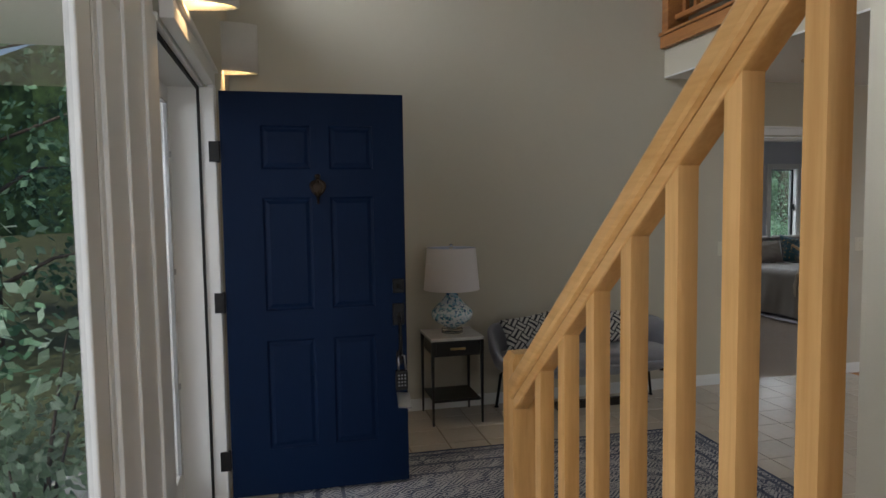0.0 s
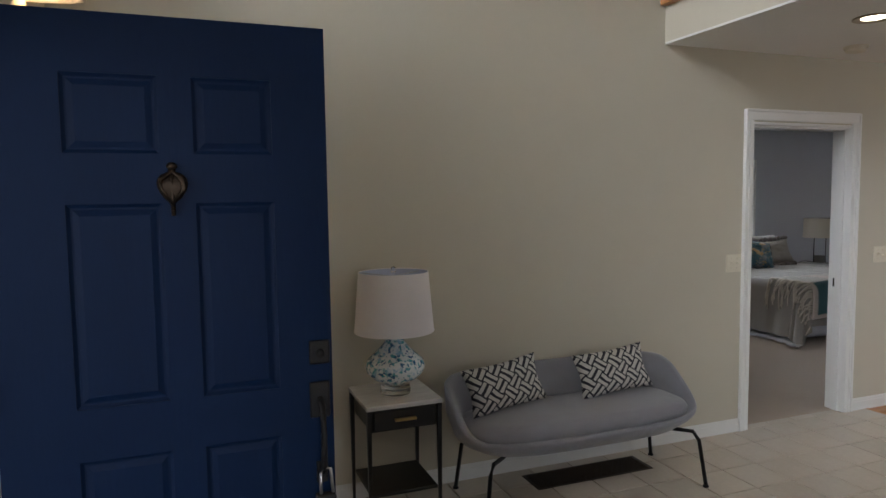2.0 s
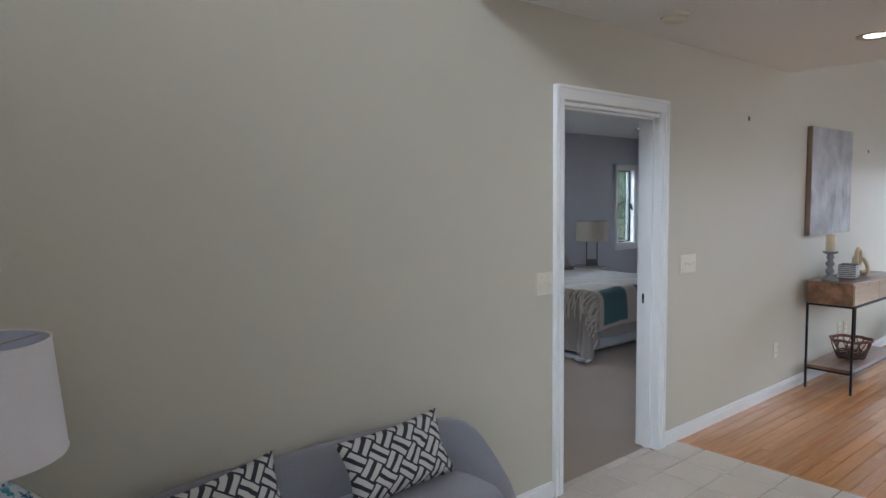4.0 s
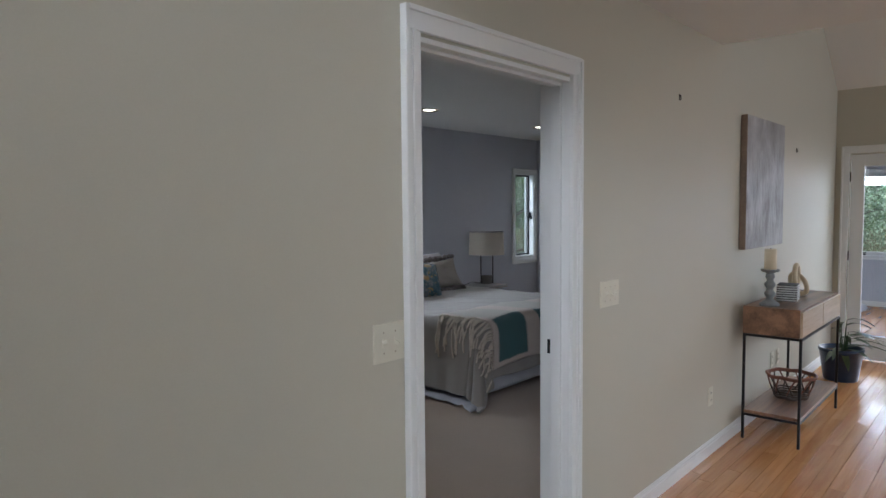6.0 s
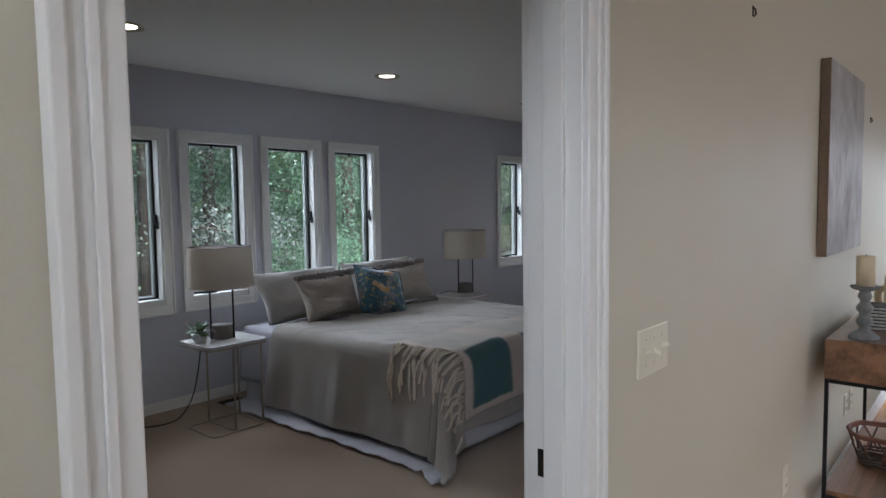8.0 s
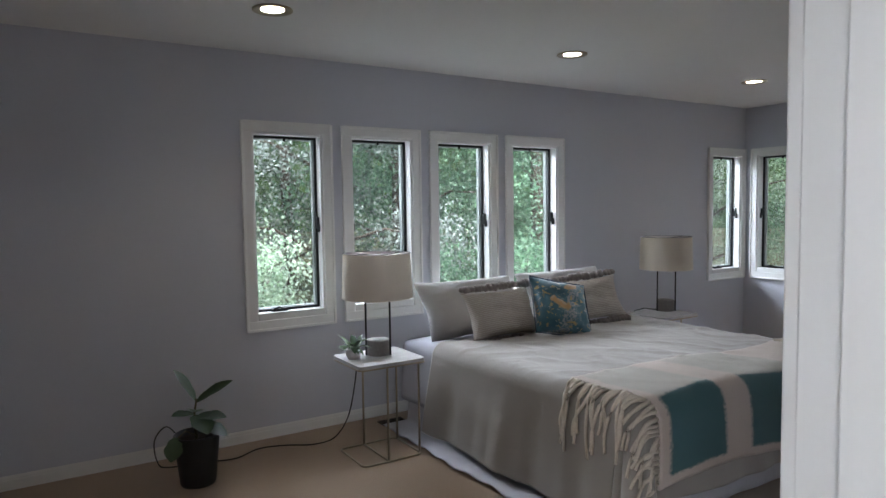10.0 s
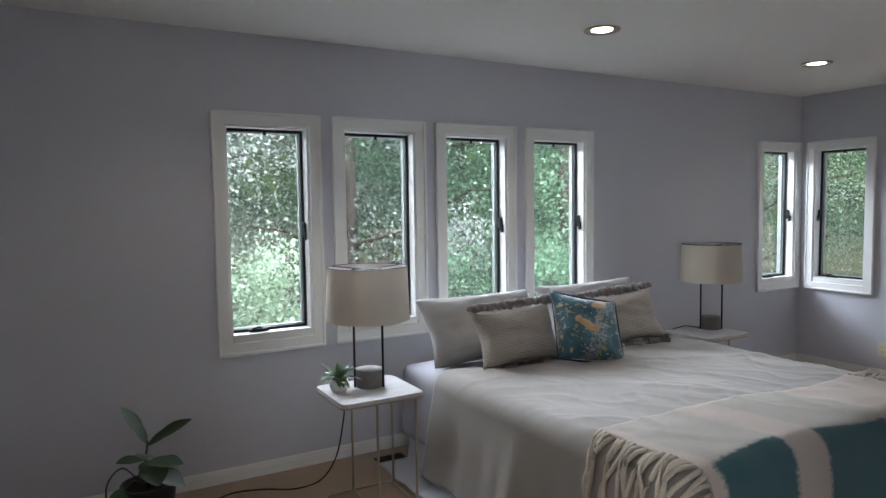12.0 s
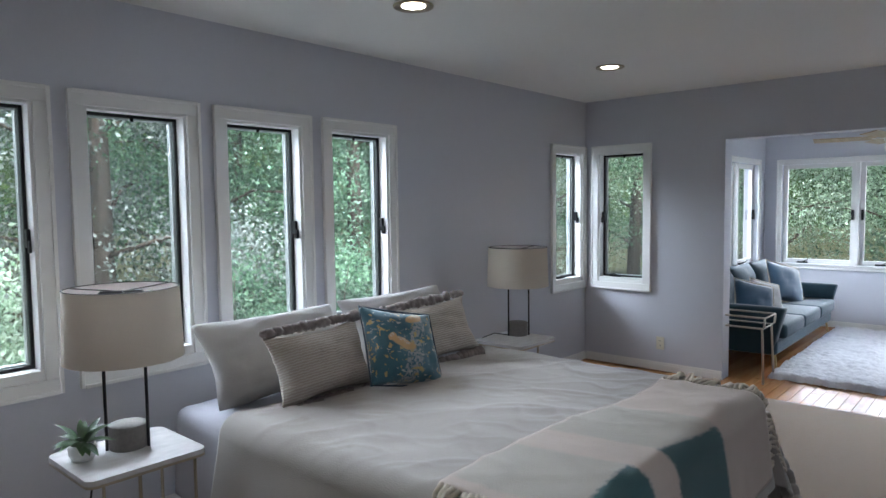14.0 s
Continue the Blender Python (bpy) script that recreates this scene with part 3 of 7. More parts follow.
for k in range(14):
    y1 = 2.02 - k * 0.232
    boxed("tread", (0.66, 1.74, y1 - 0.26, y1, 0.182 * (k + 1) - 0.03, 0.182 * (k + 1)), PINE, stairs, 0.006)
    boxed("riser", (0.66, 1.74, y1 - 0.26, y1 - 0.24, 0.182 * (k + 1), 0.182 * (k + 2) - 0.031), TRIM, stairs)

# loft opening with wooden trim and balusters
loft = thing("loft_railing", "orange oak railing in the loft opening", "railing", pose(-0.045, 0, 0))
board("sill_trim", (2.885, 3.09, 2.0, 5.045, 2.66, 2.75), loft, OAK_TRIM, 0.006)
board("sill_cap", (2.87, 3.10, 2.0, 5.045, 2.75, 2.775), loft, OAK_TRIM, 0.006)
board("side_trim", (2.90, 3.08, 4.965, 5.045, 2.775, 3.75), loft, OAK_TRIM, 0.005)
board("bottom_rail", (2.96, 3.01, 2.0, 4.965, 2.86, 2.90), loft, OAK_TRIM, 0.004)
board("top_rail", (2.95, 3.02, 2.0, 4.965, 3.60, 3.66), loft, OAK_TRIM, 0.006)
for k in range(20):
    y = 4.86 - k * 0.135
    board("baluster", (2.968, 3.002, y - 0.017, y + 0.017, 2.90, 3.60), loft, OAK_TRIM, 0.0)

# ---- entry furniture ----
MARBLE = surface("white_marble", (0.58, 0.57, 0.56), 0.18, vary=0.14, scale=5, grain=16, bump=0.0, stretch=(1, 2.5, 1))
st = thing("side_table", "small black side table with a marble top", "side table", pose(1.11, 4.848, 0))
boxed("marble_top", (-0.186, 0.186, -0.186, 0.186, 0.578, 0.600), MARBLE, st, 0.003, "white veined marble top")
for sx in (-1, 1):
    for sy in (-1, 1):
        bm = bmesh.new()
        vs = box(bm, -0.011, 0.011, -0.011, 0.011, 0, 0.578)
        for v in vs:
            if v.co.z < 0.1:
                v.co.x *= 0.55
                v.co.y *= 0.55
        bmesh.ops.translate(bm, vec=(sx * 0.172, sy * 0.172, 0), verts=vs)
        part("leg", bm, BLACK_WOOD, st)
boxed("body", (-0.160, 0.160, -0.166, 0.160, 0.470, 0.577), BLACK_WOOD, st, 0.003)
dr = boxed("drawer", (-0.148, 0.148, -0.180, -0.167, 0.480, 0.568), BLACK_WOOD, st, 0.003)
boxed("handle", (-0.052, 0.052, -0.200, -0.181, 0.519, 0.532), BRASS, dr, 0.003, "slim brass bar handle")
boxed("shelf", (-0.164, 0.164, -0.164, 0.164, 0.155, 0.172), BLACK_WOOD, st, 0.003)


def speckle(name):
    """Milky glass with blue and teal flecks."""
    m, t, n, l, b = nodes(name)
    co = n.new("ShaderNodeTexCoord")
    prev = None
    for scale, lo, hi, col, seed in ((42, 0.55, 0.60, (0.03, 0.13, 0.28), 0), (52, 0.55, 0.61, (0.10, 0.36, 0.42), 9), (30, 0.56, 0.66, (0.30, 0.50, 0.66), 21)):
        mp = n.new("ShaderNodeMapping")
        mp.inputs["Location"].default_value = (seed, seed, seed)
        l.new(co.outputs["Object"], mp.inputs[0])
        tx = n.new("ShaderNodeTexNoise")
        tx.inputs["Scale"].default_value, tx.inputs["Detail"].default_value = scale, 3
        l.new(mp.outputs[0], tx.inputs["Vector"])
        r = n.new("ShaderNodeMapRange")
        r.inputs[1].default_value, r.inputs[2].default_value = lo, hi
        l.new(tx.outputs["Fac"], r.inputs[0])
        mx = n.new("ShaderNodeMix")
        mx.data_type = "RGBA"
        l.new(r.outputs[0], mx.inputs[0])
        if prev:
            l.new(prev.outputs[2], mx.inputs[6])
        else:
            mx.inputs[6].default_value = (0.72, 0.78, 0.80, 1)
        mx.inputs[7].default_value = (*col, 1)
        prev = mx
    l.new(prev.outputs[2], b.inputs["Base Color"])
    b.inputs["Roughness"].default_value, b.inputs["Coat Weight"].default_value = 0.08, 0.6
    return m


def glowing_cloth(m, share):
    """Let part of the light pass through a thin shade."""
    t = m.node_tree
    n, l = t.nodes, t.links
    b = n["Principled BSDF"]
    tr, mx = n.new("ShaderNodeBsdfTranslucent"), n.new("ShaderNodeMixShader")
    l.new(b.inputs["Base Color"].links[0].from_socket, tr.inputs[0])
    mx.inputs[0].default_value = share
    l.new(b.outputs[0], mx.inputs[1])
    l.new(tr.outputs[0], mx.inputs[2])
    l.new(mx.outputs[0], n["Material Output"].inputs[0])
    return m


SHADE = glowing_cloth(surface("white_lamp_shade", (0.84, 0.80, 0.80), 0.9, vary=0.03, scale=3, grain=220, bump=0.15), 0.12)
SHADE_IN = surface("blue_shade_lining", (0.55, 0.60, 0.75), 0.9, vary=0.02)
tl = thing("table_lamp", "white drum lamp with blue speckled glass base", "table lamp", pose(1.115, 4.835, 0.600))
bm = bmesh.new()
lathe(bm, [(0, 0), (0.072, 0), (0.074, 0.006), (0.074, 0.034), (0.070, 0.040), (0, 0.040)], 28)
part("foot", bm, clear("clear_acrylic"), tl, "clear acrylic foot", True)
bm = bmesh.new()
lathe(bm, [(0, 0.041), (0.040, 0.041), (0.062, 0.055), (0.108, 0.078), (0.138, 0.108), (0.147, 0.138), (0.138, 0.166), (0.108, 0.196), (0.074, 0.226), (0.050, 0.255), (0.038, 0.282), (0.034, 0.305), (0, 0.305)], 36)
part("body", bm, speckle("speckled_glass"), tl, "milky glass with blue flecks", True)
bm = bmesh.new()
lathe(bm, [(0, 0.305), (0.014, 0.305), (0.014, 0.56), (0, 0.56)], 12)
part("stem", bm, STEEL, tl)
bm = bmesh.new()
lathe(bm, [(0.194, 0.308), (0.170, 0.597)], 48)
part("shade", bm, SHADE, tl, "white fabric shade", True)
bm = bmesh.new()
lathe(bm, [(0.167, 0.597), (0.191, 0.308)], 48)
part("shade_lining", bm, SHADE_IN, tl, "", True)
bm = bmesh.new()
lathe(bm, [(0.170, 0.594), (0.172, 0.598), (0.167, 0.598), (0.167, 0.594)], 48)
part("trim_ring", bm, SHADE, tl, "", True)
bm = bmesh.new()
lathe(bm, [(0.194, 0.307), (0.196, 0.312), (0.191, 0.312), (0.191, 0.307)], 48)
part("trim_ring", bm, SHADE, tl, "", True)
bm = bmesh.new()
for k in range(3):
    a = k * 2.094 + 0.4
    tube(bm, [(0, 0, 0.575), (0.163 * math.cos(a), 0.163 * math.sin(a), 0.588)], 0.002, 6)
part("spider", bm, STEEL, tl)
bm = bmesh.new()
lathe(bm, [(0, 0.56), (0.010, 0.565), (0.007, 0.585), (0.013, 0.600), (0.010, 0.618), (0, 0.625)], 14)
part("finial", bm, clear("crystal"), tl, "clear crystal finial", True)

# bench
BENCH = surface("grey_wool", (0.245, 0.245, 0.275), 0.95, vary=0.12, scale=8, grain=240, bump=0.6, sheen=0.4)
bench = thing("bench", "grey upholstered curved bench on black legs", "bench", pose(2.075, 4.735, 0))


def oval(a, w, d, p=0.62):
    c, s = math.cos(a), math.sin(a)
    return (math.copysign(abs(c) ** p, c) * w / 2, math.copysign(abs(s) ** p, s) * d / 2)


bm = bmesh.new()
N = 72
prof = []
for k in range(N):
    a = 2 * math.pi * k / N
    bx, by = oval(a, 1.0, 1.0)
    t = min(1, max(0, (by + 0.42) / 0.80))
    lift = t * t * (3 - 2 * t)
    rim_z = 0.392 + 0.238 * lift
    out = 0.01 + 0.03 * lift
    col = []
    for w, d, z in ((0.95, 0.36, 0.298), (1.18, 0.47, 0.308), (1.32, 0.53, 0.345), (1.37 + out, 0.545 + out, 0.5 * (0.345 + rim_z)), (1.385 + out, 0.55 + out, rim_z - 0.012), (1.365 + out, 0.535 + out, rim_z), (1.325 + out, 0.50 + out, rim_z - 0.014), (1.27, 0.46, 0.5 * (0.36 + rim_z)), (1.22, 0.43, 0.36)):
        x, yy = oval(a, w, d)
        col.append(bm.verts.new((x, yy, z)))
    prof.append(col)
for k in range(N):
    a, b = prof[k], prof[(k + 1) % N]
    for j in range(len(a) - 1):
        bm.faces.new((a[j], b[j], b[j + 1], a[j + 1]))
bm.faces.new([c_[0] for c_ in prof][::-1])
bm.faces.new([c_[-1] for c_ in prof])
part("shell", bm, BENCH, bench, "", True)
bm = bmesh.new()
prof = []
for k in range(N):
    a = 2 * math.pi * k / N
    col = []
    for w, d, z in ((1.20, 0.43, 0.362), (1.262, 0.470, 0.385), (1.270, 0.478, 0.412), (1.235, 0.455, 0.438), (1.12, 0.36, 0.452), (0.8, 0.2, 0.456)):
        x, yy = oval(a, w, d, 0.55)
        col.append(bm.verts.new((x, yy - 0.012, z)))
    prof.append(col)
for k in range(N):
    a, b = prof[k], prof[(k + 1) % N]
    for j in range(5):
        bm.faces.new((a[j], b[j], b[j + 1], a[j + 1]))
bm.faces.new([c_[-1] for c_ in prof])
part("seat_cushion", bm, BENCH, bench, "", True)
for sx, sy, fx, fy in ((-0.50, -0.16, -0.635, -0.25), (0.50, -0.16, 0.635, -0.265), (-0.48, 0.10, -0.60, 0.225), (0.48, 0.10, 0.645, 0.20)):
    bm = bmesh.new()
    tube(bm, [(sx, sy, 0.302), (sx + 0.6 * (fx - sx), sy + 0.6 * (fy - sy), 0.296), (sx + 0.78 * (fx - sx), sy + 0.78 * (fy - sy), 0.25), (fx, fy, 0.012)], 0.0105, 10)
    lathe(bm, [(0, 0.0), (0.016, 0.0), (0.016, 0.008), (0.011, 0.014), (0, 0.014)], 12, (fx, fy, 0))
    part("leg", bm, BLACK, bench, "", True)


def meander(name):
    """Dark angular key pattern on cream cloth."""
    m, t, n, l, b = nodes(name)
    co, mp = n.new("ShaderNodeTexCoord"), n.new("ShaderNodeMapping")
    mp.inputs["Rotation"].default_value = (0, radians(45), 0)
    l.new(co.outputs["Object"], mp.inputs[0])
    sep = n.new("ShaderNodeSeparateXYZ")
    l.new(mp.outputs[0], sep.inputs[0])
    flat = n.new("ShaderNodeCombineXYZ")
    l.new(sep.outputs[0], flat.inputs[0])
    l.new(sep.outputs[2], flat.inputs[1])
    flat.inputs[2].default_value = 0.01
    waves = []
    for d in ("X", "Y"):
        w = n.new("ShaderNodeTexWave")
        w.wave_type, w.bands_direction, w.wave_profile = "BANDS", d, "TRI"
        w.inputs["Scale"].default_value = 10.0
        l.new(flat.outputs[0], w.inputs["Vector"])
        waves.append(w)
    ck = n.new("ShaderNodeTexChecker")
    ck.inputs["Scale"].default_value = 16.1
    l.new(flat.outputs[0], ck.inputs["Vector"])
    mx = n.new("ShaderNodeMix")
    mx.data_type = "FLOAT"
    l.new(ck.outputs["Fac"], mx.inputs[0])
    l.new(waves[0].outputs["Fac"], mx.inputs[2])
    l.new(waves[1].outputs["Fac"], mx.inputs[3])
    ramp = n.new("ShaderNodeValToRGB")
    ramp.color_ramp.elements[0].position, ramp.color_ramp.elements[0].color = 0.40, (0.035, 0.037, 0.05, 1)
    ramp.color_ramp.elements[1].position, ramp.color_ramp.elements[1].color = 0.47, (0.60, 0.58, 0.54, 1)
    l.new(mx.outputs[0], ramp.inputs[0])
    l.new(ramp.outputs[0], b.inputs["Base Color"])
    b.inputs["Roughness"].default_value = 0.95
    fb = n.new("ShaderNodeTexNoise")
    fb.inputs["Scale"].default_value = 300
    bp = n.new("ShaderNodeBump")
    bp.inputs["Strength"].default_value, bp.inputs["Distance"].default_value = 0.5, 0.003
    l.new(fb.outputs["Fac"], bp.inputs["Height"])
    l.new(bp.outputs[0], b.inputs["Normal"])
    return m


KEY = meander("key_pattern_cloth")
for x, y, ry, rz in ((1.69, 4.80, -7, 3), (2.36, 4.815, -6, -4)):
    bm = bmesh.new()
    cushion(bm, 0.455, 0.255, 0.12, corner=0.3)
    p = tagged(part("throw_pillow", bm, KEY, None, "", True), "cream lumbar pillow with dark geometric pattern", "pillow", "pillows on the bench")
    p.matrix_world = pose(x, y, 0.583, -22, ry, rz)

# floor vent under the bench
vent = thing("floor_vent", "dark bronze slatted floor vent", "floor vent", pose(2.24, 4.865, 0.0))
boxed("frame", (-0.37, 0.37, -0.098, 0.098, -0.003, 0.004), BRONZE, vent, 0.002)
for k in range(15):
    boxed("slat", (-0.345, 0.345, -0.082 + k * 0.0114, -0.077 + k * 0.0114, 0.004, 0.008), BRONZE, vent)


def oriental(name):
    """Worn blue and ivory rug: dark borders, medallion and sprigs."""
    m, t, n, l, b = nodes(name)
    co = n.new("ShaderNodeTexCoord")
    sep = n.new("ShaderNodeSeparateXYZ")
    l.new(co.outputs["Object"], sep.inputs[0])

    def op(kind, a, c=None):
        q = n.new("ShaderNodeMath")
        q.operation = kind
        for i, v in enumerate((a, c)):
            if v is None:
                continue
            if isinstance(v, (int, float)):
                q.inputs[i].default_value = v
            else:
                l.new(v, q.inputs[i])
        return q.outputs[0]
    ex = op("SUBTRACT", 1.31, op("ABSOLUTE", sep.outputs[0]))
    ey = op("SUBTRACT", 0.86, op("ABSOLUTE", sep.outputs[1]))
    edge = op("MINIMUM", ex, ey)
    mirror = n.new("ShaderNodeCombineXYZ")
    l.new(op("ABSOLUTE", sep.outputs[0]), mirror.inputs[0])
    l.new(op("ABSOLUTE", sep.outputs[1]), mirror.inputs[1])
    vor = n.new("ShaderNodeTexVoronoi")
    vor.feature, vor.distance = "F1", "MANHATTAN"
    vor.inputs["Scale"].default_value = 10.0
    l.new(mirror.outputs[0], vor.inputs["Vector"])
    mg = n.new("ShaderNodeTexMagic")
    mg.turbulence_depth = 3
    mg.inputs["Scale"].default_value, mg.inputs["Distortion"].default_value = 4.2, 1.6
    l.new(mirror.outputs[0], mg.inputs["Vector"])
    rings = op("SINE", op("MULTIPLY", vor.outputs["Distance"], 24.0))
    pat = op("GREATER_THAN", op("ADD", op("MULTIPLY", rings, 0.5), op("MULTIPLY", mg.outputs["Fac"], 1.0)), 0.62)
    band1 = op("MULTIPLY", op("GREATER_THAN", edge, 0.022), op("LESS_THAN", edge, 0.13))
    band0 = op("LESS_THAN", edge, 0.022)
    line = op("LESS_THAN", op("ABSOLUTE", op("SUBTRACT", op("FRACT", op("MULTIPLY", edge, 7.5)), 0.5)), 0.09)
    line = op("MULTIPLY", line, op("LESS_THAN", edge, 0.34))
    nz = n.new("ShaderNodeTexNoise")
    nz.inputs["Scale"].default_value, nz.inputs["Detail"].default_value = 60, 4
    l.new(co.outputs["Object"], nz.inputs["Vector"])
    wear = n.new("ShaderNodeTexNoise")
    wear.inputs["Scale"].default_value = 3.0
    l.new(co.outputs["Object"], wear.inputs["Vector"])
    dark = op("MAXIMUM", op("MAXIMUM", op("MULTIPLY", op("MULTIPLY", pat, op("SUBTRACT", 1.0, band1)), 0.85), band0), op("MAXIMUM", op("MULTIPLY", line, 0.8), op("MULTIPLY", band1, op("SUBTRACT", 0.85, op("MULTIPLY", pat, 0.7)))))
    dark = op("MULTIPLY", dark, op("ADD", 0.35, op("MULTIPLY", op("ADD", nz.outputs["Fac"], wear.outputs["Fac"]), 0.65)))
    mx = n.new("ShaderNodeMix")
    mx.data_type = "RGBA"
    l.new(dark, mx.inputs[0])
    mx.inputs[6].default_value, mx.inputs[7].default_value = (0.46, 0.45, 0.46, 1), (0.035, 0.05, 0.10, 1)
    l.new(mx.outputs[2], b.inputs["Base Color"])
    b.inputs["Roughness"].default_value = 1.0
    bp = n.new("ShaderNodeBump")
    bp.inputs["Strength"].default_value, bp.inputs["Distance"].default_value = 0.6, 0.003
    l.new(nz.outputs["Fac"], bp.inputs["Height"])
    l.new(bp.outputs[0], b.inputs["Normal"])
    return m


bm = bmesh.new()
box(bm, -1.31, 1.31, -0.86, 0.86, 0.0, 0.009)
soften(bm, 0.003)
rug = tagged(part("rug", bm, oriental("oriental_rug")), "worn blue and ivory oriental rug on tiles", "rug")
rug.matrix_world = pose(1.23, 3.365, 0.002, 0, 0, -1.0)

# ---- hall ----
dc = thing("door_frame_bedroom", "white moulded casing round the bedroom doorway", "door frame", kind="structure")
for face, sign in ((HALL_Y, -1), (HALL_BACK, 1)):
    casing("y", face, 3.505, 4.520, 0, 2.082, 0.068, dc, sign=sign)
    for x0, x1 in ((3.535, 3.547), (4.482, 4.494)):
        board("bead", (x0, x1, *sorted((face + sign * 0.0182, face + sign * 0.024)), 0, 2.02), dc, TRIM, 0.002)
board("jamb", (3.560, 3.578, HALL_Y - 0.004, HALL_BACK + 0.004, 0, 2.0), dc, TRIM, 0.003)
board("jamb", (4.450, 4.468, HALL_Y - 0.004, HALL_BACK + 0.004, 0, 2.0), dc, TRIM, 0.003)
board("head_jamb", (3.578, 4.450, HALL_Y - 0.004, HALL_BACK + 0.004, 1.987, 2.005), dc, TRIM, 0.003)
board("stop", (4.438, 4.450, 5.083, 5.130, 0, 1.987), dc, TRIM, 0.002)
board("stop", (3.578, 3.590, 5.083, 5.130, 0, 1.987), dc, TRIM, 0.002)
board("stop", (3.590, 4.438, 5.083, 5.130, 1.975, 1.987), dc, TRIM, 0.002)
sp = boxed("strike_plate", (4.4475, 4.4495, 5.118, 5.150, 0.885, 0.945), BLACK, dc, 0.001, "black metal strike plate")
boxed("latch_hole", (4.4465, 4.4474, 5.126, 5.142, 0.90, 0.93), BRONZE, sp)


def baseboard(name, axis, face, a0, a1, sign, h=0.085, t=0.014):
    bm = bmesh.new()
    for d, z0, z1 in ((t, 0, h - 0.022), (t * 0.7, h - 0.022, h - 0.008), (t * 0.4, h - 0.008, h)):
        q = sorted((face, face + sign * d))
        box(bm, *((*q, a0, a1) if axis == "x" else (a0, a1, *q)), z0, z1)
    return tagged(part(name, bm, TRIM), "white moulded baseboard", "baseboard", kind="structure")


baseboard("baseboard", "y", HALL_Y, -0.33, 3.505, -1)
baseboard("baseboard", "y", HALL_Y, 4.52, 9.42, -1)
baseboard("baseboard", "x", -0.33, Y1 + 0.1, HALL_Y - 0.02, 1)
baseboard("baseboard", "x", 9.42, -2.6, 3.0, -1)
baseboard("baseboard", "y", WIN_Y, 3.0, SIDE_X, -1, 0.075)
baseboard("baseboard", "x", SIDE_X, 7.69, WIN_Y - 0.02, -1, 0.075)
baseboard("baseboard", "x", SIDE_X, HALL_BACK, 5.75, -1, 0.075)
baseboard("baseboard", "x", SUN_X, 4.5, SUN_Y - 0.02, -1, 0.075)
baseboard("baseboard", "y", SUN_Y, SIDE_X + 0.16, SUN_X, -1, 0.075)


def switch_plate(x, z, gangs, name="light_switch", w=None):
    w = w or 0.055 + 0.046 * gangs
    s = thing(name, f"ivory {('single', 'double', 'triple')[gangs - 1]} toggle switch on the wall", "light switch", pose(x, HALL_Y, z), "wall switches")
    boxed("plate", (-w / 2, w / 2, -0.007, 0, -0.057, 0.057), PLASTIC, s, 0.003)
    for g in range(gangs):
        gx = (g - (gangs - 1) / 2) * 0.046
        boxed("collar", (gx - 0.006, gx + 0.006, -0.009, -0.007, -0.013, 0.013), PLASTIC, s)
        boxed("toggle", (gx - 0.004, gx + 0.004, -0.022, 0, -0.004, 0.005), PLASTIC, s, 0.001, "", pose(0, -0.004, 0, 22 if g % 2 else -22))
        for dz in (-0.03, 0.03):
            bm = bmesh.new()
            lathe(bm, [(0, 0.0012), (0.003, 0.0)], 8)
            bmesh.ops.transform(bm, matrix=pose(gx, -0.007, dz, 90), verts=bm.verts)
            part("screw", bm, CHAMPAGNE, s)


switch_plate(3.438, 1.108, 2, w=0.122)
switch_plate(4.795, 1.108, 3, w=0.170)


def outlet(m, label="ivory double power outlet on the wall"):
    s = thing("power_outlet", label, "outlet", m, "wall outlets")
    boxed("plate", (-0.036, 0.036, -0.006, 0, -0.057, 0.057), PLASTIC, s, 0.003)
    for dz in (-0.021, 0.021):
        f = boxed("socket", (-0.017, 0.017, -0.0085, -0.006, dz - 0.014, dz + 0.014), PLASTIC, s, 0.003)
        for dx in (-0.006, 0.006):
            boxed("slot", (dx - 0.0012, dx + 0.0012, -0.0092, -0.0084, dz - 0.005, dz + 0.006), RUBBER, f)


outlet(pose(6.09, HALL_Y, 0.352))
outlet(pose(7.38, HALL_Y, 0.34))
outlet(pose(7.53, HALL_Y, 0.34))
outlet(pose(SIDE_X, 8.225, 0.245, 0, 0, -90))

# hooks left on the wall
for x, z in ((5.562, 2.055), (7.95, 1.92)):
    bm = bmesh.new()
    tube(bm, [(0, 0, 0.016), (0, -0.008, 0.010), (0, -0.010, -0.008), (0, -0.004, -0.014)], 0.0025, 6)
    box(bm, -0.004, 0.004, -0.003, 0, -0.012, 0.020)
    h = tagged(part("picture_hook", bm, BRONZE), "small dark picture hook in the bare wall", "hook", "bare picture hooks")
    h.matrix_world = pose(x, HALL_Y, z)

# ---- ceiling fittings ----
LED = glow("downlight_glow", (1.0, 0.88, 0.70), 9.0)
WHITE_METAL = surface("white_metal", (0.75, 0.73, 0.70), 0.4, vary=0.02, bump=0)


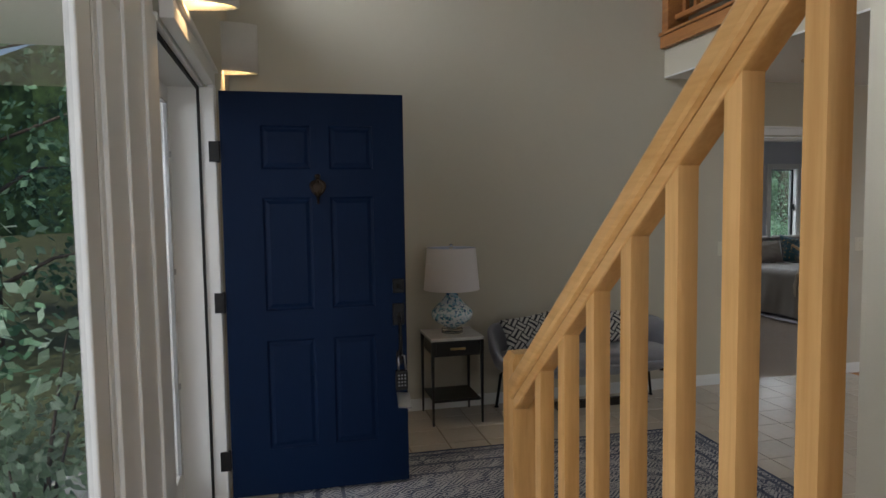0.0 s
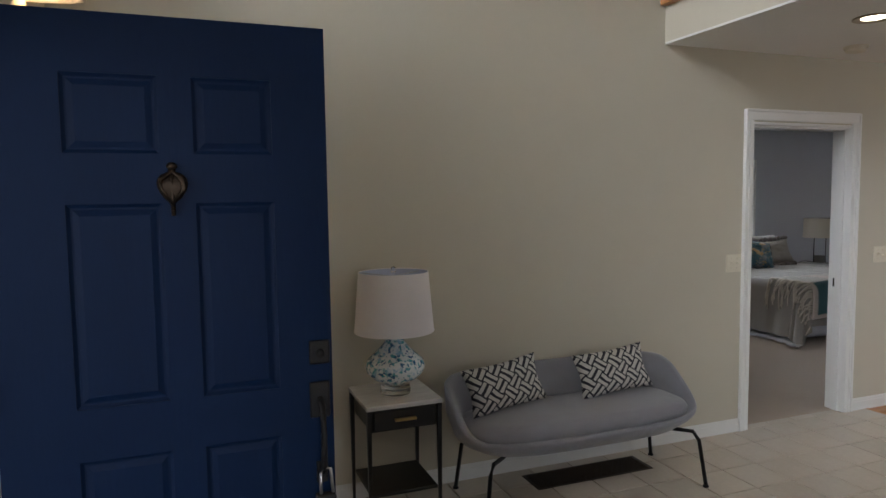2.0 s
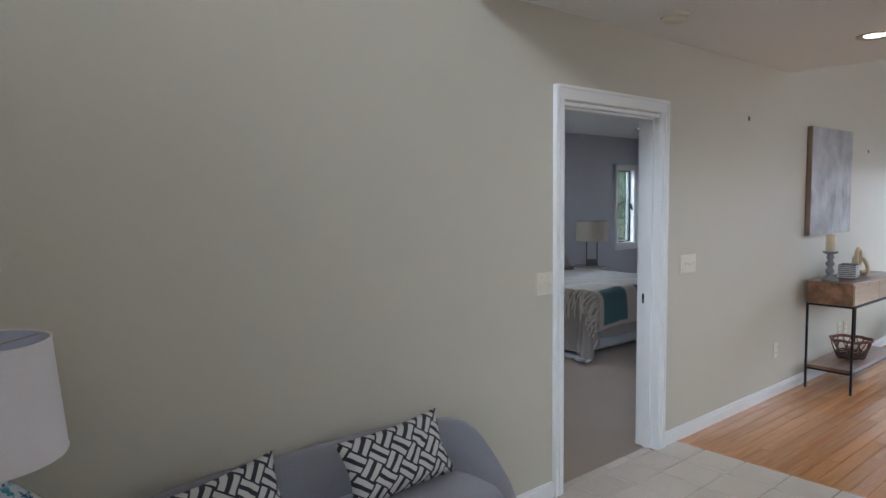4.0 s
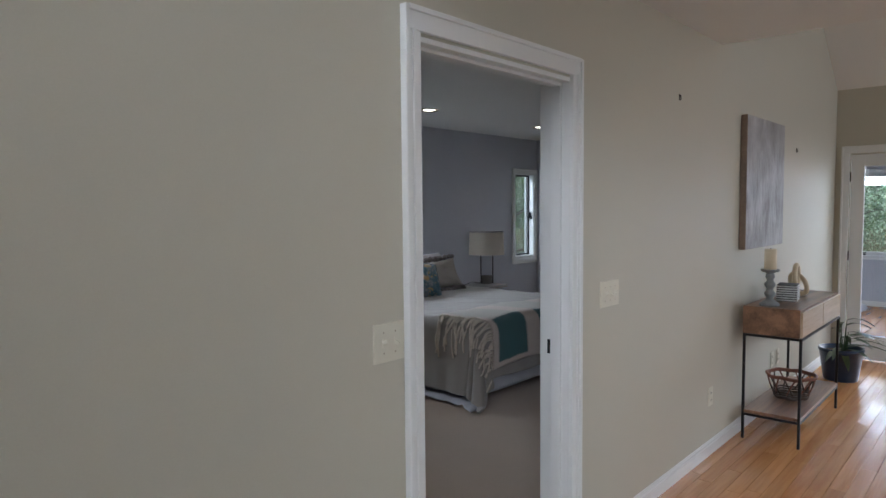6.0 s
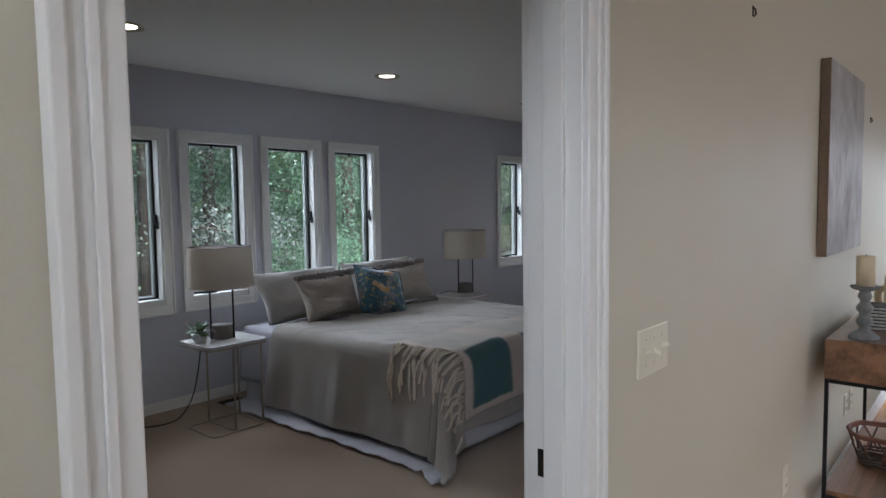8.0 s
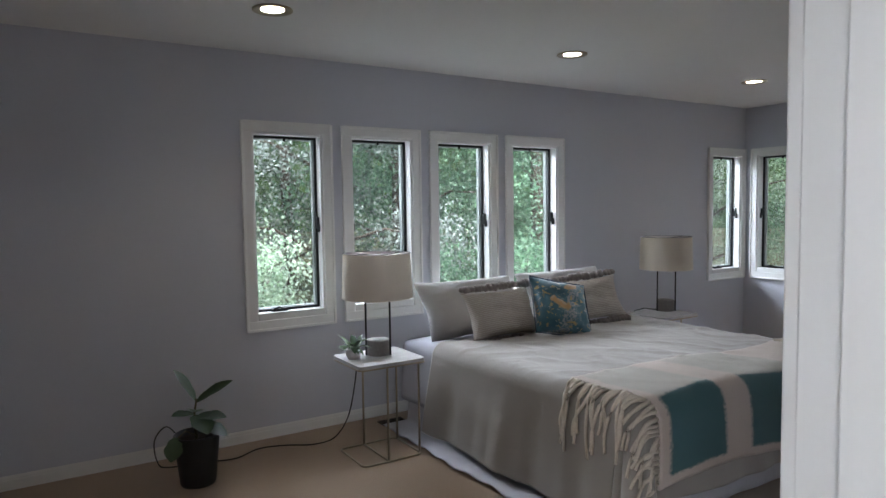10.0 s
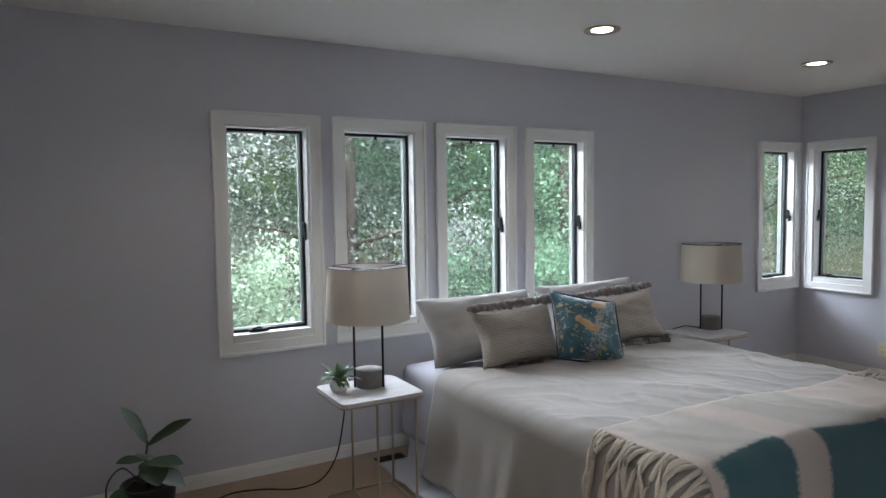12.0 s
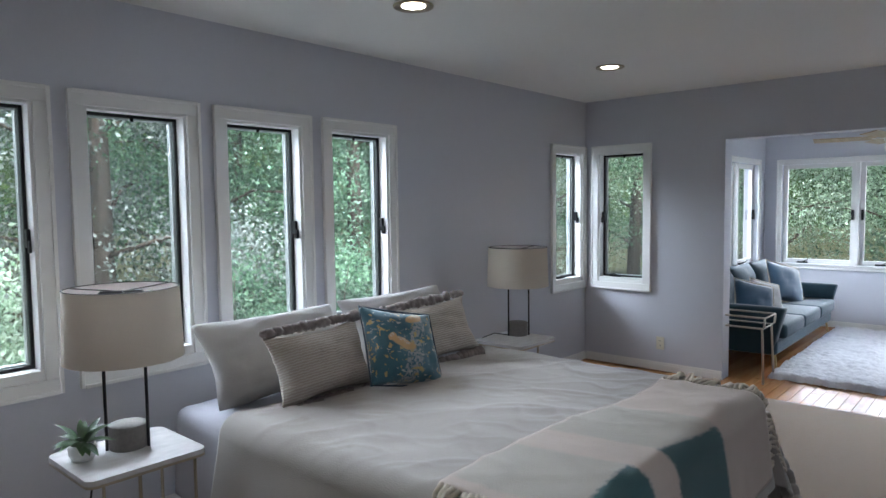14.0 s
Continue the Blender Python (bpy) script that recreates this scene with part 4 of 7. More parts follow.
def downlight(x, y, power=6, z=ROOM_H):
    d = thing("downlight", "round recessed ceiling downlight switched on", "downlight", pose(x, y, z), "ceiling downlights")
    bm = bmesh.new()
    lathe(bm, [(0.098, 0.0), (0.098, -0.006), (0.092, -0.009), (0.074, -0.006), (0.058, -0.001)], 32)
    part("trim_ring", bm, CHAMPAGNE, d, "", True)
    bm = bmesh.new()
    lathe(bm, [(0, -0.0035), (0.050, -0.0035), (0.058, -0.0022)], 28)
    part("lens", bm, LED, d, "glowing lamp lens")
    lamp("downlight_beam", "SPOT", pose(x, y, z - 0.02), power, (1.0, 0.86, 0.68), spot=radians(125), radius=0.06)


for x, y in ((4.94, 8.06), (6.905, 8.05), (8.87, 8.04), (4.78, 6.19)):
    downlight(x, y)
for x, y in ((3.524, 4.23), (5.38, 4.245)):
    downlight(x, y, 2.5)
sm = thing("smoke_detector", "round ivory smoke detector on the ceiling", "smoke detector", pose(4.06, 4.735, ROOM_H))
bm = bmesh.new()
lathe(bm, [(0.068, 0.0), (0.070, -0.008), (0.066, -0.014)], 28)
part("base", bm, PLASTIC, sm, "", True)
bm = bmesh.new()
lathe(bm, [(0.058, -0.012), (0.060, -0.026), (0.050, -0.036), (0.0, -0.038)], 28)
part("cover", bm, PLASTIC, sm, "", True)

# ---- console table and what stands on it ----
con = thing("console_table", "walnut console table with drawers on black legs", "console table", pose(7.04, 4.822, 0))
CX, CY0, CY1 = 0.545, -0.172, 0.172
boxed("case", (-CX, CX, CY0 + 0.015, CY1, 0.682, 0.856), WALNUT, con, 0.004)
for x0, x1 in ((-CX + 0.004, -0.004), (0.004, CX - 0.004)):
    boxed("drawer_front", (x0, x1, CY0, CY0 + 0.0145, 0.688, 0.842), MANGO, con, 0.003, "pale wooden drawer front")
for x in (-CX + 0.010, CX - 0.010):
    for y in (CY0 + 0.010, CY1 - 0.010):
        boxed("leg", (x - 0.008, x + 0.008, y - 0.008, y + 0.008, 0.0, 0.681), BLACK, con, 0.002)
    boxed("crossbar", (x - 0.008, x + 0.008, CY0 + 0.019, CY1 - 0.019, 0.665, 0.681), BLACK, con, 0.002)
    boxed("crossbar", (x - 0.008, x + 0.008, CY0 + 0.019, CY1 - 0.019, 0.152, 0.168), BLACK, con, 0.002)
for y in (CY0 + 0.010, CY1 - 0.010):
    boxed("rail", (-CX + 0.019, CX - 0.019, y - 0.008, y + 0.008, 0.665, 0.681), BLACK, con, 0.002)
    boxed("rail", (-CX + 0.019, CX - 0.019, y - 0.008, y + 0.008, 0.152, 0.168), BLACK, con, 0.002)
boxed("shelf", (-CX + 0.003, CX - 0.003, CY0 + 0.003, CY1 - 0.003, 0.169, 0.190), WALNUT, con, 0.003)

GREY_WOOD = surface("grey_washed_wood", (0.20, 0.21, 0.21), 0.7, vary=0.3, scale=12, grain=50, bump=0.3, stretch=(1, 1, 0.3))
ch = thing("candle_holder", "grey turned wooden candle holder", "candle holder", pose(6.60, 4.865, 0.856))
bm = bmesh.new()
lathe(bm, [(0, 0), (0.058, 0), (0.060, 0.010), (0.045, 0.024), (0.026, 0.036), (0.020, 0.050), (0.030, 0.066), (0.033, 0.080), (0.021, 0.096), (0.019, 0.108), (0.031, 0.124), (0.033, 0.138), (0.020, 0.156), (0.019, 0.166), (0.028, 0.182), (0.024, 0.198), (0.020, 0.206), (0.048, 0.216), (0.056, 0.222), (0.056, 0.230), (0, 0.230)], 26)
part("stem", bm, GREY_WOOD, ch, "", True)
cd = thing("candle", "cream pillar candle on its holder", "candle", pose(6.60, 4.865, 1.086))
bm = bmesh.new()
lathe(bm, [(0, 0), (0.036, 0), (0.036, 0.125), (0.032, 0.128), (0.0, 0.122)], 24)
part("wax", bm, surface("cream_wax", (0.72, 0.62, 0.44), 0.5, vary=0.04, bump=0.02), cd, "", True)
bm = bmesh.new()
tube(bm, [(0, 0, 0.120), (0.001, 0.001, 0.134)], 0.0015, 6)
part("wick", bm, RUBBER, cd)

BONE = surface("white_bone", (0.52, 0.52, 0.50), 0.5, vary=0.3, scale=14, grain=60, bump=0.2)
bx = thing("decorative_box", "grey and white striped woven box", "box", pose(6.93, 4.84, 0.856, 0, 0, 8))
boxed("body", (-0.083, 0.083, -0.060, 0.060, 0.0, 0.108), surface("dark_weave", (0.06, 0.06, 0.06), 0.8), bx, 0.003)
for k in range(7):
    boxed("band", (-0.087, 0.087, -0.064, 0.064, 0.003 + k * 0.0152, 0.012 + k * 0.0152), BONE, bx, 0.002)
ln = thing("wooden_links", "pale carved wooden chain links", "ornament", pose(7.16, 4.84, 0.856))
LINK = surface("pale_carved_wood", (0.58, 0.46, 0.30), 0.5, vary=0.12, scale=10, bump=0.08)
for m in (pose(-0.02, 0.0, 0.145, 90, 0, 0), pose(0.045, 0.0, 0.075, 78, 28, 70)):
    bm = bmesh.new()
    pts = [(0.048 * math.cos(a), 0.075 * math.sin(a), 0) for a in [2 * math.pi * k / 24 for k in range(24)]]
    tube(bm, pts, 0.017, 10, True)
    bmesh.ops.transform(bm, matrix=m, verts=bm.verts)
    lo = min(v.co.z for v in bm.verts)
    if lo < 0:
        bmesh.ops.translate(bm, vec=(0, 0, -lo), verts=bm.verts)
    part("link", bm, LINK, ln, "", True)

bk = thing("wire_basket", "red-brown open wicker basket on the shelf", "basket", pose(6.98, 4.82, 0.190))
WICKER = surface("red_brown_wicker", (0.16, 0.06, 0.035), 0.7, vary=0.4, scale=20, bump=0.3)
DARK_WICKER = surface("dark_wicker", (0.05, 0.03, 0.02), 0.7, vary=0.4, scale=20, bump=0.3)
for z, r, rad, mt in ((0.155, 0.150, 0.009, WICKER), (0.145, 0.146, 0.006, WICKER), (0.045, 0.112, 0.006, DARK_WICKER), (0.030, 0.108, 0.006, DARK_WICKER), (0.015, 0.104, 0.006, DARK_WICKER), (0.006, 0.098, 0.006, DARK_WICKER)):
    bm = bmesh.new()
    tube(bm, [(r * math.cos(2 * math.pi * k / 28), r * math.sin(2 * math.pi * k / 28), z + 0.004 * math.sin(5 * k)) for k in range(28)], rad, 7, True)
    part("hoop", bm, mt, bk, "", True)
for k in range(18):
    a, b_ = 2 * math.pi * k / 18, 2 * math.pi * (k + (1.2 if k % 2 else -1.2)) / 18
    bm = bmesh.new()
    tube(bm, [(0.108 * math.cos(a), 0.108 * math.sin(a), 0.03), (0.13 * math.cos((a + b_) / 2), 0.13 * math.sin((a + b_) / 2), 0.09), (0.149 * math.cos(b_), 0.149 * math.sin(b_), 0.152)], 0.005, 6)
    part("withe", bm, WICKER if k % 2 else DARK_WICKER, bk, "", True)
bm = bmesh.new()
lathe(bm, [(0, 0.004), (0.098, 0.004), (0.098, 0.009), (0, 0.009)], 24)
part("bottom", bm, DARK_WICKER, bk)

# relief panel
def relief(name):
    """Silvery weathered relief with vertical streaks and raised scrolls."""
    m, t, n, l, b = nodes(name)
    co, mp = n.new("ShaderNodeTexCoord"), n.new("ShaderNodeMapping")
    mp.inputs["Scale"].default_value = (1.0, 1.0, 0.22)
    l.new(co.outputs["Object"], mp.inputs[0])
    a, c = n.new("ShaderNodeTexNoise"), n.new("ShaderNodeTexNoise")
    a.inputs["Scale"].default_value, a.inputs["Detail"].default_value, a.inputs["Distortion"].default_value = 24, 5, 1.6
    c.inputs["Scale"].default_value, c.inputs["Detail"].default_value = 5, 3
    l.new(mp.outputs[0], a.inputs["Vector"])
    l.new(co.outputs["Object"], c.inputs["Vector"])
    ramp = n.new("ShaderNodeValToRGB")
    ramp.color_ramp.elements[0].position, ramp.color_ramp.elements[0].color = 0.34, (0.27, 0.245, 0.235, 1)
    ramp.color_ramp.elements[1].position, ramp.color_ramp.elements[1].color = 0.70, (0.46, 0.45, 0.45, 1)
    l.new(c.outputs["Fac"], ramp.inputs[0])
    l.new(ramp.outputs[0], b.inputs["Base Color"])
    b.inputs["Roughness"].default_value, b.inputs["Metallic"].default_value = 0.50, 0.15
    bp = n.new("ShaderNodeBump")
    bp.inputs["Strength"].default_value, bp.inputs["Distance"].default_value = 0.9, 0.02
    l.new(a.outputs["Fac"], bp.inputs["Height"])
    l.new(bp.outputs[0], b.inputs["Normal"])
    return m


art = thing("wall_art", "silver-grey textured relief panel on the wall", "wall art", pose(7.00, HALL_Y, 1.205))
boxed("panel", (-0.435, 0.435, -0.042, -0.002, 0, 0.862), surface("brown_panel_edge", (0.26, 0.19, 0.14), 0.6, vary=0.3, scale=6), art, 0.003)
bm = bmesh.new()
nx, nz = 40, 40
vs = {}
for i in range(nx + 1):
    for j in range(nz + 1):
        u, v = -0.433 + 0.866 * i / nx, 0.002 + 0.858 * j / nz
        e = min(i, nx - i, j, nz - j) / 4
        hgt = 0.010 * min(1, e) * max(0, noise.noise(Vector((u * 9, v * 4.5, 3))) + 0.3) + 0.012 * min(1, e) * max(0, 1 - ((u / 0.22) ** 2 + ((v - 0.46) / 0.34) ** 2))
        vs[i, j] = bm.verts.new((u, -0.0425 - hgt, v))
for i in range(nx):
    for j in range(nz):
        bm.faces.new((vs[i, j], vs[i + 1, j], vs[i + 1, j + 1], vs[i, j + 1]))
part("relief_face", bm, relief("silver_relief"), art, "silver relief with raised streaks", True)

# ---- casement windows ----
def mesh_screen(name, color, cover):
    """Fine insect mesh that veils what is behind it."""
    m, t, n, l, b = nodes(name)
    b.inputs["Base Color"].default_value, b.inputs["Roughness"].default_value = (*color, 1), 0.8
    tr, mx = n.new("ShaderNodeBsdfTransparent"), n.new("ShaderNodeMixShader")
    mx.inputs[0].default_value = cover
    l.new(tr.outputs[0], mx.inputs[1])
    l.new(b.outputs[0], mx.inputs[2])
    l.new(mx.outputs[0], n["Material Output"].inputs[0])
    return m


SCREEN = mesh_screen("insect_mesh", (0.50, 0.55, 0.55), 0.06)
SASH = surface("weathered_sash_paint", (0.42, 0.45, 0.43), 0.5, vary=0.06)
def casement(name, m, w, h, latch_right=True):
    """A narrow casement in its own axes: x along the wall, y outwards, z up; origin at the outer lower corner of the casing."""
    win = thing(name, "narrow casement window with white casing and dark screen frame", "window", m, kind="structure")
    casing("y", 0, 0, w, 0, h, CASE, win, bottom=True)
    a0, a1, b0, b1 = CASE, w - CASE, CASE, h - CASE
    t = 0.014
    board("reveal", (a0, a0 + t, -0.004, 0.150, b0, b1), win, TRIM, 0.002)
    board("reveal", (a1 - t, a1, -0.004, 0.150, b0, b1), win, TRIM, 0.002)
    board("reveal", (a0 + t, a1 - t, -0.004, 0.150, b1 - t, b1), win, TRIM, 0.002)
    board("window_sill", (a0 + t, a1 - t, -0.008, 0.150, b0, b0 + t + 0.030), win, TRIM, 0.004)
    a0, a1, b0, b1 = a0 + t, a1 - t, b0 + t + 0.030, b1 - t
    s = 0.015
    for p, q in ((a0, a0 + s), (a1 - s, a1)):
        board("screen_frame", (p, q, 0.066, 0.084, b0, b1), win, BLACK, 0.002)
    board("screen_frame", (a0 + s, a1 - s, 0.066, 0.084, b1 - s, b1), win, BLACK, 0.002)
    board("screen_frame", (a0 + s, a1 - s, 0.066, 0.084, b0, b0 + s), win, BLACK, 0.002)
    board("screen_tab", ((a0 + a1) / 2 - 0.008, (a0 + a1) / 2 + 0.008, 0.058, 0.066, b1 - 0.032, b1 - 0.004), win, BLACK, 0.002)
    g = 0.020
    for p, q in ((a0 + 0.002, a0 + g), (a1 - g, a1 - 0.002)):
        board("sash", (p, q, 0.100, 0.135, b0, b1), win, SASH, 0.003)
    board("sash", (a0 + g, a1 - g, 0.100, 0.135, b1 - g, b1), win, SASH, 0.003)
    board("sash", (a0 + g, a1 - g, 0.100, 0.135, b0, b0 + g), win, SASH, 0.003)
    pane = boxed("pane", (a0 + g, a1 - g, 0.116, 0.121, b0 + g, b1 - g), GLASS, win)
    pane.visible_shadow = False
    scr_ = boxed("insect_screen", (a0 + s, a1 - s, 0.0745, 0.0755, b0 + s, b1 - s), SCREEN, win)
    scr_.visible_shadow = False
    lx, sg = (a1 - 0.001, -1) if latch_right else (a0 + 0.001, 1)
    zc = b0 + (b1 - b0) * 0.50
    la = board("latch", (*sorted((lx, lx + sg * 0.016)), 0.030, 0.062, zc - 0.040, zc + 0.040), win, BLACK, 0.004)
    board("latch_lever", (*sorted((lx + sg * 0.004, lx + sg * 0.014)), 0.012, 0.040, zc - 0.062, zc - 0.010), la, BLACK, 0.004)
    cx = a0 + (a1 - a0) * 0.34
    cr = board("crank_base", (cx - 0.055, cx + 0.055, 0.022, 0.062, b0, b0 + 0.018), win, BLACK, 0.006)
    bm = bmesh.new()
    tube(bm, [(cx + 0.02, 0.034, b0 + 0.014), (cx - 0.005, 0.016, b0 + 0.030), (cx - 0.045, 0.012, b0 + 0.020)], 0.006, 8)
    part("crank_handle", bm, BLACK, cr, "", True)
    return win


for n, (a, b) in enumerate(WINDOWS):
    casement(f"window_{n + 1}", pose(a, WIN_Y, SILL), b - a, HEAD - SILL, n != 1)
casement("window_6", pose(SIDE_X, 8.90, SILL, 0, 0, -90), 0.582, HEAD - SILL, False)

# ---- bed ----
BED_X0, BED_X1, BED_Y0, BED_Y1, BED_Z = 6.02, 7.90, 6.74, 8.78, 0.575
LINEN = surface("greige_linen", (0.32, 0.29, 0.255), 0.95, vary=0.06, scale=4, grain=200, bump=0.35, sheen=0.3)
SHEET = surface("pale_grey_sheet", (0.40, 0.40, 0.44), 0.95, vary=0.05, scale=6, grain=160, bump=0.3)
SKIRT = surface("white_valance", (0.50, 0.50, 0.53), 0.95, vary=0.05, scale=6, grain=160, bump=0.25)
bed = thing("bed", "wide bed made up in greige linen", "bed")
boxed("base", (BED_X0 + 0.03, BED_X1 - 0.03, BED_Y0 + 0.03, BED_Y1 - 0.02, 0.06, 0.30), SHEET, bed, 0.02)
boxed("mattress", (BED_X0, BED_X1, BED_Y0, BED_Y1, 0.30, 0.560), SHEET, bed, 0.06, "", None, 4)
for x in (BED_X0 + 0.12, BED_X1 - 0.12):
    for y in (BED_Y0 + 0.14, BED_Y1 - 0.14):
        boxed("foot", (x - 0.03, x + 0.03, y - 0.03, y + 0.03, 0.0, 0.06), BLACK, bed)


def drape(s, t, top, box_, radius=0.07, flare=0.16, ripple=0.030, seed=0.0, floor=0.012):
    """Where the point (s, t) of a cloth laid flat comes to lie once its overhang has dropped round a block's edges."""
    x0, x1, y0, y1 = box_
    cx, cy = clamp(s, x0 + radius, x1 - radius), clamp(t, y0 + radius, y1 - radius)
    ox, oy = s - cx, t - cy
    d = math.hypot(ox, oy)
    bump = 0.016 * noise.noise(Vector((s * 1.7 + seed, t * 2.1, 0.3))) + 0.008 * noise.noise(Vector((s * 5.3, t * 4.1 + seed, 1.7)))
    crease = 0.0
    for fq, am, ph in ((1.5, 0.012, 0.0), (3.6, 0.008, 3.0), (7.5, 0.005, 7.0)):
        q = noise.noise(Vector((s * fq * 0.8 + t * fq * 0.6 + ph, t * fq * 0.5 - s * fq * 0.35, ph + seed)))
        crease += am * max(0.0, 1 - abs(q) * 5) ** 2 * (0.4 + 0.6 * max(0.0, noise.noise(Vector((s * 1.3, t * 1.3 + ph, 9.0))) + 0.4))
    if d < 1e-6:
        return Vector((s, t, top + bump + crease))
    nx_, ny_ = ox / d, oy / d
    arc = radius * math.pi / 2
    if d < arc:
        ang = d / radius
        out, drop = radius * math.sin(ang), radius * (1 - math.cos(ang))
        hang = 0.0
    else:
        hang = d - arc
        out, drop = radius + hang * (flare + 0.42 * abs(nx_ * ny_)), radius + hang * 0.985
    along = (cx if abs(ny_) > abs(nx_) else cy) + 0.55 * math.atan2(ny_, nx_)
    both = min(1.0, 6 * min(abs(nx_), abs(ny_)))
    wave = noise.noise(Vector((along * 3.1 + seed, seed, 0.5))) + 0.6 * noise.noise(Vector((along * 7.3, seed, 2.5)))
    fold = ripple * min(1.0, hang * 3.0) * (1.5 * wave + both * (0.9 * math.sin(along * 15 + seed) + 0.4 * math.sin(along * 33)))
    z = top - drop + (bump + crease) * max(0.0, 1 - d * 6)
    over = max(0.0, floor - z)
    return Vector((cx + nx_ * (out + fold + over * 0.8), cy + ny_ * (out + fold + over * 0.8), max(floor + 0.006 * math.sin(along * 30), z)))


def cloth(name, s0, s1, t0, t1, ns, nt, place, material, parent, label="", thick=0.012):
    bm = bmesh.new()
    uv = bm.loops.layers.uv.new("UVMap")
    g = [[bm.verts.new(place(s0 + (s1 - s0) * i / ns, t0 + (t1 - t0) * j / nt)) for j in range(nt + 1)] for i in range(ns + 1)]
    for i in range(ns):
        for j in range(nt):
            f = bm.faces.new((g[i][j], g[i + 1][j], g[i + 1][j + 1], g[i][j + 1]))
            for lp, (p, q) in zip(f.loops, ((i, j), (i + 1, j), (i + 1, j + 1), (i, j + 1))):
                lp[uv].uv = (p / ns, q / nt)
    ob = part(name, bm, material, parent, label, True)
    sol = ob.modifiers.new("thickness", "SOLIDIFY")
    sol.thickness, sol.offset = thick, 1.0
    return ob


BLOCK = (BED_X0 - 0.01, BED_X1 + 0.01, BED_Y0 - 0.01, BED_Y1 + 0.6)
cloth("bed_skirt", BED_X0 - 0.46, BED_X1 + 0.25, BED_Y0 - 0.22, BED_Y1 - 0.05, 110, 70, lambda s, t: drape(s, t, 0.30, (BED_X0 + 0.03, BED_X1 - 0.03, BED_Y0 + 0.02, BED_Y1 + 0.6), 0.02, 0.10, 0.012, 3.0, 0.02), SKIRT, bed, "white gathered bed skirt", 0.004)
cloth("sheet", BED_X0 - 0.38, BED_X1 + 0.38, 8.15, BED_Y1 - 0.02, 80, 20, lambda s, t: drape(s, t, 0.562, (BED_X0 - 0.004, BED_X1 + 0.004, BED_Y0, BED_Y1 + 0.6), 0.05, 0.04, 0.008, 7.0), SHEET, bed, "pale grey sheet hanging down the side", 0.004)
cloth("coverlet", BED_X0 - 0.52, BED_X1 + 0.50, BED_Y0 - 0.40, 8.36, 210, 190, lambda s, t: drape(s, t, BED_Z + 0.02, BLOCK, 0.08, 0.15, 0.026, 0.8), LINEN, bed, "creased greige linen coverlet", 0.012)


# pillows
def pillow(label, w, h, d, m, material, group="pillows on the bed", corner=0.2):
    bm = bmesh.new()
    cushion(bm, w, h, d * 0.85, None, corner * 2.0, 26, 0.72, 0.15)
    p = tagged(part("pillow", bm, material, None, "", True), label, "pillow", group)
    p.matrix_world = m
    return p


def woven(name, base, stripe):
    m, t, n, l, b = nodes(name)
    co = n.new("ShaderNodeTexCoord")
    w = n.new("ShaderNodeTexWave")
    w.bands_direction = "Z"
    w.inputs["Scale"].default_value, w.inputs["Distortion"].default_value, w.inputs["Detail"].default_value = 26, 3.0, 2
    w.inputs["Detail Scale"].default_value = 2.5
    l.new(co.outputs["Object"], w.inputs["Vector"])
    mx = n.new("ShaderNodeMix")
    mx.data_type = "RGBA"
    mx.inputs[6].default_value, mx.inputs[7].default_value = (*base, 1), (*stripe, 1)
    l.new(w.outputs["Fac"], mx.inputs[0])
    l.new(mx.outputs[2], b.inputs["Base Color"])
    b.inputs["Roughness"].default_value = 0.95
    bp = n.new("ShaderNodeBump")
    bp.inputs["Strength"].default_value, bp.inputs["Distance"].default_value = 0.5, 0.004
    l.new(w.outputs["Fac"], bp.inputs["Height"])
    l.new(bp.outputs[0], b.inputs["Normal"])
    return m


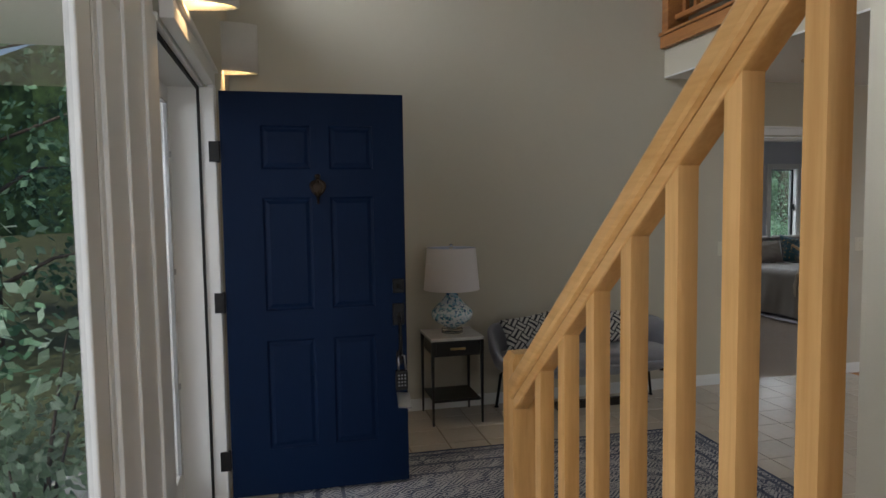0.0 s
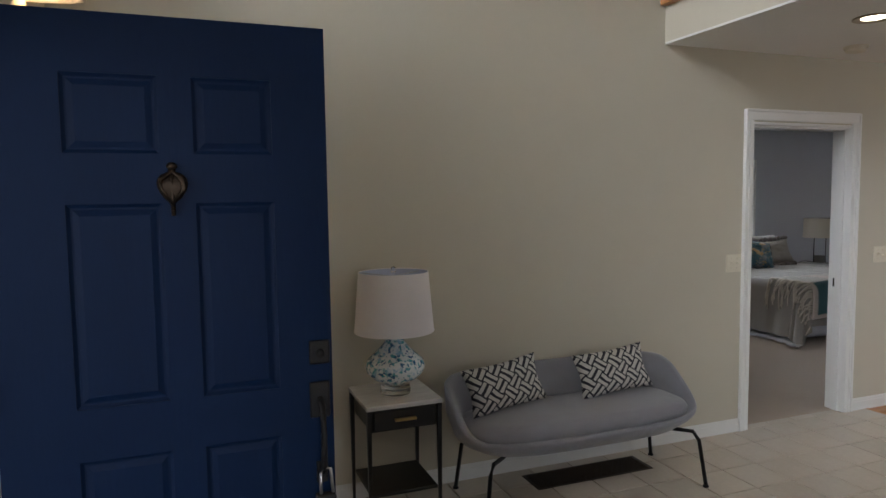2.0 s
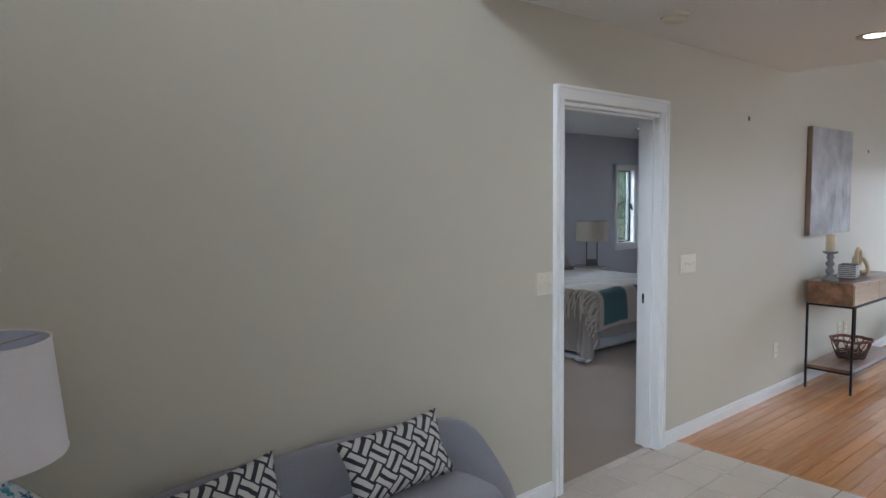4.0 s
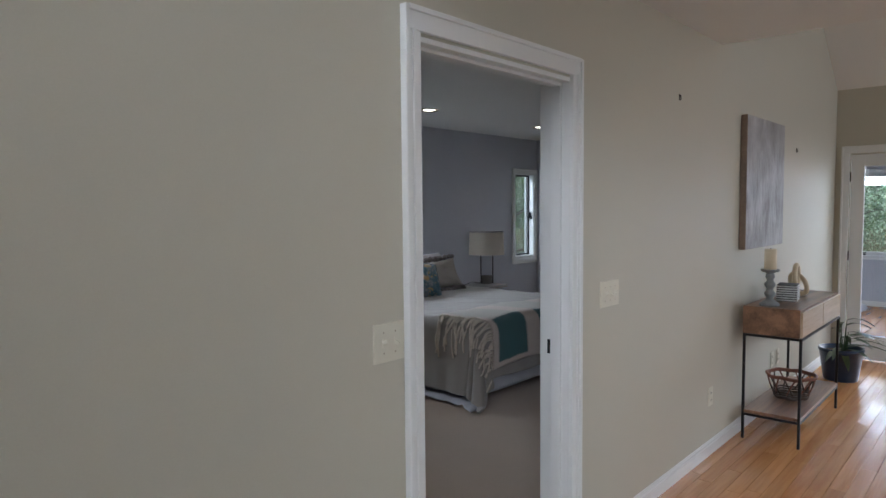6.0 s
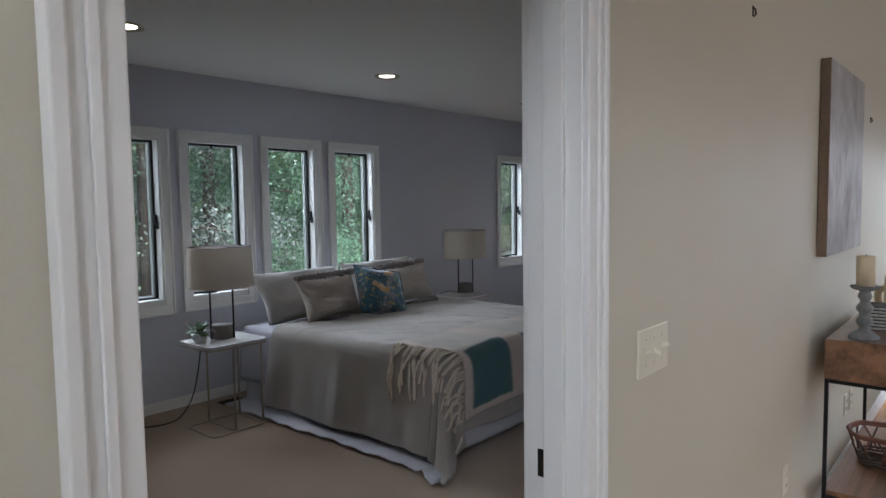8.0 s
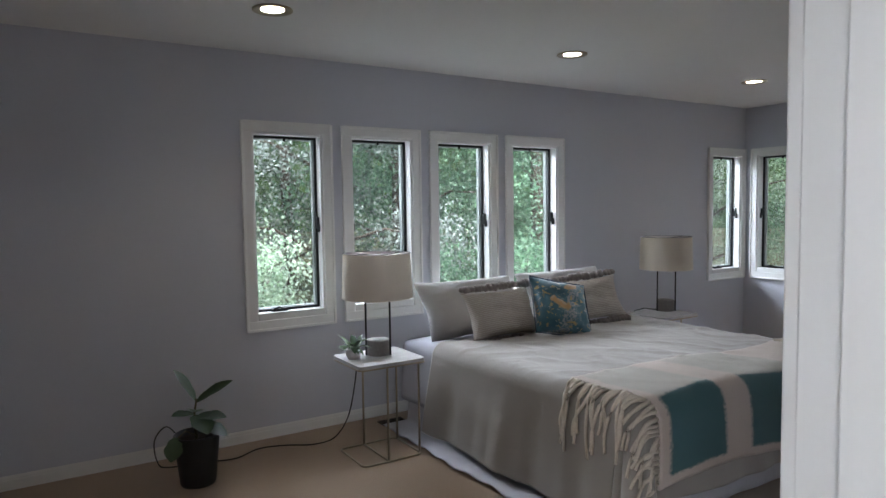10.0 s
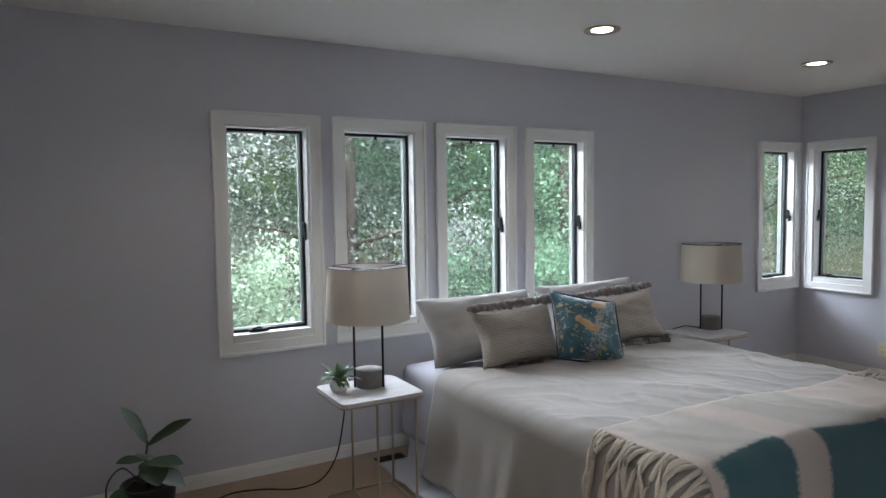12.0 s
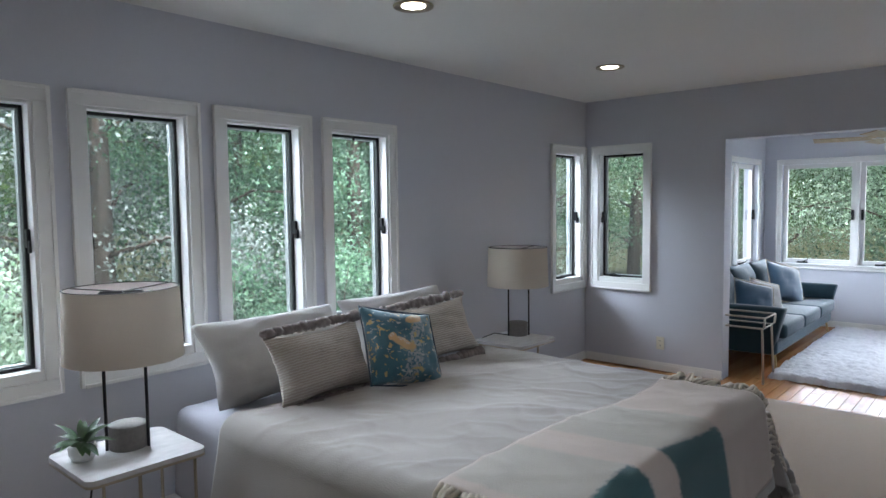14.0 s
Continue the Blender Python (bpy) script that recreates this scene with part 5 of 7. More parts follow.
def floral(name):
    """Teal cloth with a grey trellis, ochre flower specks and two ochre birds."""
    m, t, n, l, b = nodes(name)
    co = n.new("ShaderNodeTexCoord")

    def layer(prev, fac, col):
        mx = n.new("ShaderNodeMix")
        mx.data_type = "RGBA"
        l.new(fac, mx.inputs[0])
        if isinstance(prev, tuple):
            mx.inputs[6].default_value = (*prev, 1)
        else:
            l.new(prev, mx.inputs[6])
        mx.inputs[7].default_value = (*col, 1)
        return mx.outputs[2]

    def ramp(value, lo, hi):
        q = n.new("ShaderNodeMapRange")
        q.inputs[1].default_value, q.inputs[2].default_value = lo, hi
        l.new(value, q.inputs[0])
        return q.outputs[0]

    def speck(scale, lo, hi, off, stretch):
        mp, tx = n.new("ShaderNodeMapping"), n.new("ShaderNodeTexNoise")
        mp.inputs["Location"].default_value, mp.inputs["Scale"].default_value = (off, 0, off * 0.7), stretch
        l.new(co.outputs["Object"], mp.inputs[0])
        tx.inputs["Scale"].default_value, tx.inputs["Detail"].default_value, tx.inputs["Distortion"].default_value = scale, 3, 0.5
        l.new(mp.outputs[0], tx.inputs["Vector"])
        return ramp(tx.outputs["Fac"], lo, hi)

    def oval(x, z, turn, w, h):
        mp, ln = n.new("ShaderNodeMapping"), n.new("ShaderNodeVectorMath")
        mp.vector_type = "TEXTURE"
        mp.inputs["Location"].default_value, mp.inputs["Rotation"].default_value, mp.inputs["Scale"].default_value = (x, 0, z), (0, radians(turn), 0), (w, 5.0, h)
        l.new(co.outputs["Object"], mp.inputs[0])
        ln.operation = "LENGTH"
        l.new(mp.outputs[0], ln.inputs[0])
        return ramp(ln.outputs["Value"], 1.08, 0.92)

    def times(a, c):
        q = n.new("ShaderNodeMath")
        q.operation = "MULTIPLY"
        l.new(a, q.inputs[0])
        l.new(c, q.inputs[1])
        return q.outputs[0]
    c = layer((0.045, 0.135, 0.175), speck(9, 0.5, 0.7, 2, (1, 1, 1)), (0.03, 0.10, 0.14))
    band = oval(0.03, -0.02, 18, 0.05, 0.26)
    c = layer(c, times(band, speck(55, 0.46, 0.52, 8, (1, 1, 1))), (0.30, 0.31, 0.31))
    c = layer(c, speck(34, 0.62, 0.645, 5, (1, 1, 1)), (0.46, 0.34, 0.14))
    c = layer(c, speck(40, 0.635, 0.66, 23, (0.6, 1, 1.3)), (0.42, 0.42, 0.38))
    for x, z, turn, w, h in ((-0.045, -0.015, 14, 0.070, 0.027), (-0.105, 0.02, -50, 0.026, 0.017), (0.055, 0.135, -20, 0.062, 0.024), (0.11, 0.165, -60, 0.022, 0.015)):
        c = layer(c, oval(x, z, turn, w, h), (0.52, 0.33, 0.15))
        c = layer(c, times(oval(x, z + h * 0.5, turn, w * 0.6, h * 0.45), speck(80, 0.45, 0.5, 3, (1, 1, 1))), (0.55, 0.47, 0.36))
    l.new(c, b.inputs["Base Color"])
    b.inputs["Roughness"].default_value = 0.8
    b.inputs["Sheen Weight"].default_value = 0.4
    return m


WOVEN = woven("greige_woven_stripe", (0.38, 0.335, 0.29), (0.50, 0.46, 0.41))
TASSEL = surface("grey_tassel_yarn", (0.24, 0.21, 0.20), 0.98, vary=0.3, scale=40, bump=0.5)
PILLOW = surface("pale_pillowcase", (0.40, 0.385, 0.37), 0.95, vary=0.05, scale=5, grain=180, bump=0.3)
pillow("large pale grey pillow leaning on the windows", 0.90, 0.47, 0.26, pose(6.50, 8.62, 0.768, -32, 0, 1), PILLOW, corner=0.2)
pillow("large pale grey pillow leaning on the wall", 0.90, 0.48, 0.27, pose(7.40, 8.64, 0.775, -32, -1, -2), PILLOW, corner=0.2)


def tasselled(m):
    p = thing("lumbar_pillow", "woven greige lumbar pillow with tassel edges", "pillow", m, "pillows on the bed")
    bm = bmesh.new()
    cushion(bm, 0.64, 0.36, 0.20, None, 0.55, 20, 0.75)
    part("cover", bm, WOVEN, p, "", True)
    for sz in (-1, 1):
        bm = bmesh.new()
        for k in range(26):
            x = -0.285 + 0.57 * k / 25
            c_ = Vector((x, random.uniform(-0.022, 0.0), sz * (0.182 + random.uniform(-0.004, 0.004))))
            bmesh.ops.create_icosphere(bm, subdivisions=1, radius=random.uniform(0.022, 0.033), matrix=Matrix.Translation(c_) @ pose(0, 0, 0, random.uniform(0, 90), random.uniform(0, 90), 0) @ Matrix.Diagonal((1.2, 0.8, 0.9, 1)))
        part("tassel_edge", bm, TASSEL, p, "grey tufted trim", True)


tasselled(pose(6.53, 8.33, 0.755, -22, 0, 5))
tasselled(pose(7.36, 8.38, 0.765, -26, -5, -12))
tc = thing("cushion", "teal cushion patterned with ochre flowers", "cushion", pose(6.94, 8.20, 0.768, -34, 12, -12), "pillows on the bed")
bm = bmesh.new()
cushion(bm, 0.49, 0.47, 0.18, None, 0.55, 20, 0.75)
part("cover", bm, floral("teal_floral_cloth"), tc, "", True)
bm = bmesh.new()
tube(bm, [(x, 0, z) for x, z in [(-0.222, -0.212), (0, -0.205), (0.222, -0.212), (0.216, 0), (0.222, 0.212), (0, 0.205), (-0.222, 0.212), (-0.216, 0)]], 0.005, 6, True)
part("piping", bm, surface("navy_piping", (0.03, 0.05, 0.08), 0.8), tc, "", True)


# throw blanket
def plaid(name):
    """Brushed wool in cream, sage and teal blocks."""
    m, t, n, l, b = nodes(name)
    uvn = n.new("ShaderNodeUVMap")
    nz = n.new("ShaderNodeTexNoise")
    nz.inputs["Scale"].default_value, nz.inputs["Detail"].default_value = 70, 5
    l.new(uvn.outputs[0], nz.inputs["Vector"])
    sep = n.new("ShaderNodeSeparateXYZ")
    l.new(uvn.outputs[0], sep.inputs[0])

    def op(kind, a, c=None, d=None):
        q = n.new("ShaderNodeMath")
        q.operation = kind
        for i, v in enumerate((a, c, d)):
            if v is None:
                continue
            if isinstance(v, (int, float)):
                q.inputs[i].default_value = v
            else:
                l.new(v, q.inputs[i])
        return q.outputs[0]
    wob = op("MULTIPLY_ADD", nz.outputs["Fac"], 0.03, -0.015)
    u, v = op("ADD", sep.outputs[0], wob), op("ADD", sep.outputs[1], wob)

    def within(x, a, c):
        r1, r2 = n.new("ShaderNodeMapRange"), n.new("ShaderNodeMapRange")
        for r, p, q in ((r1, a - 0.008, a + 0.008), (r2, c + 0.008, c - 0.008)):
            r.inputs[1].default_value, r.inputs[2].default_value = p, q
            l.new(x, r.inputs[0])
        return op("MULTIPLY", r1.outputs[0], r2.outputs[0])
    cols = op("MAXIMUM", within(u, 0.04, 0.27), within(u, 0.39, 0.66))
    teal = op("MULTIPLY", cols, within(v, 0.05, 0.47))
    sage = op("MULTIPLY", cols, within(v, 0.47, 0.99))
    last = None
    for fac, col in ((sage, (0.46, 0.43, 0.37)), (teal, (0.035, 0.115, 0.125))):
        mx = n.new("ShaderNodeMix")
        mx.data_type = "RGBA"
        l.new(fac, mx.inputs[0])
        if last:
            l.new(last.outputs[2], mx.inputs[6])
        else:
            mx.inputs[6].default_value = (0.56, 0.475, 0.41, 1)
        mx.inputs[7].default_value = (*col, 1)
        last = mx
    l.new(last.outputs[2], b.inputs["Base Color"])
    b.inputs["Roughness"].default_value, b.inputs["Sheen Weight"].default_value = 1.0, 0.2
    fz = n.new("ShaderNodeTexNoise")
    fz.inputs["Scale"].default_value, fz.inputs["Detail"].default_value = 220, 3
    l.new(uvn.outputs[0], fz.inputs["Vector"])
    bp = n.new("ShaderNodeBump")
    bp.inputs["Strength"].default_value, bp.inputs["Distance"].default_value = 0.7, 0.006
    l.new(fz.outputs["Fac"], bp.inputs["Height"])
    l.new(bp.outputs[0], b.inputs["Normal"])
    return m


OVER = (BED_X0 - 0.03, BED_X1 + 0.03, BED_Y0 - 0.03, BED_Y1 + 0.6)


def throw_place(u, v):
    s = 6.10 + 1.66 * u + 0.03 * math.sin(v * 5)
    t = 6.38 + 0.80 * v + 0.03 * math.sin(u * 6)
    p = drape(s, t, BED_Z + 0.034, OVER, 0.085, 0.12, 0.014, 0.8, 0.03)
    p.z += 0.006 * noise.noise(Vector((s * 6, t * 6, 2)))
    return p


blanket = thing("throw_blanket", "cream, sage and teal wool throw over the bed", "blanket")
cloth("cloth", 0, 1, 0, 1, 96, 48, throw_place, plaid("plaid_wool"), blanket, "", 0.014)
FRINGE = surface("cream_fringe_yarn", (0.62, 0.55, 0.45), 0.98, vary=0.15, scale=30, grain=120, bump=0.6)
for end, outward in ((0.0, -1), (1.0, 1)):
    for k in range(34):
        v = 0.02 + 0.96 * k / 33
        root = throw_place(end, v)
        tip = throw_place(end + outward * 0.005, v)
        bm = bmesh.new()
        pts = []
        lng = random.uniform(0.24, 0.36)
        sway, curl = random.uniform(-0.07, 0.07), random.uniform(-0.022, 0.022)
        for q in range(9):
            f = q / 8
            s = 6.10 + 1.66 * end + 0.03 * math.sin(v * 5) + outward * lng * f
            t = 6.38 + 0.80 * v + 0.03 * math.sin(end * 6) + sway * f + curl * math.sin(f * 6)
            pts.append(drape(s, t, BED_Z + 0.046, OVER, 0.09, 0.12, 0.014, 0.8, 0.02) + Vector((0, 0, 0.006 * math.sin(f * 9 + k))))
        tube(bm, pts, 0.010, 6, False, 0.007)
        part("fringe", bm, FRINGE, blanket, "", True)

# ---- bedside tables and lamps ----
DRUM = glowing_cloth(surface("cream_drum_shade", (0.76, 0.70, 0.60), 0.92, vary=0.03, scale=3, grain=220, bump=0.2), 0.4)
CONCRETE = surface("grey_concrete", (0.20, 0.185, 0.17), 0.85, vary=0.2, scale=14, grain=80, bump=0.2)
TABLE_Z = 0.585


def bedside(m, mirror=1):
    b = thing("bedside_table", "marble-topped bedside table with a champagne metal frame", "bedside table", m, "bedside tables")
    bm = bmesh.new()
    box(bm, -0.215, 0.215, -0.195, 0.195, TABLE_Z - 0.018, TABLE_Z)
    up = [e for e in bm.edges if abs(e.verts[0].co.z - e.verts[1].co.z) > 0.01]
    bmesh.ops.bevel(bm, geom=up, offset=0.035, segments=6, profile=0.5, affect="EDGES")
    part("marble_top", bm, MARBLE, b, "white veined marble top")
    bm = bmesh.new()
    box(bm, -0.216, 0.216, -0.196, 0.196, TABLE_Z - 0.028, TABLE_Z - 0.0185)
    up = [e for e in bm.edges if abs(e.verts[0].co.z - e.verts[1].co.z) > 0.005]
    bmesh.ops.bevel(bm, geom=up, offset=0.035, segments=6, profile=0.5, affect="EDGES")
    part("rim", bm, CHAMPAGNE, b)
    bm = bmesh.new()
    r = 0.03
    pts = []
    for cx_, cy_, a0 in ((0.19, 0.17, 0), (-0.19, 0.17, 90), (-0.19, -0.17, 180), (0.19, -0.17, 270)):
        for k in range(4):
            a = radians(a0 + 30 * k)
            pts.append((cx_ - math.copysign(r, cx_) + r * math.cos(a), cy_ - math.copysign(r, cy_) + r * math.sin(a), 0.0065))
    tube(bm, pts, 0.0065, 8, True)
    part("floor_loop", bm, CHAMPAGNE, b, "", True)
    for x, y in ((0.19 * mirror, -0.14), (0.19 * mirror, 0.14), (-0.03 * mirror, -0.165), (-0.03 * mirror, 0.165)):
        bm = bmesh.new()
        tube(bm, [(x, y, 0.007), (x, y, TABLE_Z - 0.028)], 0.0065, 8)
        part("leg", bm, CHAMPAGNE, b, "", True)
    bm = bmesh.new()
    tube(bm, [(-0.03 * mirror, -0.17, 0.0065), (-0.03 * mirror, 0.17, 0.0065)], 0.006, 8)
    part("crossbar", bm, CHAMPAGNE, b, "", True)


bedside(pose(5.615, 8.335, 0))
bedside(pose(8.22, 8.40, 0), -1)


def bedside_lamp(x, y, turn):
    b = thing("bedside_lamp", "cream drum lamp on two black rods", "table lamp", pose(x, y, TABLE_Z, 0, 0, turn), "bedside lamps")
    bm = bmesh.new()
    lathe(bm, [(0, 0), (0.066, 0), (0.068, 0.004), (0.068, 0.088), (0.065, 0.092), (0, 0.092)], 32)
    part("base", bm, CONCRETE, b, "grey concrete drum base", True)
    for dx in (-0.072, 0.072):
        bm = bmesh.new()
        tube(bm, [(dx, -0.02, 0.0), (dx, -0.02, 0.60)], 0.006, 8)
        part("rod", bm, BLACK, b, "", True)
    boxed("crossbar", (-0.072, 0.072, -0.026, -0.014, 0.594, 0.604), BLACK, b)
    bm = bmesh.new()
    lathe(bm, [(0.212, 0.345), (0.202, 0.612)], 48)
    part("shade", bm, DRUM, b, "cream linen drum shade", True)
    bm = bmesh.new()
    lathe(bm, [(0.199, 0.612), (0.209, 0.345)], 48)
    part("shade_lining", bm, SHADE, b, "", True)
    bm = bmesh.new()
    lathe(bm, [(0.200, 0.610), (0.204, 0.613), (0.199, 0.614), (0.198, 0.611)], 48)
    for k in range(3):
        a = k * 2.094 + 0.7
        tube(bm, [(0, 0, 0.598), (0.2 * math.cos(a), 0.2 * math.sin(a), 0.610)], 0.0025, 6)
    part("wire_frame", bm, BLACK, b)


bedside_lamp(5.640, 8.385, -30)
bedside_lamp(8.335, 8.455, -40)

# small potted plant on the bedside table
LEAF_DARK = surface("dark_green_leaf", (0.030, 0.060, 0.022), 0.42, vary=0.3, scale=12, grain=60, bump=0.1, jitter=0.3)
LEAF_MID = surface("mid_green_leaf", (0.055, 0.12, 0.035), 0.45, vary=0.3, scale=14, grain=60, bump=0.1, jitter=0.3)
SOIL = surface("potting_soil", (0.03, 0.02, 0.015), 1.0, vary=0.4, scale=30, bump=0.8)


def leaf(bm, base, way, up, length, width, droop=0.3, fold=0.2, waist=0.0, n_=6):
    """One leaf blade with a folded midrib."""
    base, way, up = Vector(base), Vector(way).normalized(), Vector(up)
    side = way.cross(up).normalized()
    up = side.cross(way).normalized()
    rows = []
    for i in range(n_ + 1):
        f = i / n_
        w = width * (math.sin(math.pi * min(1, f * 0.96 + 0.03)) ** 0.75) * (1 - waist * math.exp(-((f - 0.38) / 0.14) ** 2))
        c_ = base + way * length * f + up * (-droop * length * f * f)
        e = up * fold * w
        rows.append((bm.verts.new(c_ - side * w + e), bm.verts.new(c_), bm.verts.new(c_ + side * w + e)))
    for a, b in zip(rows, rows[1:]):
        bm.faces.new((a[0], a[1], b[1], b[0]))
        bm.faces.new((a[1], a[2], b[2], b[1]))


sp_ = thing("potted_succulent", "small green plant in a white pot", "plant", pose(5.475, 8.385, TABLE_Z))
bm = bmesh.new()
lathe(bm, [(0, 0), (0.036, 0), (0.046, 0.020), (0.048, 0.045), (0.044, 0.058), (0.038, 0.058), (0.040, 0.045), (0, 0.045)], 20)
part("pot", bm, surface("white_glazed_pot", (0.70, 0.69, 0.66), 0.3, bump=0), sp_, "", True)
bm = bmesh.new()
lathe(bm, [(0.039, 0.046), (0, 0.048)], 16)
part("soil", bm, SOIL, sp_)
random.seed(5)
for k in range(30):
    bm = bmesh.new()
    a, e = k * 2.4, random.uniform(0.1, 1.1)
    leaf(bm, (0.012 * math.cos(a), 0.012 * math.sin(a), 0.05 + 0.02 * random.random()), (math.cos(a) * math.cos(e), math.sin(a) * math.cos(e), math.sin(e)), (0, 0, 1), random.uniform(0.06, 0.105), 0.015, 0.35, 0.3, 0, 4)
    part("leaf", bm, LEAF_MID, sp_, "", True)

# fiddle-leaf plant on the floor
fp = thing("fiddle_leaf_plant", "young fiddle-leaf fig in a black pot", "plant", pose(4.60, 8.50, 0))
bm = bmesh.new()
lathe(bm, [(0, 0), (0.088, 0), (0.092, 0.010), (0.118, 0.262), (0.118, 0.272), (0.110, 0.272), (0.106, 0.235), (0, 0.235)], 32)
part("pot", bm, surface("black_plastic_pot", (0.012, 0.013, 0.016), 0.5, vary=0.1), fp, "", True)
bm = bmesh.new()
lathe(bm, [(0.108, 0.238), (0, 0.245)], 20)
part("soil", bm, SOIL, fp)
bm = bmesh.new()
tube(bm, [(0, 0, 0.24), (-0.01, 0, 0.36), (0.005, 0.0, 0.46)], 0.008, 8, False, 0.005)
tube(bm, [(0, 0, 0.26), (-0.06, -0.02, 0.30), (-0.11, -0.04, 0.27)], 0.005, 6, False, 0.003)
part("stem", bm, surface("green_brown_stem", (0.10, 0.085, 0.04), 0.8), fp, "", True)
for base, way, ln_, wd in (((0.0, 0, 0.45), (-0.42, 0.1, 1.0), 0.20, 0.042), ((0.005, 0, 0.44), (0.85, -0.2, 0.62), 0.21, 0.045), ((-0.005, 0, 0.38), (-0.85, -0.3, 0.25), 0.13, 0.036),
                           ((0.0, 0, 0.36), (0.8, -0.5, 0.1), 0.16, 0.055), ((-0.005, 0, 0.37), (0.2, -1.0, -0.25), 0.17, 0.066), ((0, 0, 0.33), (0.85, -0.55, -0.3), 0.18, 0.062), ((-0.11, -0.04, 0.28), (-0.3, -0.6, -0.55), 0.13, 0.050), ((0, 0, 0.40), (-0.2, -0.9, 0.3), 0.12, 0.045)):
    bm = bmesh.new()
    leaf(bm, base, way, (0.1, -0.3, 1), ln_, wd, 0.15, 0.18, 0.22, 8)
    part("leaf", bm, LEAF_DARK, fp, "", True)

# lamp cord along the floor
bm = bmesh.new()
pts = [(5.58, 8.56, 0.56), (5.575, 8.60, 0.36), (5.55, 8.66, 0.14), (5.47, 8.70, 0.012), (5.32, 8.68, 0.006), (5.18, 8.76, 0.006), (5.02, 8.80, 0.006), (4.86, 8.72, 0.006), (4.70, 8.76, 0.006), (4.50, 8.80, 0.006), (4.45, 8.84, 0.03), (4.445, 8.90, 0.14), (4.52, 8.94, 0.20), (4.60, 8.955, 0.10)]
fine_pts = []
for i in range(len(pts) - 1):
    p0, p1, p2, p3 = (Vector(pts[clamp(i + k, 0, len(pts) - 1)]) for k in (-1, 0, 1, 2))
    for q in range(5):
        f = q / 5
        fine_pts.append(0.5 * ((2 * p1) + (p2 - p0) * f + (2 * p0 - 5 * p1 + 4 * p2 - p3) * f * f + (3 * p1 - p0 - 3 * p2 + p3) * f ** 3))
tube(bm, fine_pts + [pts[-1]], 0.004, 6)
tagged(part("lamp_cord", bm, RUBBER, None, "", True), "thin black lamp cord running along the carpet", "cord")
bm = bmesh.new()
tube(bm, [(8.28, 8.50, TABLE_Z + 0.004), (8.20, 8.56, TABLE_Z + 0.02), (8.10, 8.58, TABLE_Z + 0.004), (8.02, 8.61, TABLE_Z - 0.06), (7.99, 8.64, 0.3), (7.99, 8.66, 0.004)], 0.0035, 6)
tagged(part("lamp_cord", bm, RUBBER, None, "", True), "thin black lamp cord over the bedside table", "cord")
fv = thing("floor_register", "small dark floor register in the carpet", "floor vent", pose(5.98, 8.80, 0.0))
boxed("frame", (-0.13, 0.05, -0.05, 0.05, 0.0, 0.006), BRONZE, fv, 0.002)
for k in range(7):
    boxed("slat", (-0.12, 0.04, -0.042 + k * 0.0125, -0.036 + k * 0.0125, 0.006, 0.010), BRONZE, fv)

# ---- sunroom ----
def window_row(name, m, width, h, count, label):
    """A row of white casements in one frame; x along the wall, y outwards."""
    win = thing(name, label, "window", m, kind="structure")
    casing("y", 0, -0.06, width + 0.06, -0.06, h + 0.06, 0.06, win, bottom=True)
    board("window_sill", (-0.09, width + 0.09, -0.045, 0.0, -0.02, 0.0), win, TRIM, 0.004)
    step = width / count
    for k in range(count):
        a0, a1 = k * step + (0.02 if k else 0), (k + 1) * step - (0.02 if k < count - 1 else 0)
        if k:
            board("mullion", (k * step - 0.02, k * step + 0.02, 0.0, 0.14, 0, h), win, TRIM, 0.003)
        for p, q in ((a0, a0 + 0.05), (a1 - 0.05, a1)):
            board("sash", (p, q, 0.05, 0.10, 0, h), win, TRIM, 0.003)
        board("sash", (a0 + 0.05, a1 - 0.05, 0.05, 0.10, h - 0.05, h), win, TRIM, 0.003)
        board("sash", (a0 + 0.05, a1 - 0.05, 0.05, 0.10, 0, 0.05), win, TRIM, 0.003)
        pane = boxed("pane", (a0 + 0.05, a1 - 0.05, 0.072, 0.077, 0.05, h - 0.05), GLASS, win)
        pane.visible_shadow = False
        lx = a1 - 0.03 if k % 2 == 0 else a0 + 0.03
        board("latch", (lx - 0.012, lx + 0.012, 0.022, 0.05, h * 0.44, h * 0.54), win, BLACK, 0.003)
        cxx = a0 + (a1 - a0) * 0.3
        cr = board("crank", (cxx - 0.06, cxx + 0.06, 0.012, 0.049, 0.004, 0.022), win, BLACK, 0.005)
        bm = bmesh.new()
        tube(bm, [(cxx, 0.02, 0.02), (cxx + 0.03, -0.01, 0.03), (cxx + 0.07, -0.02, 0.05)], 0.006, 6)
        part("crank_handle", bm, BLACK, cr, "", True)


window_row("window_7", pose(10.95, SUN_Y, 0.76), 2.15, 1.17, 3, "white casement windows along the sunroom side")
window_row("window_8", pose(SUN_X, 8.06, 0.74, 0, 0, -90), 3.16, 1.19, 4, "white casement windows at the sunroom end")

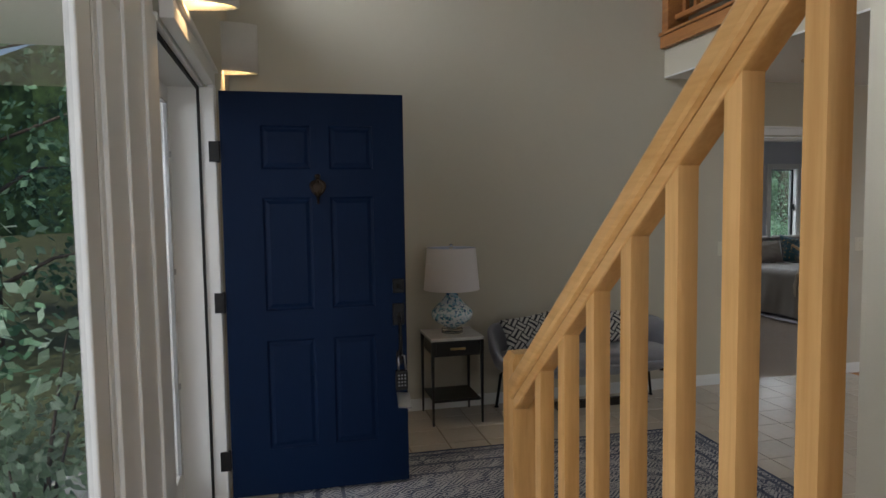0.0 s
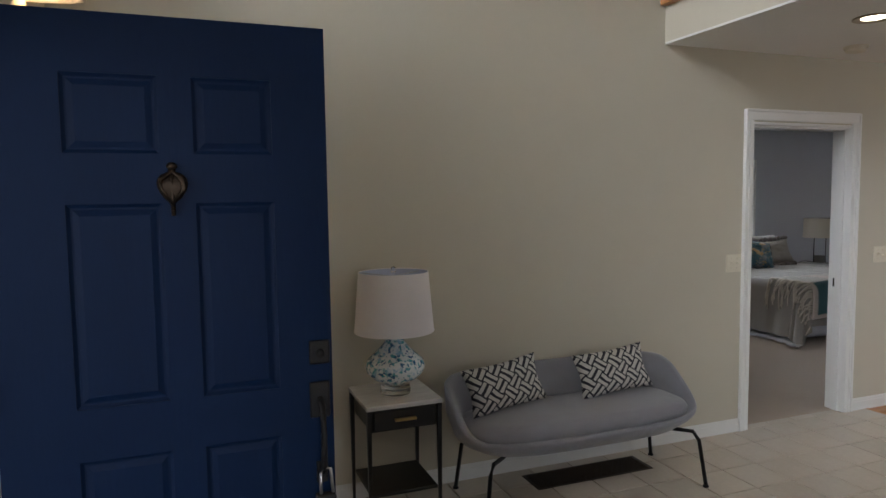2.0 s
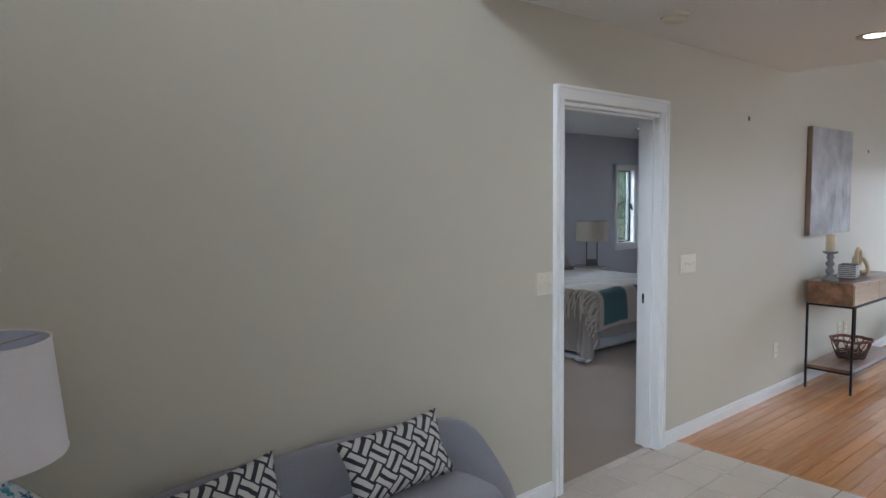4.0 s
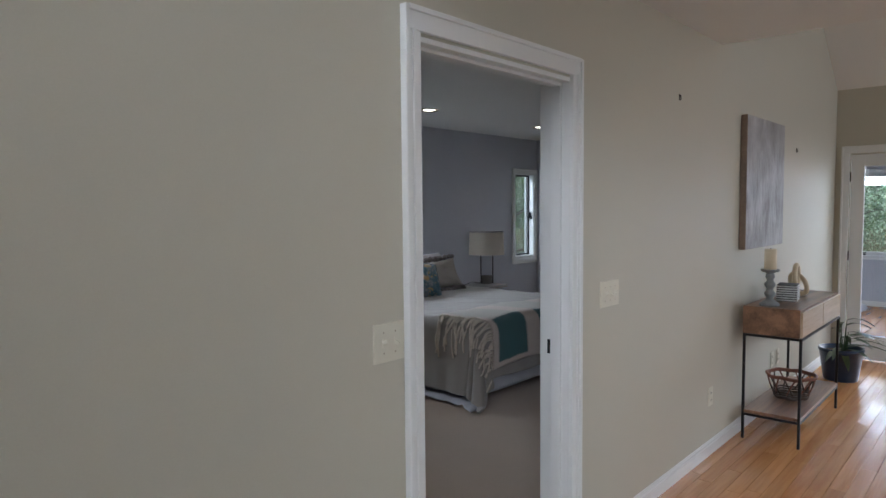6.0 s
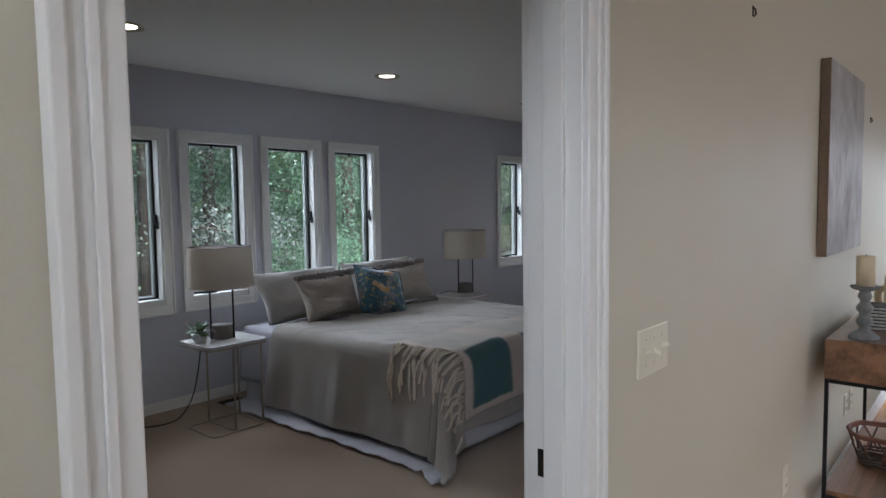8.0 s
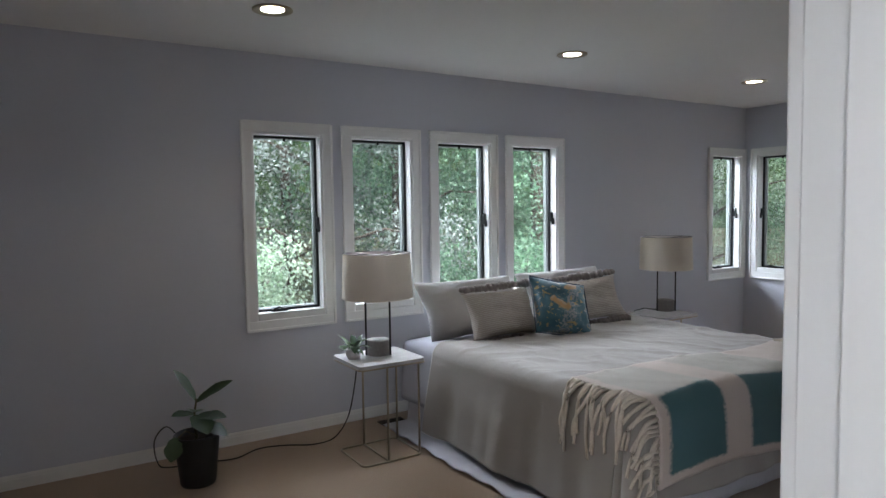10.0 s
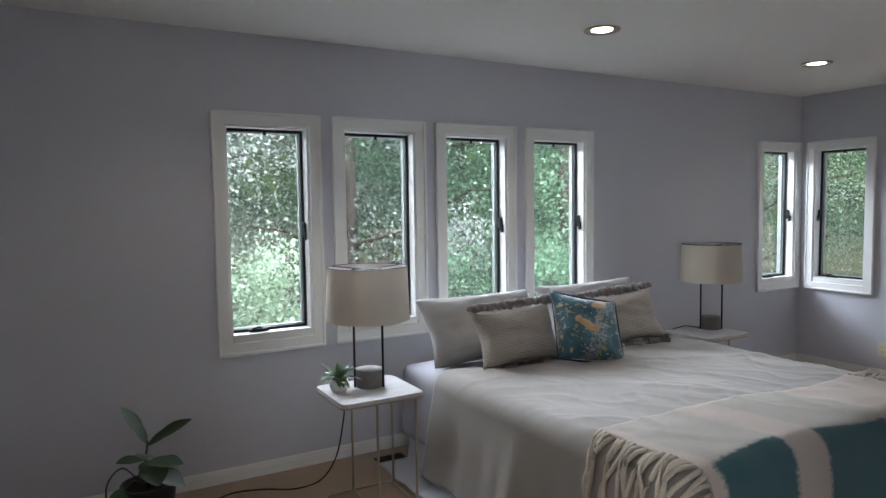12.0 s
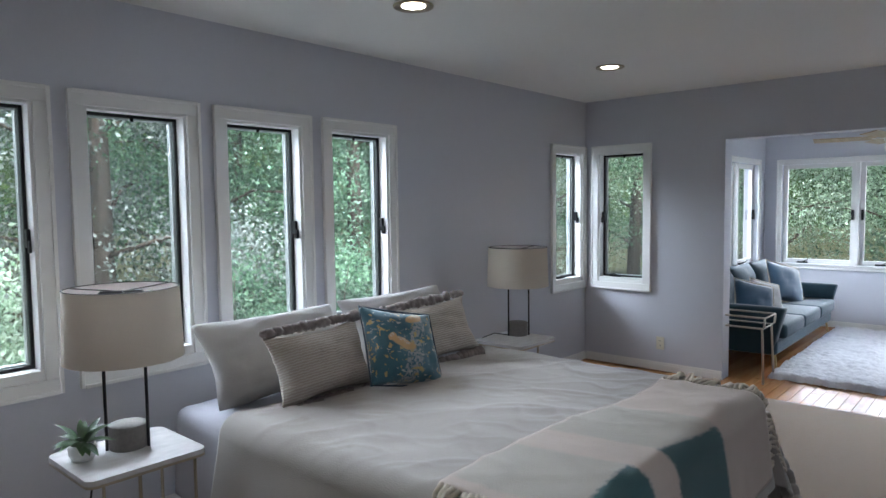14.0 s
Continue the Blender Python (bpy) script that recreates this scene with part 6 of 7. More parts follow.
TEAL = surface("teal_velvet", (0.008, 0.038, 0.058), 0.75, vary=0.15, scale=5, grain=160, bump=0.2, sheen=0.25)
sofa = thing("sofa", "teal velvet sofa with slim brass legs", "sofa", pose(10.62, 7.32, 0))
SL = 2.18
boxed("seat_frame", (0.02, SL - 0.02, 0.06, 0.86, 0.17, 0.30), TEAL, sofa, 0.03, "", None, 3)
for x0, x1 in ((0.0, 0.11), (SL - 0.11, SL)):
    bm = bmesh.new()
    vs = box(bm, x0, x1, 0.0, 0.88, 0.17, 0.585)
    for v in vs:
        if v.co.z < 0.3 and v.co.y < 0.1:
            v.co.y += 0.10
    soften(bm, 0.025, 3)
    part("arm", bm, TEAL, sofa, "", True)
boxed("back", (0.10, SL - 0.10, 0.70, 0.90, 0.20, 0.72), TEAL, sofa, 0.05, "", None, 3)
cw = (SL - 0.23) / 3
for k in range(3):
    x0 = 0.115 + k * cw
    bm = bmesh.new()
    box(bm, x0 + 0.004, x0 + cw - 0.004, 0.01, 0.70, 0.30, 0.43)
    soften(bm, 0.035, 4)
    part("seat_cushion", bm, TEAL, sofa, "", True)
    bm = bmesh.new()
    cushion(bm, cw - 0.01, 0.46, 0.20, pose(x0 + cw / 2, 0.66, 0.62, -14), 0.12, 10)
    part("back_cushion", bm, TEAL, sofa, "", True)
for x, y in ((0.10, 0.10), (SL - 0.10, 0.10), (0.10, 0.80), (SL - 0.10, 0.80)):
    bm = bmesh.new()
    tube(bm, [(x, y, 0.18), (x + (0.03 if x > 1 else -0.03), y - (0.03 if y < 0.4 else -0.03), 0)], 0.012, 8, False, 0.007)
    part("leg", bm, BRASS, sofa, "", True)
BLUE_VELVET = surface("blue_velvet", (0.02, 0.075, 0.14), 0.7, vary=0.15, scale=6, sheen=0.8)
for label, x, y, z, w, rz, mt in (("blue velvet cushion with cream piping", 10.96, 7.66, 0.575, 0.42, -40, BLUE_VELVET), ("pale grey cushion on the sofa", 11.42, 7.68, 0.555, 0.38, -30, PILLOW), ("large blue velvet cushion with cream piping", 12.25, 7.72, 0.615, 0.50, -28, BLUE_VELVET)):
    c = thing("sofa_cushion", label, "cushion", pose(x, y, z, -24, 14, rz), "cushions on the sofa")
    bm = bmesh.new()
    cushion(bm, w, w * 0.92, 0.14, None, 0.2, 10)
    part("cover", bm, mt, c, "", True)
    bm = bmesh.new()
    e, g = w * 0.485, w * 0.445
    tube(bm, [(-e, 0, -g), (0, 0, -g * 0.97), (e, 0, -g), (e * 0.97, 0, 0), (e, 0, g), (0, 0, g * 0.97), (-e, 0, g), (-e * 0.97, 0, 0)], 0.007, 6, True)
    part("piping", bm, FRINGE, c, "", True)
nt = thing("tray_table", "pale metal side table with a raised rim", "side table", pose(10.42, 7.62, 0))
PALE_METAL = surface("pale_gold_metal", (0.55, 0.52, 0.46), 0.35, 0.7, vary=0.05)
for z, inset in ((0.545, 0.0), (0.455, 0.02)):
    bm = bmesh.new()
    w, d = 0.15 - inset * 0.5, 0.24 - inset
    tube(bm, [(-w, -d, z), (w, -d, z), (w, d, z), (-w, d, z)], 0.008, 8, True)
    part("rim", bm, PALE_METAL, nt, "", True)
for sx in (-1, 1):
    for sy in (-1, 1):
        bm = bmesh.new()
        tube(bm, [(sx * 0.15, sy * 0.24, 0.545), (sx * 0.148, sy * 0.235, 0.47), (sx * 0.13, sy * 0.215, 0.455), (sx * 0.15, sy * 0.235, 0.0)], 0.009, 8)
        part("leg", bm, PALE_METAL, nt, "", True)
boxed("glass_top", (-0.142, 0.142, -0.225, 0.225, 0.448, 0.456), clear("table_glass", (0.9, 0.95, 0.97)), nt, 0.002, "clear glass top")

# shaggy rug
SHAG = surface("white_shag", (0.66, 0.66, 0.70), 1.0, vary=0.12, scale=9, grain=60, bump=1.0, sheen=0.4)
rg = np.random.RandomState(4)
bm = bmesh.new()
nx, ny = 90, 70
g = [[None] * (ny + 1) for _ in range(nx + 1)]
for i in range(nx + 1):
    for j in range(ny + 1):
        e = min(i, nx - i, j, ny - j)
        wob = 0.03 * rg.uniform(-1, 1) if e == 0 else 0.012 * rg.uniform(-1, 1)
        z = 0.004 if e == 0 else 0.035 + 0.028 * rg.uniform(0, 1)
        g[i][j] = bm.verts.new((10.50 + 2.7 * i / nx + wob, 5.3 + 2.12 * j / ny + wob, z))
for i in range(nx):
    for j in range(ny):
        bm.faces.new((g[i][j], g[i + 1][j], g[i + 1][j + 1], g[i][j + 1]))
tagged(part("shag_rug", bm, SHAG, None, "", True), "thick white shaggy rug on the wooden floor", "rug")

# ceiling fan
fan = thing("ceiling_fan", "pale ceiling fan with a frosted lamp bowl", "ceiling fan", pose(12.0, 6.74, 2.36))
bm = bmesh.new()
lathe(bm, [(0, 0), (0.07, 0), (0.06, -0.05), (0.015, -0.06), (0.015, -0.24), (0.09, -0.25), (0.11, -0.29), (0.09, -0.33), (0, -0.34)], 28)
part("motor", bm, WHITE_METAL, fan, "", True)
for k in range(5):
    bm = bmesh.new()
    vs = box(bm, 0.16, 0.68, -0.06, 0.06, -0.004, 0.004)
    for v in vs:
        if v.co.x > 0.5:
            v.co.y *= 1.15
    soften(bm, 0.003)
    bmesh.ops.transform(bm, matrix=pose(0, 0, -0.285, 0, 0, 72 * k + 25) @ pose(0, 0, 0, 11), verts=bm.verts)
    bl = part("blade", bm, MANGO, fan)
    bm = bmesh.new()
    box(bm, 0.07, 0.20, -0.012, 0.012, -0.010, -0.005)
    bmesh.ops.transform(bm, matrix=pose(0, 0, -0.285, 0, 0, 72 * k + 25), verts=bm.verts)
    part("bracket", bm, WHITE_METAL, bl)
for k in range(3):
    a = k * 2.094
    bm = bmesh.new()
    lathe(bm, [(0.022, 0.0), (0.045, -0.03), (0.058, -0.085), (0.056, -0.085), (0.040, -0.03), (0.018, 0.0)], 18)
    bmesh.ops.transform(bm, matrix=pose(0.07 * math.cos(a), 0.07 * math.sin(a), -0.335) @ pose(0, 0, 0, -25 * math.sin(a), 25 * math.cos(a), 0), verts=bm.verts)
    part("lamp_bowl", bm, SHADE, fan, "frosted glass bowl", True)

# ---- living room end ----
fd = thing("glazed_door", "white glazed door with brass hinges", "door")
casing("x", 9.42, 3.03, 4.995, 0, 2.035, 0.066, fd, sign=-1)
for y0, y1 in ((4.02, 4.92), (3.11, 4.01)):
    for p, q in ((y0, y0 + 0.11), (y1 - 0.11, y1)):
        board("stile", (9.43, 9.472, p, q, 0.012, 1.955), fd, TRIM, 0.004)
    board("rail", (9.43, 9.472, y0 + 0.11, y1 - 0.11, 1.845, 1.955), fd, TRIM, 0.004)
    board("rail", (9.43, 9.472, y0 + 0.11, y1 - 0.11, 0.012, 0.24), fd, TRIM, 0.004)
    pane = boxed("pane", (9.449, 9.454, y0 + 0.11, y1 - 0.11, 0.24, 1.845), GLASS, fd)
    pane.visible_shadow = False
for z in (0.25, 1.0, 1.75):
    bm = bmesh.new()
    tube(bm, [(9.422, 4.925, z - 0.045), (9.422, 4.925, z + 0.045)], 0.007, 8)
    part("hinge", bm, BRONZE, fd)
deck = thing("deck", "grey timber deck outside the glazed door", "deck")
DECK = wood("grey_deck_board", (0.36, 0.34, 0.33), (0.24, 0.22, 0.21), 0, 0.8, 6.0, 0.15, 0.0)
for k in range(16):
    boxed("board", (9.62, 13.2, 2.2 + k * 0.14, 2.332 + k * 0.14, -0.06, -0.03), DECK, deck, 0.003)
scr = thing("porch_screen", "white framed porch posts outside the glazed door", "porch screen")
for y in (4.35, 3.5, 2.6):
    boxed("post", (11.2, 11.29, y - 0.045, y + 0.045, -0.03, 2.5), TRIM, scr, 0.004)
boxed("rail", (11.21, 11.28, 2.6, 4.30, 0.75, 0.83), TRIM, scr, 0.004)
boxed("rail", (11.21, 11.28, 2.6, 4.30, 2.35, 2.5), TRIM, scr, 0.004)
for k in range(12):
    boxed("picket", (11.235, 11.255, 2.66 + k * 0.135, 2.69 + k * 0.135, 0.0, 0.75), TRIM, scr)

pl = thing("potted_plant", "strappy dark-leaved plant in a navy pot", "plant", pose(8.52, 4.80, 0))
bm = bmesh.new()
lathe(bm, [(0, 0), (0.125, 0), (0.130, 0.012), (0.165, 0.245), (0.172, 0.250), (0.172, 0.275), (0.158, 0.275), (0.150, 0.235), (0, 0.235)], 32)
part("pot", bm, surface("navy_glazed_pot", (0.012, 0.03, 0.065), 0.3, vary=0.2, coat=0.3), pl, "", True)
bm = bmesh.new()
lathe(bm, [(0.152, 0.238), (0, 0.246)], 20)
part("soil", bm, SOIL, pl)
random.seed(9)
for k in range(20):
    a = k * 2.4 + random.uniform(-0.3, 0.3)
    if math.sin(a) > 0.5:
        a = -a
    hgt = random.uniform(0.24, 0.52)
    bm = bmesh.new()
    tube(bm, [(0.02 * math.cos(a), 0.02 * math.sin(a), 0.24), (0.05 * math.cos(a), 0.05 * math.sin(a), hgt)], 0.005, 6, False, 0.003)
    part("stem", bm, LEAF_DARK, pl)
    bm = bmesh.new()
    leaf(bm, (0.05 * math.cos(a), 0.05 * math.sin(a), hgt), (math.cos(a), math.sin(a), random.uniform(0.1, 0.7)), (0, 0, 1), random.uniform(0.20, 0.30), 0.026, 0.55, 0.2, 0, 8)
    part("leaf", bm, LEAF_DARK, pl, "", True)

# ---- outside the front ----
wing = thing("porch_wing_wall", "white boarded porch wall outside the front door", "wall", kind="structure")
boxed("core", (-1.0, -0.56, 4.34, 4.46, -0.35, 2.42), SIDING, wing)
for k in range(3):
    x0 = -1.00 + k * 0.15
    boxed("panel", (x0 + 0.002, x0 + 0.146, 4.322, 4.340, -0.04, 2.42), SIDING, wing, 0.003)
boxed("corner_board", (-1.025, -1.0, 4.31, 4.47, -0.35, 2.42), SIDING, wing, 0.003)
boxed("base_board", (-1.0, -0.56, 4.300, 4.321, -0.04, 0.10), SIDING, wing, 0.004)


# ---- trees ----
def foliage(name, colors, trans=0.35):
    """Leaf surface that lets some light through; tint varies leaf by leaf."""
    m, t, n, l, b = nodes(name)
    geo = n.new("ShaderNodeNewGeometry")
    ramp = n.new("ShaderNodeValToRGB")
    ramp.color_ramp.elements[0].color, ramp.color_ramp.elements[1].color = (*colors[0], 1), (*colors[1], 1)
    l.new(geo.outputs["Random Per Island"], ramp.inputs[0])
    co, big, rng, hsv = n.new("ShaderNodeTexCoord"), n.new("ShaderNodeTexNoise"), n.new("ShaderNodeMapRange"), n.new("ShaderNodeHueSaturation")
    big.inputs["Scale"].default_value, big.inputs["Detail"].default_value = 1.7, 3
    l.new(co.outputs["Object"], big.inputs["Vector"])
    rng.inputs[1].default_value, rng.inputs[2].default_value, rng.inputs[3].default_value, rng.inputs[4].default_value = 0.38, 0.66, 0.6, 1.3
    l.new(big.outputs["Fac"], rng.inputs[0])
    l.new(rng.outputs[0], hsv.inputs["Value"])
    l.new(ramp.outputs[0], hsv.inputs["Color"])
    ramp = hsv
    l.new(ramp.outputs[0], b.inputs["Base Color"])
    b.inputs["Roughness"].default_value = 0.42
    tr, mx, out = n.new("ShaderNodeBsdfTranslucent"), n.new("ShaderNodeMixShader"), n["Material Output"]
    l.new(ramp.outputs[0], tr.inputs[0])
    mx.inputs[0].default_value = trans
    l.new(b.outputs[0], mx.inputs[1])
    l.new(tr.outputs[0], mx.inputs[2])
    l.new(mx.outputs[0], out.inputs[0])
    return m


# the last leaf is paled: sunlight on the leaves is put into its colour
FOLIAGE = [foliage("leaf_green", ((0.06, 0.15, 0.08), (0.28, 0.47, 0.28))), foliage("leaf_blue_green", ((0.15, 0.19, 0.16), (0.48, 0.54, 0.49))), foliage("leaf_sunlit_pale", ((0.29, 0.43, 0.27), (0.60, 0.74, 0.57)))]
BARK = surface("grey_brown_bark", (0.11, 0.085, 0.065), 0.95, vary=0.35, scale=6, grain=30, bump=0.9, stretch=(1, 1, 0.2))


def leaves_mesh(name, centres, spreads, count, size, rng, material, flat=0.6):
    """Many small pointed leaves scattered in clumps."""
    pick = rng.randint(0, len(centres), count)
    c = np.array(centres)[pick]
    s = np.array(spreads)[pick][:, None]
    off = rng.normal(0, 0.5, (count, 3))
    off[:, 2] *= flat
    p = c + off * s
    a = rng.normal(0, 1, (count, 3))
    a[:, 2] -= 0.3
    a /= np.linalg.norm(a, axis=1)[:, None]
    b = np.cross(a, rng.normal(0, 1, (count, 3)))
    b /= np.linalg.norm(b, axis=1)[:, None]
    ln_ = (size * rng.uniform(0.6, 1.3, count))[:, None]
    v = np.stack([p, p + a * ln_ * 0.45 + b * ln_ * 0.28, p + a * ln_, p + a * ln_ * 0.45 - b * ln_ * 0.28], 1).reshape(-1, 3)
    f = np.arange(count * 4).reshape(-1, 4)
    me = bpy.data.meshes.new(name)
    me.from_pydata(v.tolist(), [], f.tolist())
    me.materials.append(material)
    return me


def tree(x, y, h, spread, seed, kind, count=4200, size=0.13, low=0.12, trunk=0.14, z0=-0.35, label="leafy broad-leaved tree behind the house"):
    rng = np.random.RandomState(seed)
    tr = thing("tree", label, "tree", pose(x, y, z0), "trees round the house")
    bm = bmesh.new()
    lean = rng.uniform(-0.04, 0.04, 2) * h
    tube(bm, [(0, 0, 0), (lean[0] * 0.3, lean[1] * 0.3, h * 0.35), (lean[0] * 0.7, lean[1] * 0.7, h * 0.7), (lean[0], lean[1], h)], trunk, 9, False, 0.02)
    part("trunk", bm, BARK, tr, "", True)
    centres, spreads = [], []
    bm = bmesh.new()
    for k in range(16):
        f = low + (0.97 - low) * (k + rng.uniform(0, 0.8)) / 16
        a = k * 2.4 + rng.uniform(-0.5, 0.5)
        r = spread * (1 - 0.55 * f) * rng.uniform(0.6, 1.1)
        base = Vector((lean[0] * f, lean[1] * f, h * f))
        tip = base + Vector((r * math.cos(a), r * math.sin(a), r * rng.uniform(0.05, 0.4)))
        mid = base.lerp(tip, 0.5) + Vector((0, 0, 0.1 * r))
        tube(bm, [base, mid, tip], trunk * 0.28 * (1.1 - f), 5, False, 0.006)
        for q in (0.45, 0.75, 1.0):
            centres.append(tuple(base.lerp(tip, q) + Vector(rng.normal(0, 0.12, 3))))
            spreads.append(r * 0.45 * rng.uniform(0.7, 1.2))
    part("limbs", bm, BARK, tr, "", True)
    crown = new("crown", leaves_mesh("crown", centres, spreads, count, size, rng, FOLIAGE[kind]))
    crown.parent = tr


def shrub(x, y, h, r, seed, kind, count=2600, size=0.09, label="sunlit leafy shrub outside the window", z0=-0.35):
    rng = np.random.RandomState(seed)
    s = thing("shrub", label, "shrub", pose(x, y, z0), "shrubs round the house")
    bm = bmesh.new()
    centres, spreads = [], []
    for k in range(14):
        a, rr = k * 2.4, r * rng.uniform(0.2, 0.95)
        tip = (rr * math.cos(a), rr * math.sin(a), h * rng.uniform(0.35, 0.95))
        tube(bm, [(0.05 * math.cos(a), 0.05 * math.sin(a), 0), (tip[0] * 0.5, tip[1] * 0.5, tip[2] * 0.6), tip], 0.014, 5, False, 0.004)
        for q in (0.6, 0.85, 1.0):
            centres.append((tip[0] * q, tip[1] * q, tip[2] * q))
            spreads.append(r * 0.45)
    part("stems", bm, BARK, s, "", True)
    crown = new("leaves", leaves_mesh("leaves", centres, spreads, count, size, rng, FOLIAGE[kind], 0.8))
    crown.parent = s


n_ = 0
for x, y, h, sp2, kind in ((3.4, 14.2, 7.5, 2.6, 1), (5.6, 15.2, 8.5, 2.8, 1), (7.6, 13.6, 7.0, 2.4, 1), (9.3, 14.8, 8.0, 2.7, 0), (11.2, 13.4, 7.5, 2.4, 0), (13.0, 14.8, 8.0, 2.8, 0), (15.4, 13.2, 7.5, 2.6, 2), (1.2, 15.5, 8.5, 2.8, 1),
                           (18.8, 9.6, 7.5, 2.6, 2), (19.6, 7.0, 8.0, 2.8, 2), (18.6, 4.4, 7.0, 2.5, 2), (20.0, 1.6, 8.0, 2.8, 0), (17.2, 11.8, 7.0, 2.5, 0), (16.4, -0.8, 7.0, 2.5, 2),
                           (8.6, 18.4, 9.5, 3.2, 0), (12.4, 18.6, 9.5, 3.2, 0), (16.2, 17.4, 9.5, 3.2, 0), (4.6, 19.0, 9.5, 3.2, 1), (24.0, 8.0, 9.5, 3.4, 2), (24.0, 3.0, 9.5, 3.4, 0)):
    n_ += 1
    tree(x, y, h, sp2, 100 + n_, kind, 36000 if y < 16 and x < 22 else 12000, 0.055 if y < 16 and x < 22 else 0.13, 0.06)
for x, y, h, sp2 in ((-4.6, 6.2, 6.5, 2.3), (-6.2, 9.0, 7.5, 2.6), (-3.6, 9.6, 7.0, 2.4), (-7.6, 5.0, 7.5, 2.6), (-1.4, 11.0, 7.0, 2.4)):
    n_ += 1
    tree(x, y, h, sp2, 200 + n_, 0, 4200, 0.14, 0.08, label="leafy tree in front of the house")
shrub(5.75, 12.0, 1.35, 0.95, 31, 2, 12000, 0.055)
shrub(4.7, 12.5, 1.15, 0.95, 32, 2, 12000, 0.055)
shrub(8.2, 11.9, 1.25, 0.8, 33, 0, 9000, 0.055)
shrub(9.3, 11.6, 1.45, 0.8, 34, 0, 9000, 0.055)
shrub(-1.55, 3.55, 1.75, 0.50, 35, 2, 1500, 0.075, "glossy shrub growing beside the porch")
shrub(-0.84, 4.10, 1.15, 0.17, 38, 0, 220, 0.06, "small potted shrub beside the porch wall", -0.04)
shrub(-1.12, 3.55, 1.50, 0.30, 36, 2, 700, 0.075, "small shrub growing beside the porch")
shrub(-2.6, 4.6, 2.1, 0.9, 37, 0, 3000, 0.09, "dark shrub growing in front of the house")


# far woods closing the view
def woods(name):
    m, t, n, l, b = nodes(name)
    co = n.new("ShaderNodeTexCoord")
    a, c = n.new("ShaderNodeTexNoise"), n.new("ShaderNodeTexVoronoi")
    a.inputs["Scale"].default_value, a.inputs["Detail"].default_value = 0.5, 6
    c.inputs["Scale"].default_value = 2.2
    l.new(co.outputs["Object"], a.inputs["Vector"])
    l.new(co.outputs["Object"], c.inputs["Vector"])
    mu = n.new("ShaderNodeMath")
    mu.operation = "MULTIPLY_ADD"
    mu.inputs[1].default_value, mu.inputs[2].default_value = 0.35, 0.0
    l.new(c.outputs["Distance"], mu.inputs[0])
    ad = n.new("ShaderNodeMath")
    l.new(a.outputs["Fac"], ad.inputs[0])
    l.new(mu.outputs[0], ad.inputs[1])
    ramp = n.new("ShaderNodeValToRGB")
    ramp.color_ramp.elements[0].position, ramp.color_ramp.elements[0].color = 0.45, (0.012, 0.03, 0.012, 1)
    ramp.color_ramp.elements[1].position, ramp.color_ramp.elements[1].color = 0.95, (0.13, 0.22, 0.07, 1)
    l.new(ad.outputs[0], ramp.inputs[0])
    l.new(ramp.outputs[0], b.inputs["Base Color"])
    b.inputs["Roughness"].default_value = 1.0
    return m


bm = bmesh.new()
N = 96
rng = np.random.RandomState(8)
lo, hi = [], []
for k in range(N):
    a = 2 * math.pi * k / N
    r = 52 + rng.uniform(-2, 2)
    lo.append(bm.verts.new((6 + r * math.cos(a), 6 + r * math.sin(a), -0.4)))
    hi.append(bm.verts.new((6 + r * math.cos(a), 6 + r * math.sin(a), 13 + rng.uniform(-2.5, 2.5))))
for k in range(N):
    j = (k + 1) % N
    bm.faces.new((lo[k], hi[k], hi[j], lo[j]))
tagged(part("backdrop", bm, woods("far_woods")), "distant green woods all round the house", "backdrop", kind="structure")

# ---- floor pieces ----
floor_entry, floor_living, floor_sun = bpy.data.objects["floor_entry"], bpy.data.objects["floor_living"], bpy.data.objects["floor_sunroom"]
PITCH, JOINT = 0.2485, 0.006


def piece_mesh(name, w, d, h, material, bevel=0.002):
    bm = bmesh.new()
    box(bm, -w / 2, w / 2, -d / 2, d / 2, 0, h)
    top = [v for v in bm.verts if v.co.z > h / 2]
    for v in top:
        v.co.x -= math.copysign(bevel, v.co.x)
        v.co.y -= math.copysign(bevel, v.co.y)
    return mesh_from(name, bm, material)


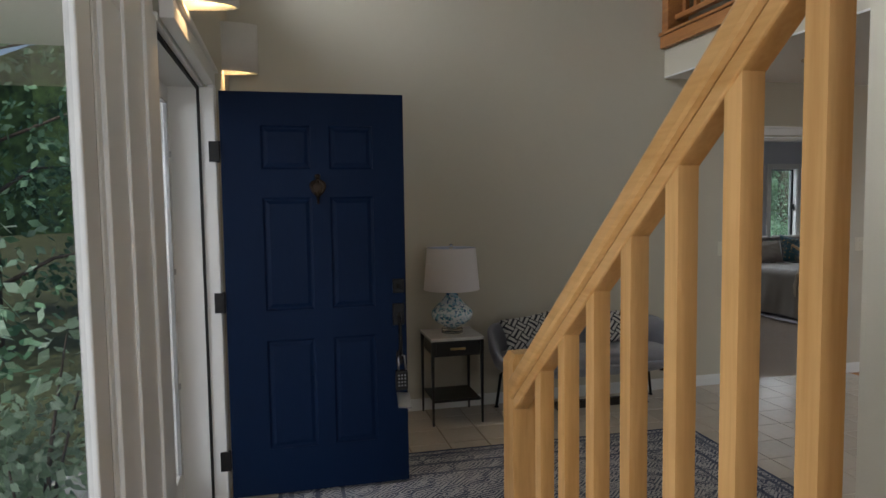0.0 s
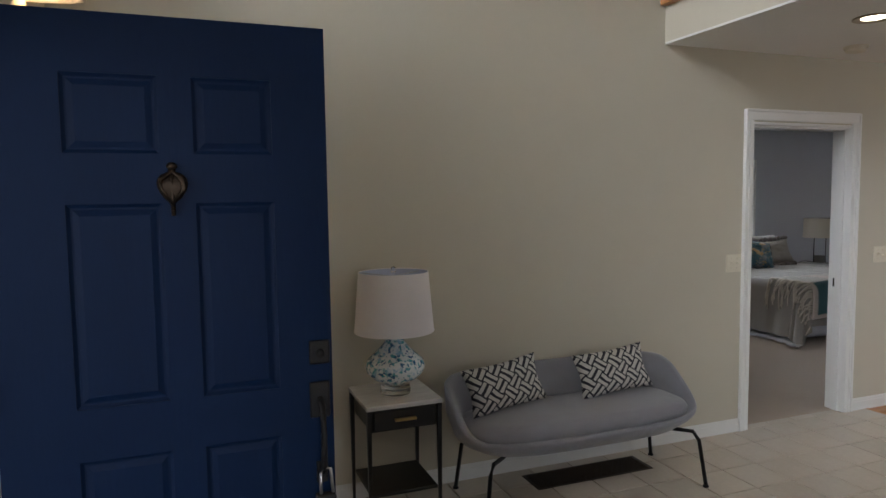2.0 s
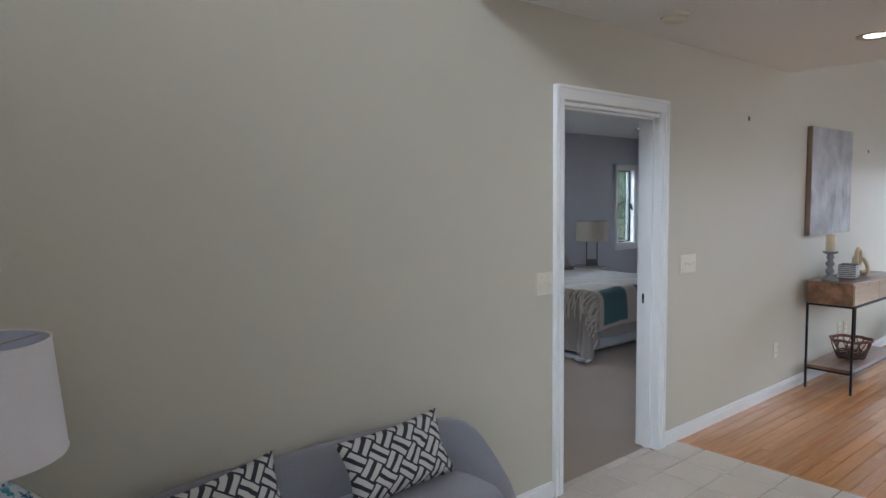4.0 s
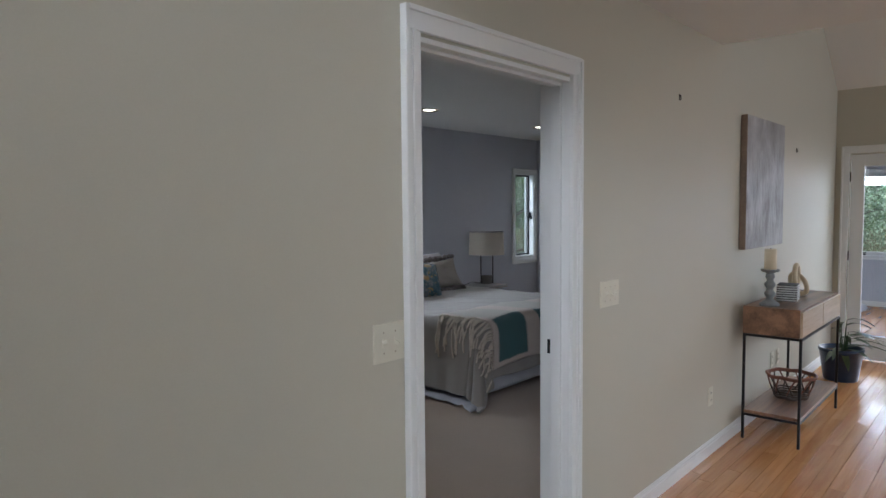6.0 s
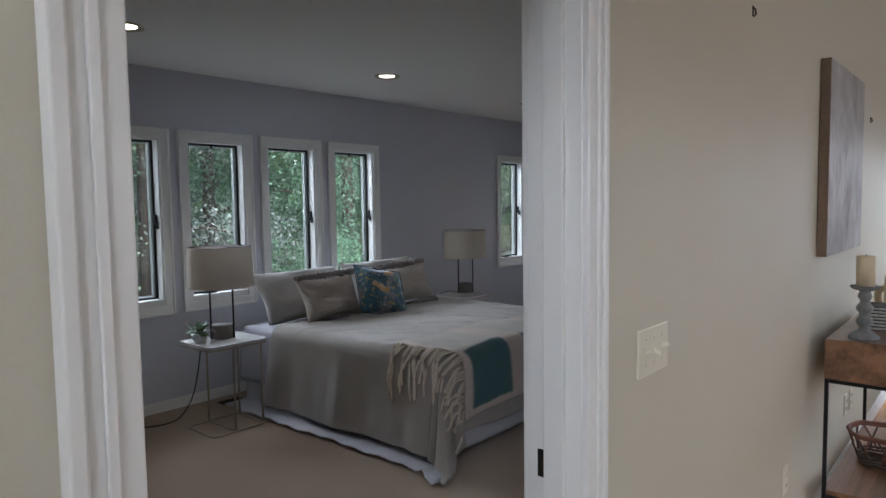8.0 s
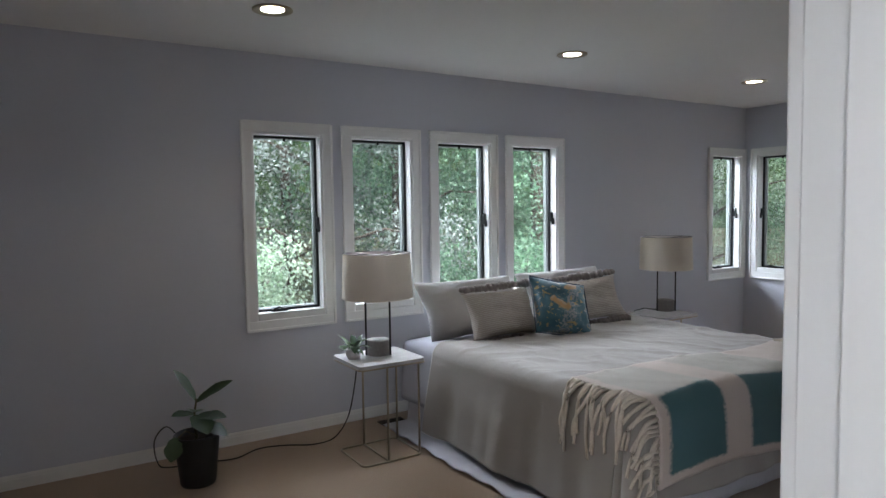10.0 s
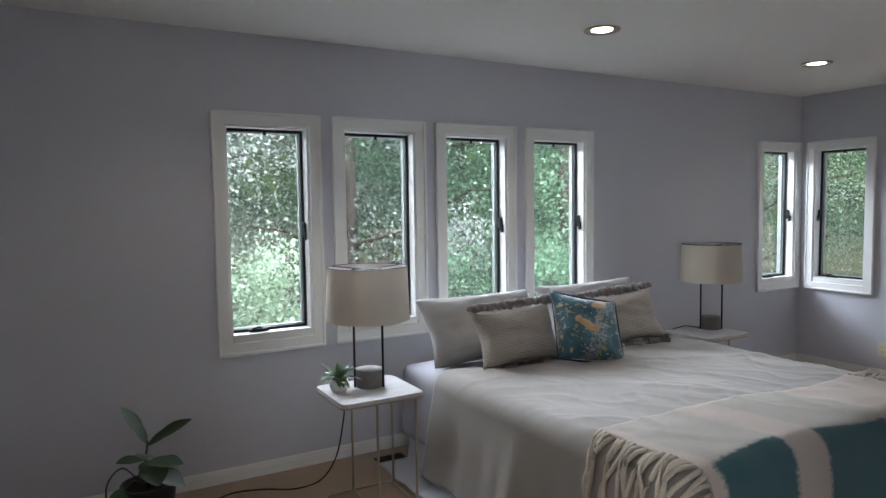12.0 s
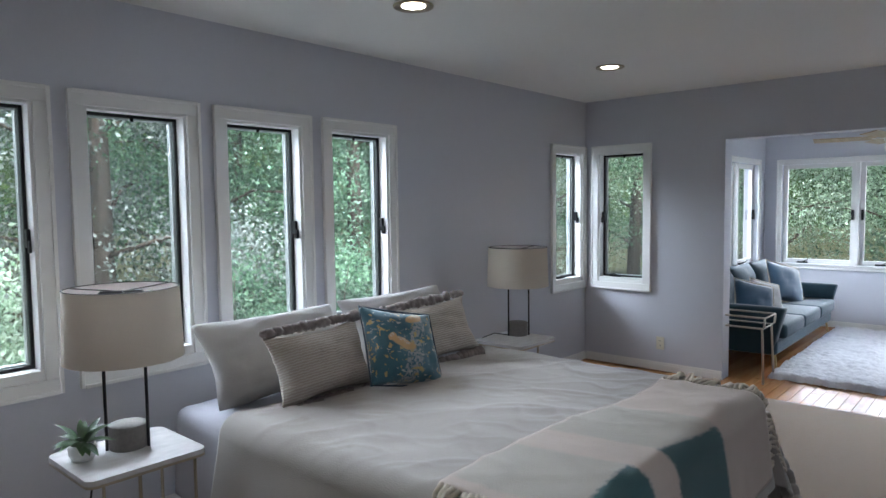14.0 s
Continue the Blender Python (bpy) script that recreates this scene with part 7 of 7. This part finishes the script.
TX, TY = 4.685, 4.85
tile_mesh = piece_mesh("tile", PITCH - JOINT, PITCH - JOINT, 0.006, TILE)
rest = bmesh.new()
for i in range(-21, 0):
    for j in range(-30, 1):
        x, y = TX + (i + 0.5) * PITCH, TY + (j + 0.5) * PITCH
        w = PITCH - JOINT
        y1 = min(y + w / 2, HALL_Y)
        if j == 0:
            o = new("tile", tile_mesh)
            o.scale = (1, (HALL_Y - (TY + JOINT / 2)) / w, 1)
            o.parent, o.location = floor_entry, (x, (HALL_Y + TY + JOINT / 2) / 2, -0.004)
        elif y > 1.9:
            o = new("tile", tile_mesh)
            o.parent, o.location = floor_entry, (x, y, -0.004 + random.uniform(-0.0004, 0.0004))
        else:
            box(rest, x - w / 2, x + w / 2, y - w / 2, y + w / 2, -0.004, 0.002)
r_ = part("tiles_far", rest, TILE, floor_entry)
r_["kind"] = "stuff"
# doorway strip
for i in range(4):
    o = new("tile", tile_mesh)
    o.scale = (0.855, 0.24, 1)
    o.parent, o.location = floor_entry, (3.695 + i * 0.212, HALL_Y + 0.031, -0.004)

random.seed(12)
plank_meshes = [piece_mesh("plank", ln_, 0.080, 0.006, PLANK, 0.001) for ln_ in (0.7, 1.0, 1.35)]
lengths = (0.7, 1.0, 1.35)


def planks(owner, x0, x1, y0, y1, z, pitch=0.0812):
    y = y1 - pitch / 2
    while y > y0:
        x = x0 - random.uniform(0, 0.6)
        while x < x1:
            k = random.randrange(3)
            a, b = max(x, x0), min(x + lengths[k], x1)
            if b - a > 0.06:
                o = new("plank", plank_meshes[k])
                o.scale = ((b - a - 0.0015) / lengths[k], 1, 1)
                o.parent, o.location = owner, ((a + b) / 2, y, z + random.uniform(-0.0003, 0.0003))
            x += lengths[k]
        y -= pitch


planks(floor_living, 4.69, 9.42, 2.4, HALL_Y, -0.006)
planks(floor_sun, 9.9, 13.4, 5.0, 7.6, -0.006)
tagged(boxed("floor_strip", (4.672, 4.690, -2.6, HALL_Y, -0.01, 0.004), PLANK, None, 0.002), "oak strip between tiles and floorboards", "trim", kind="structure")
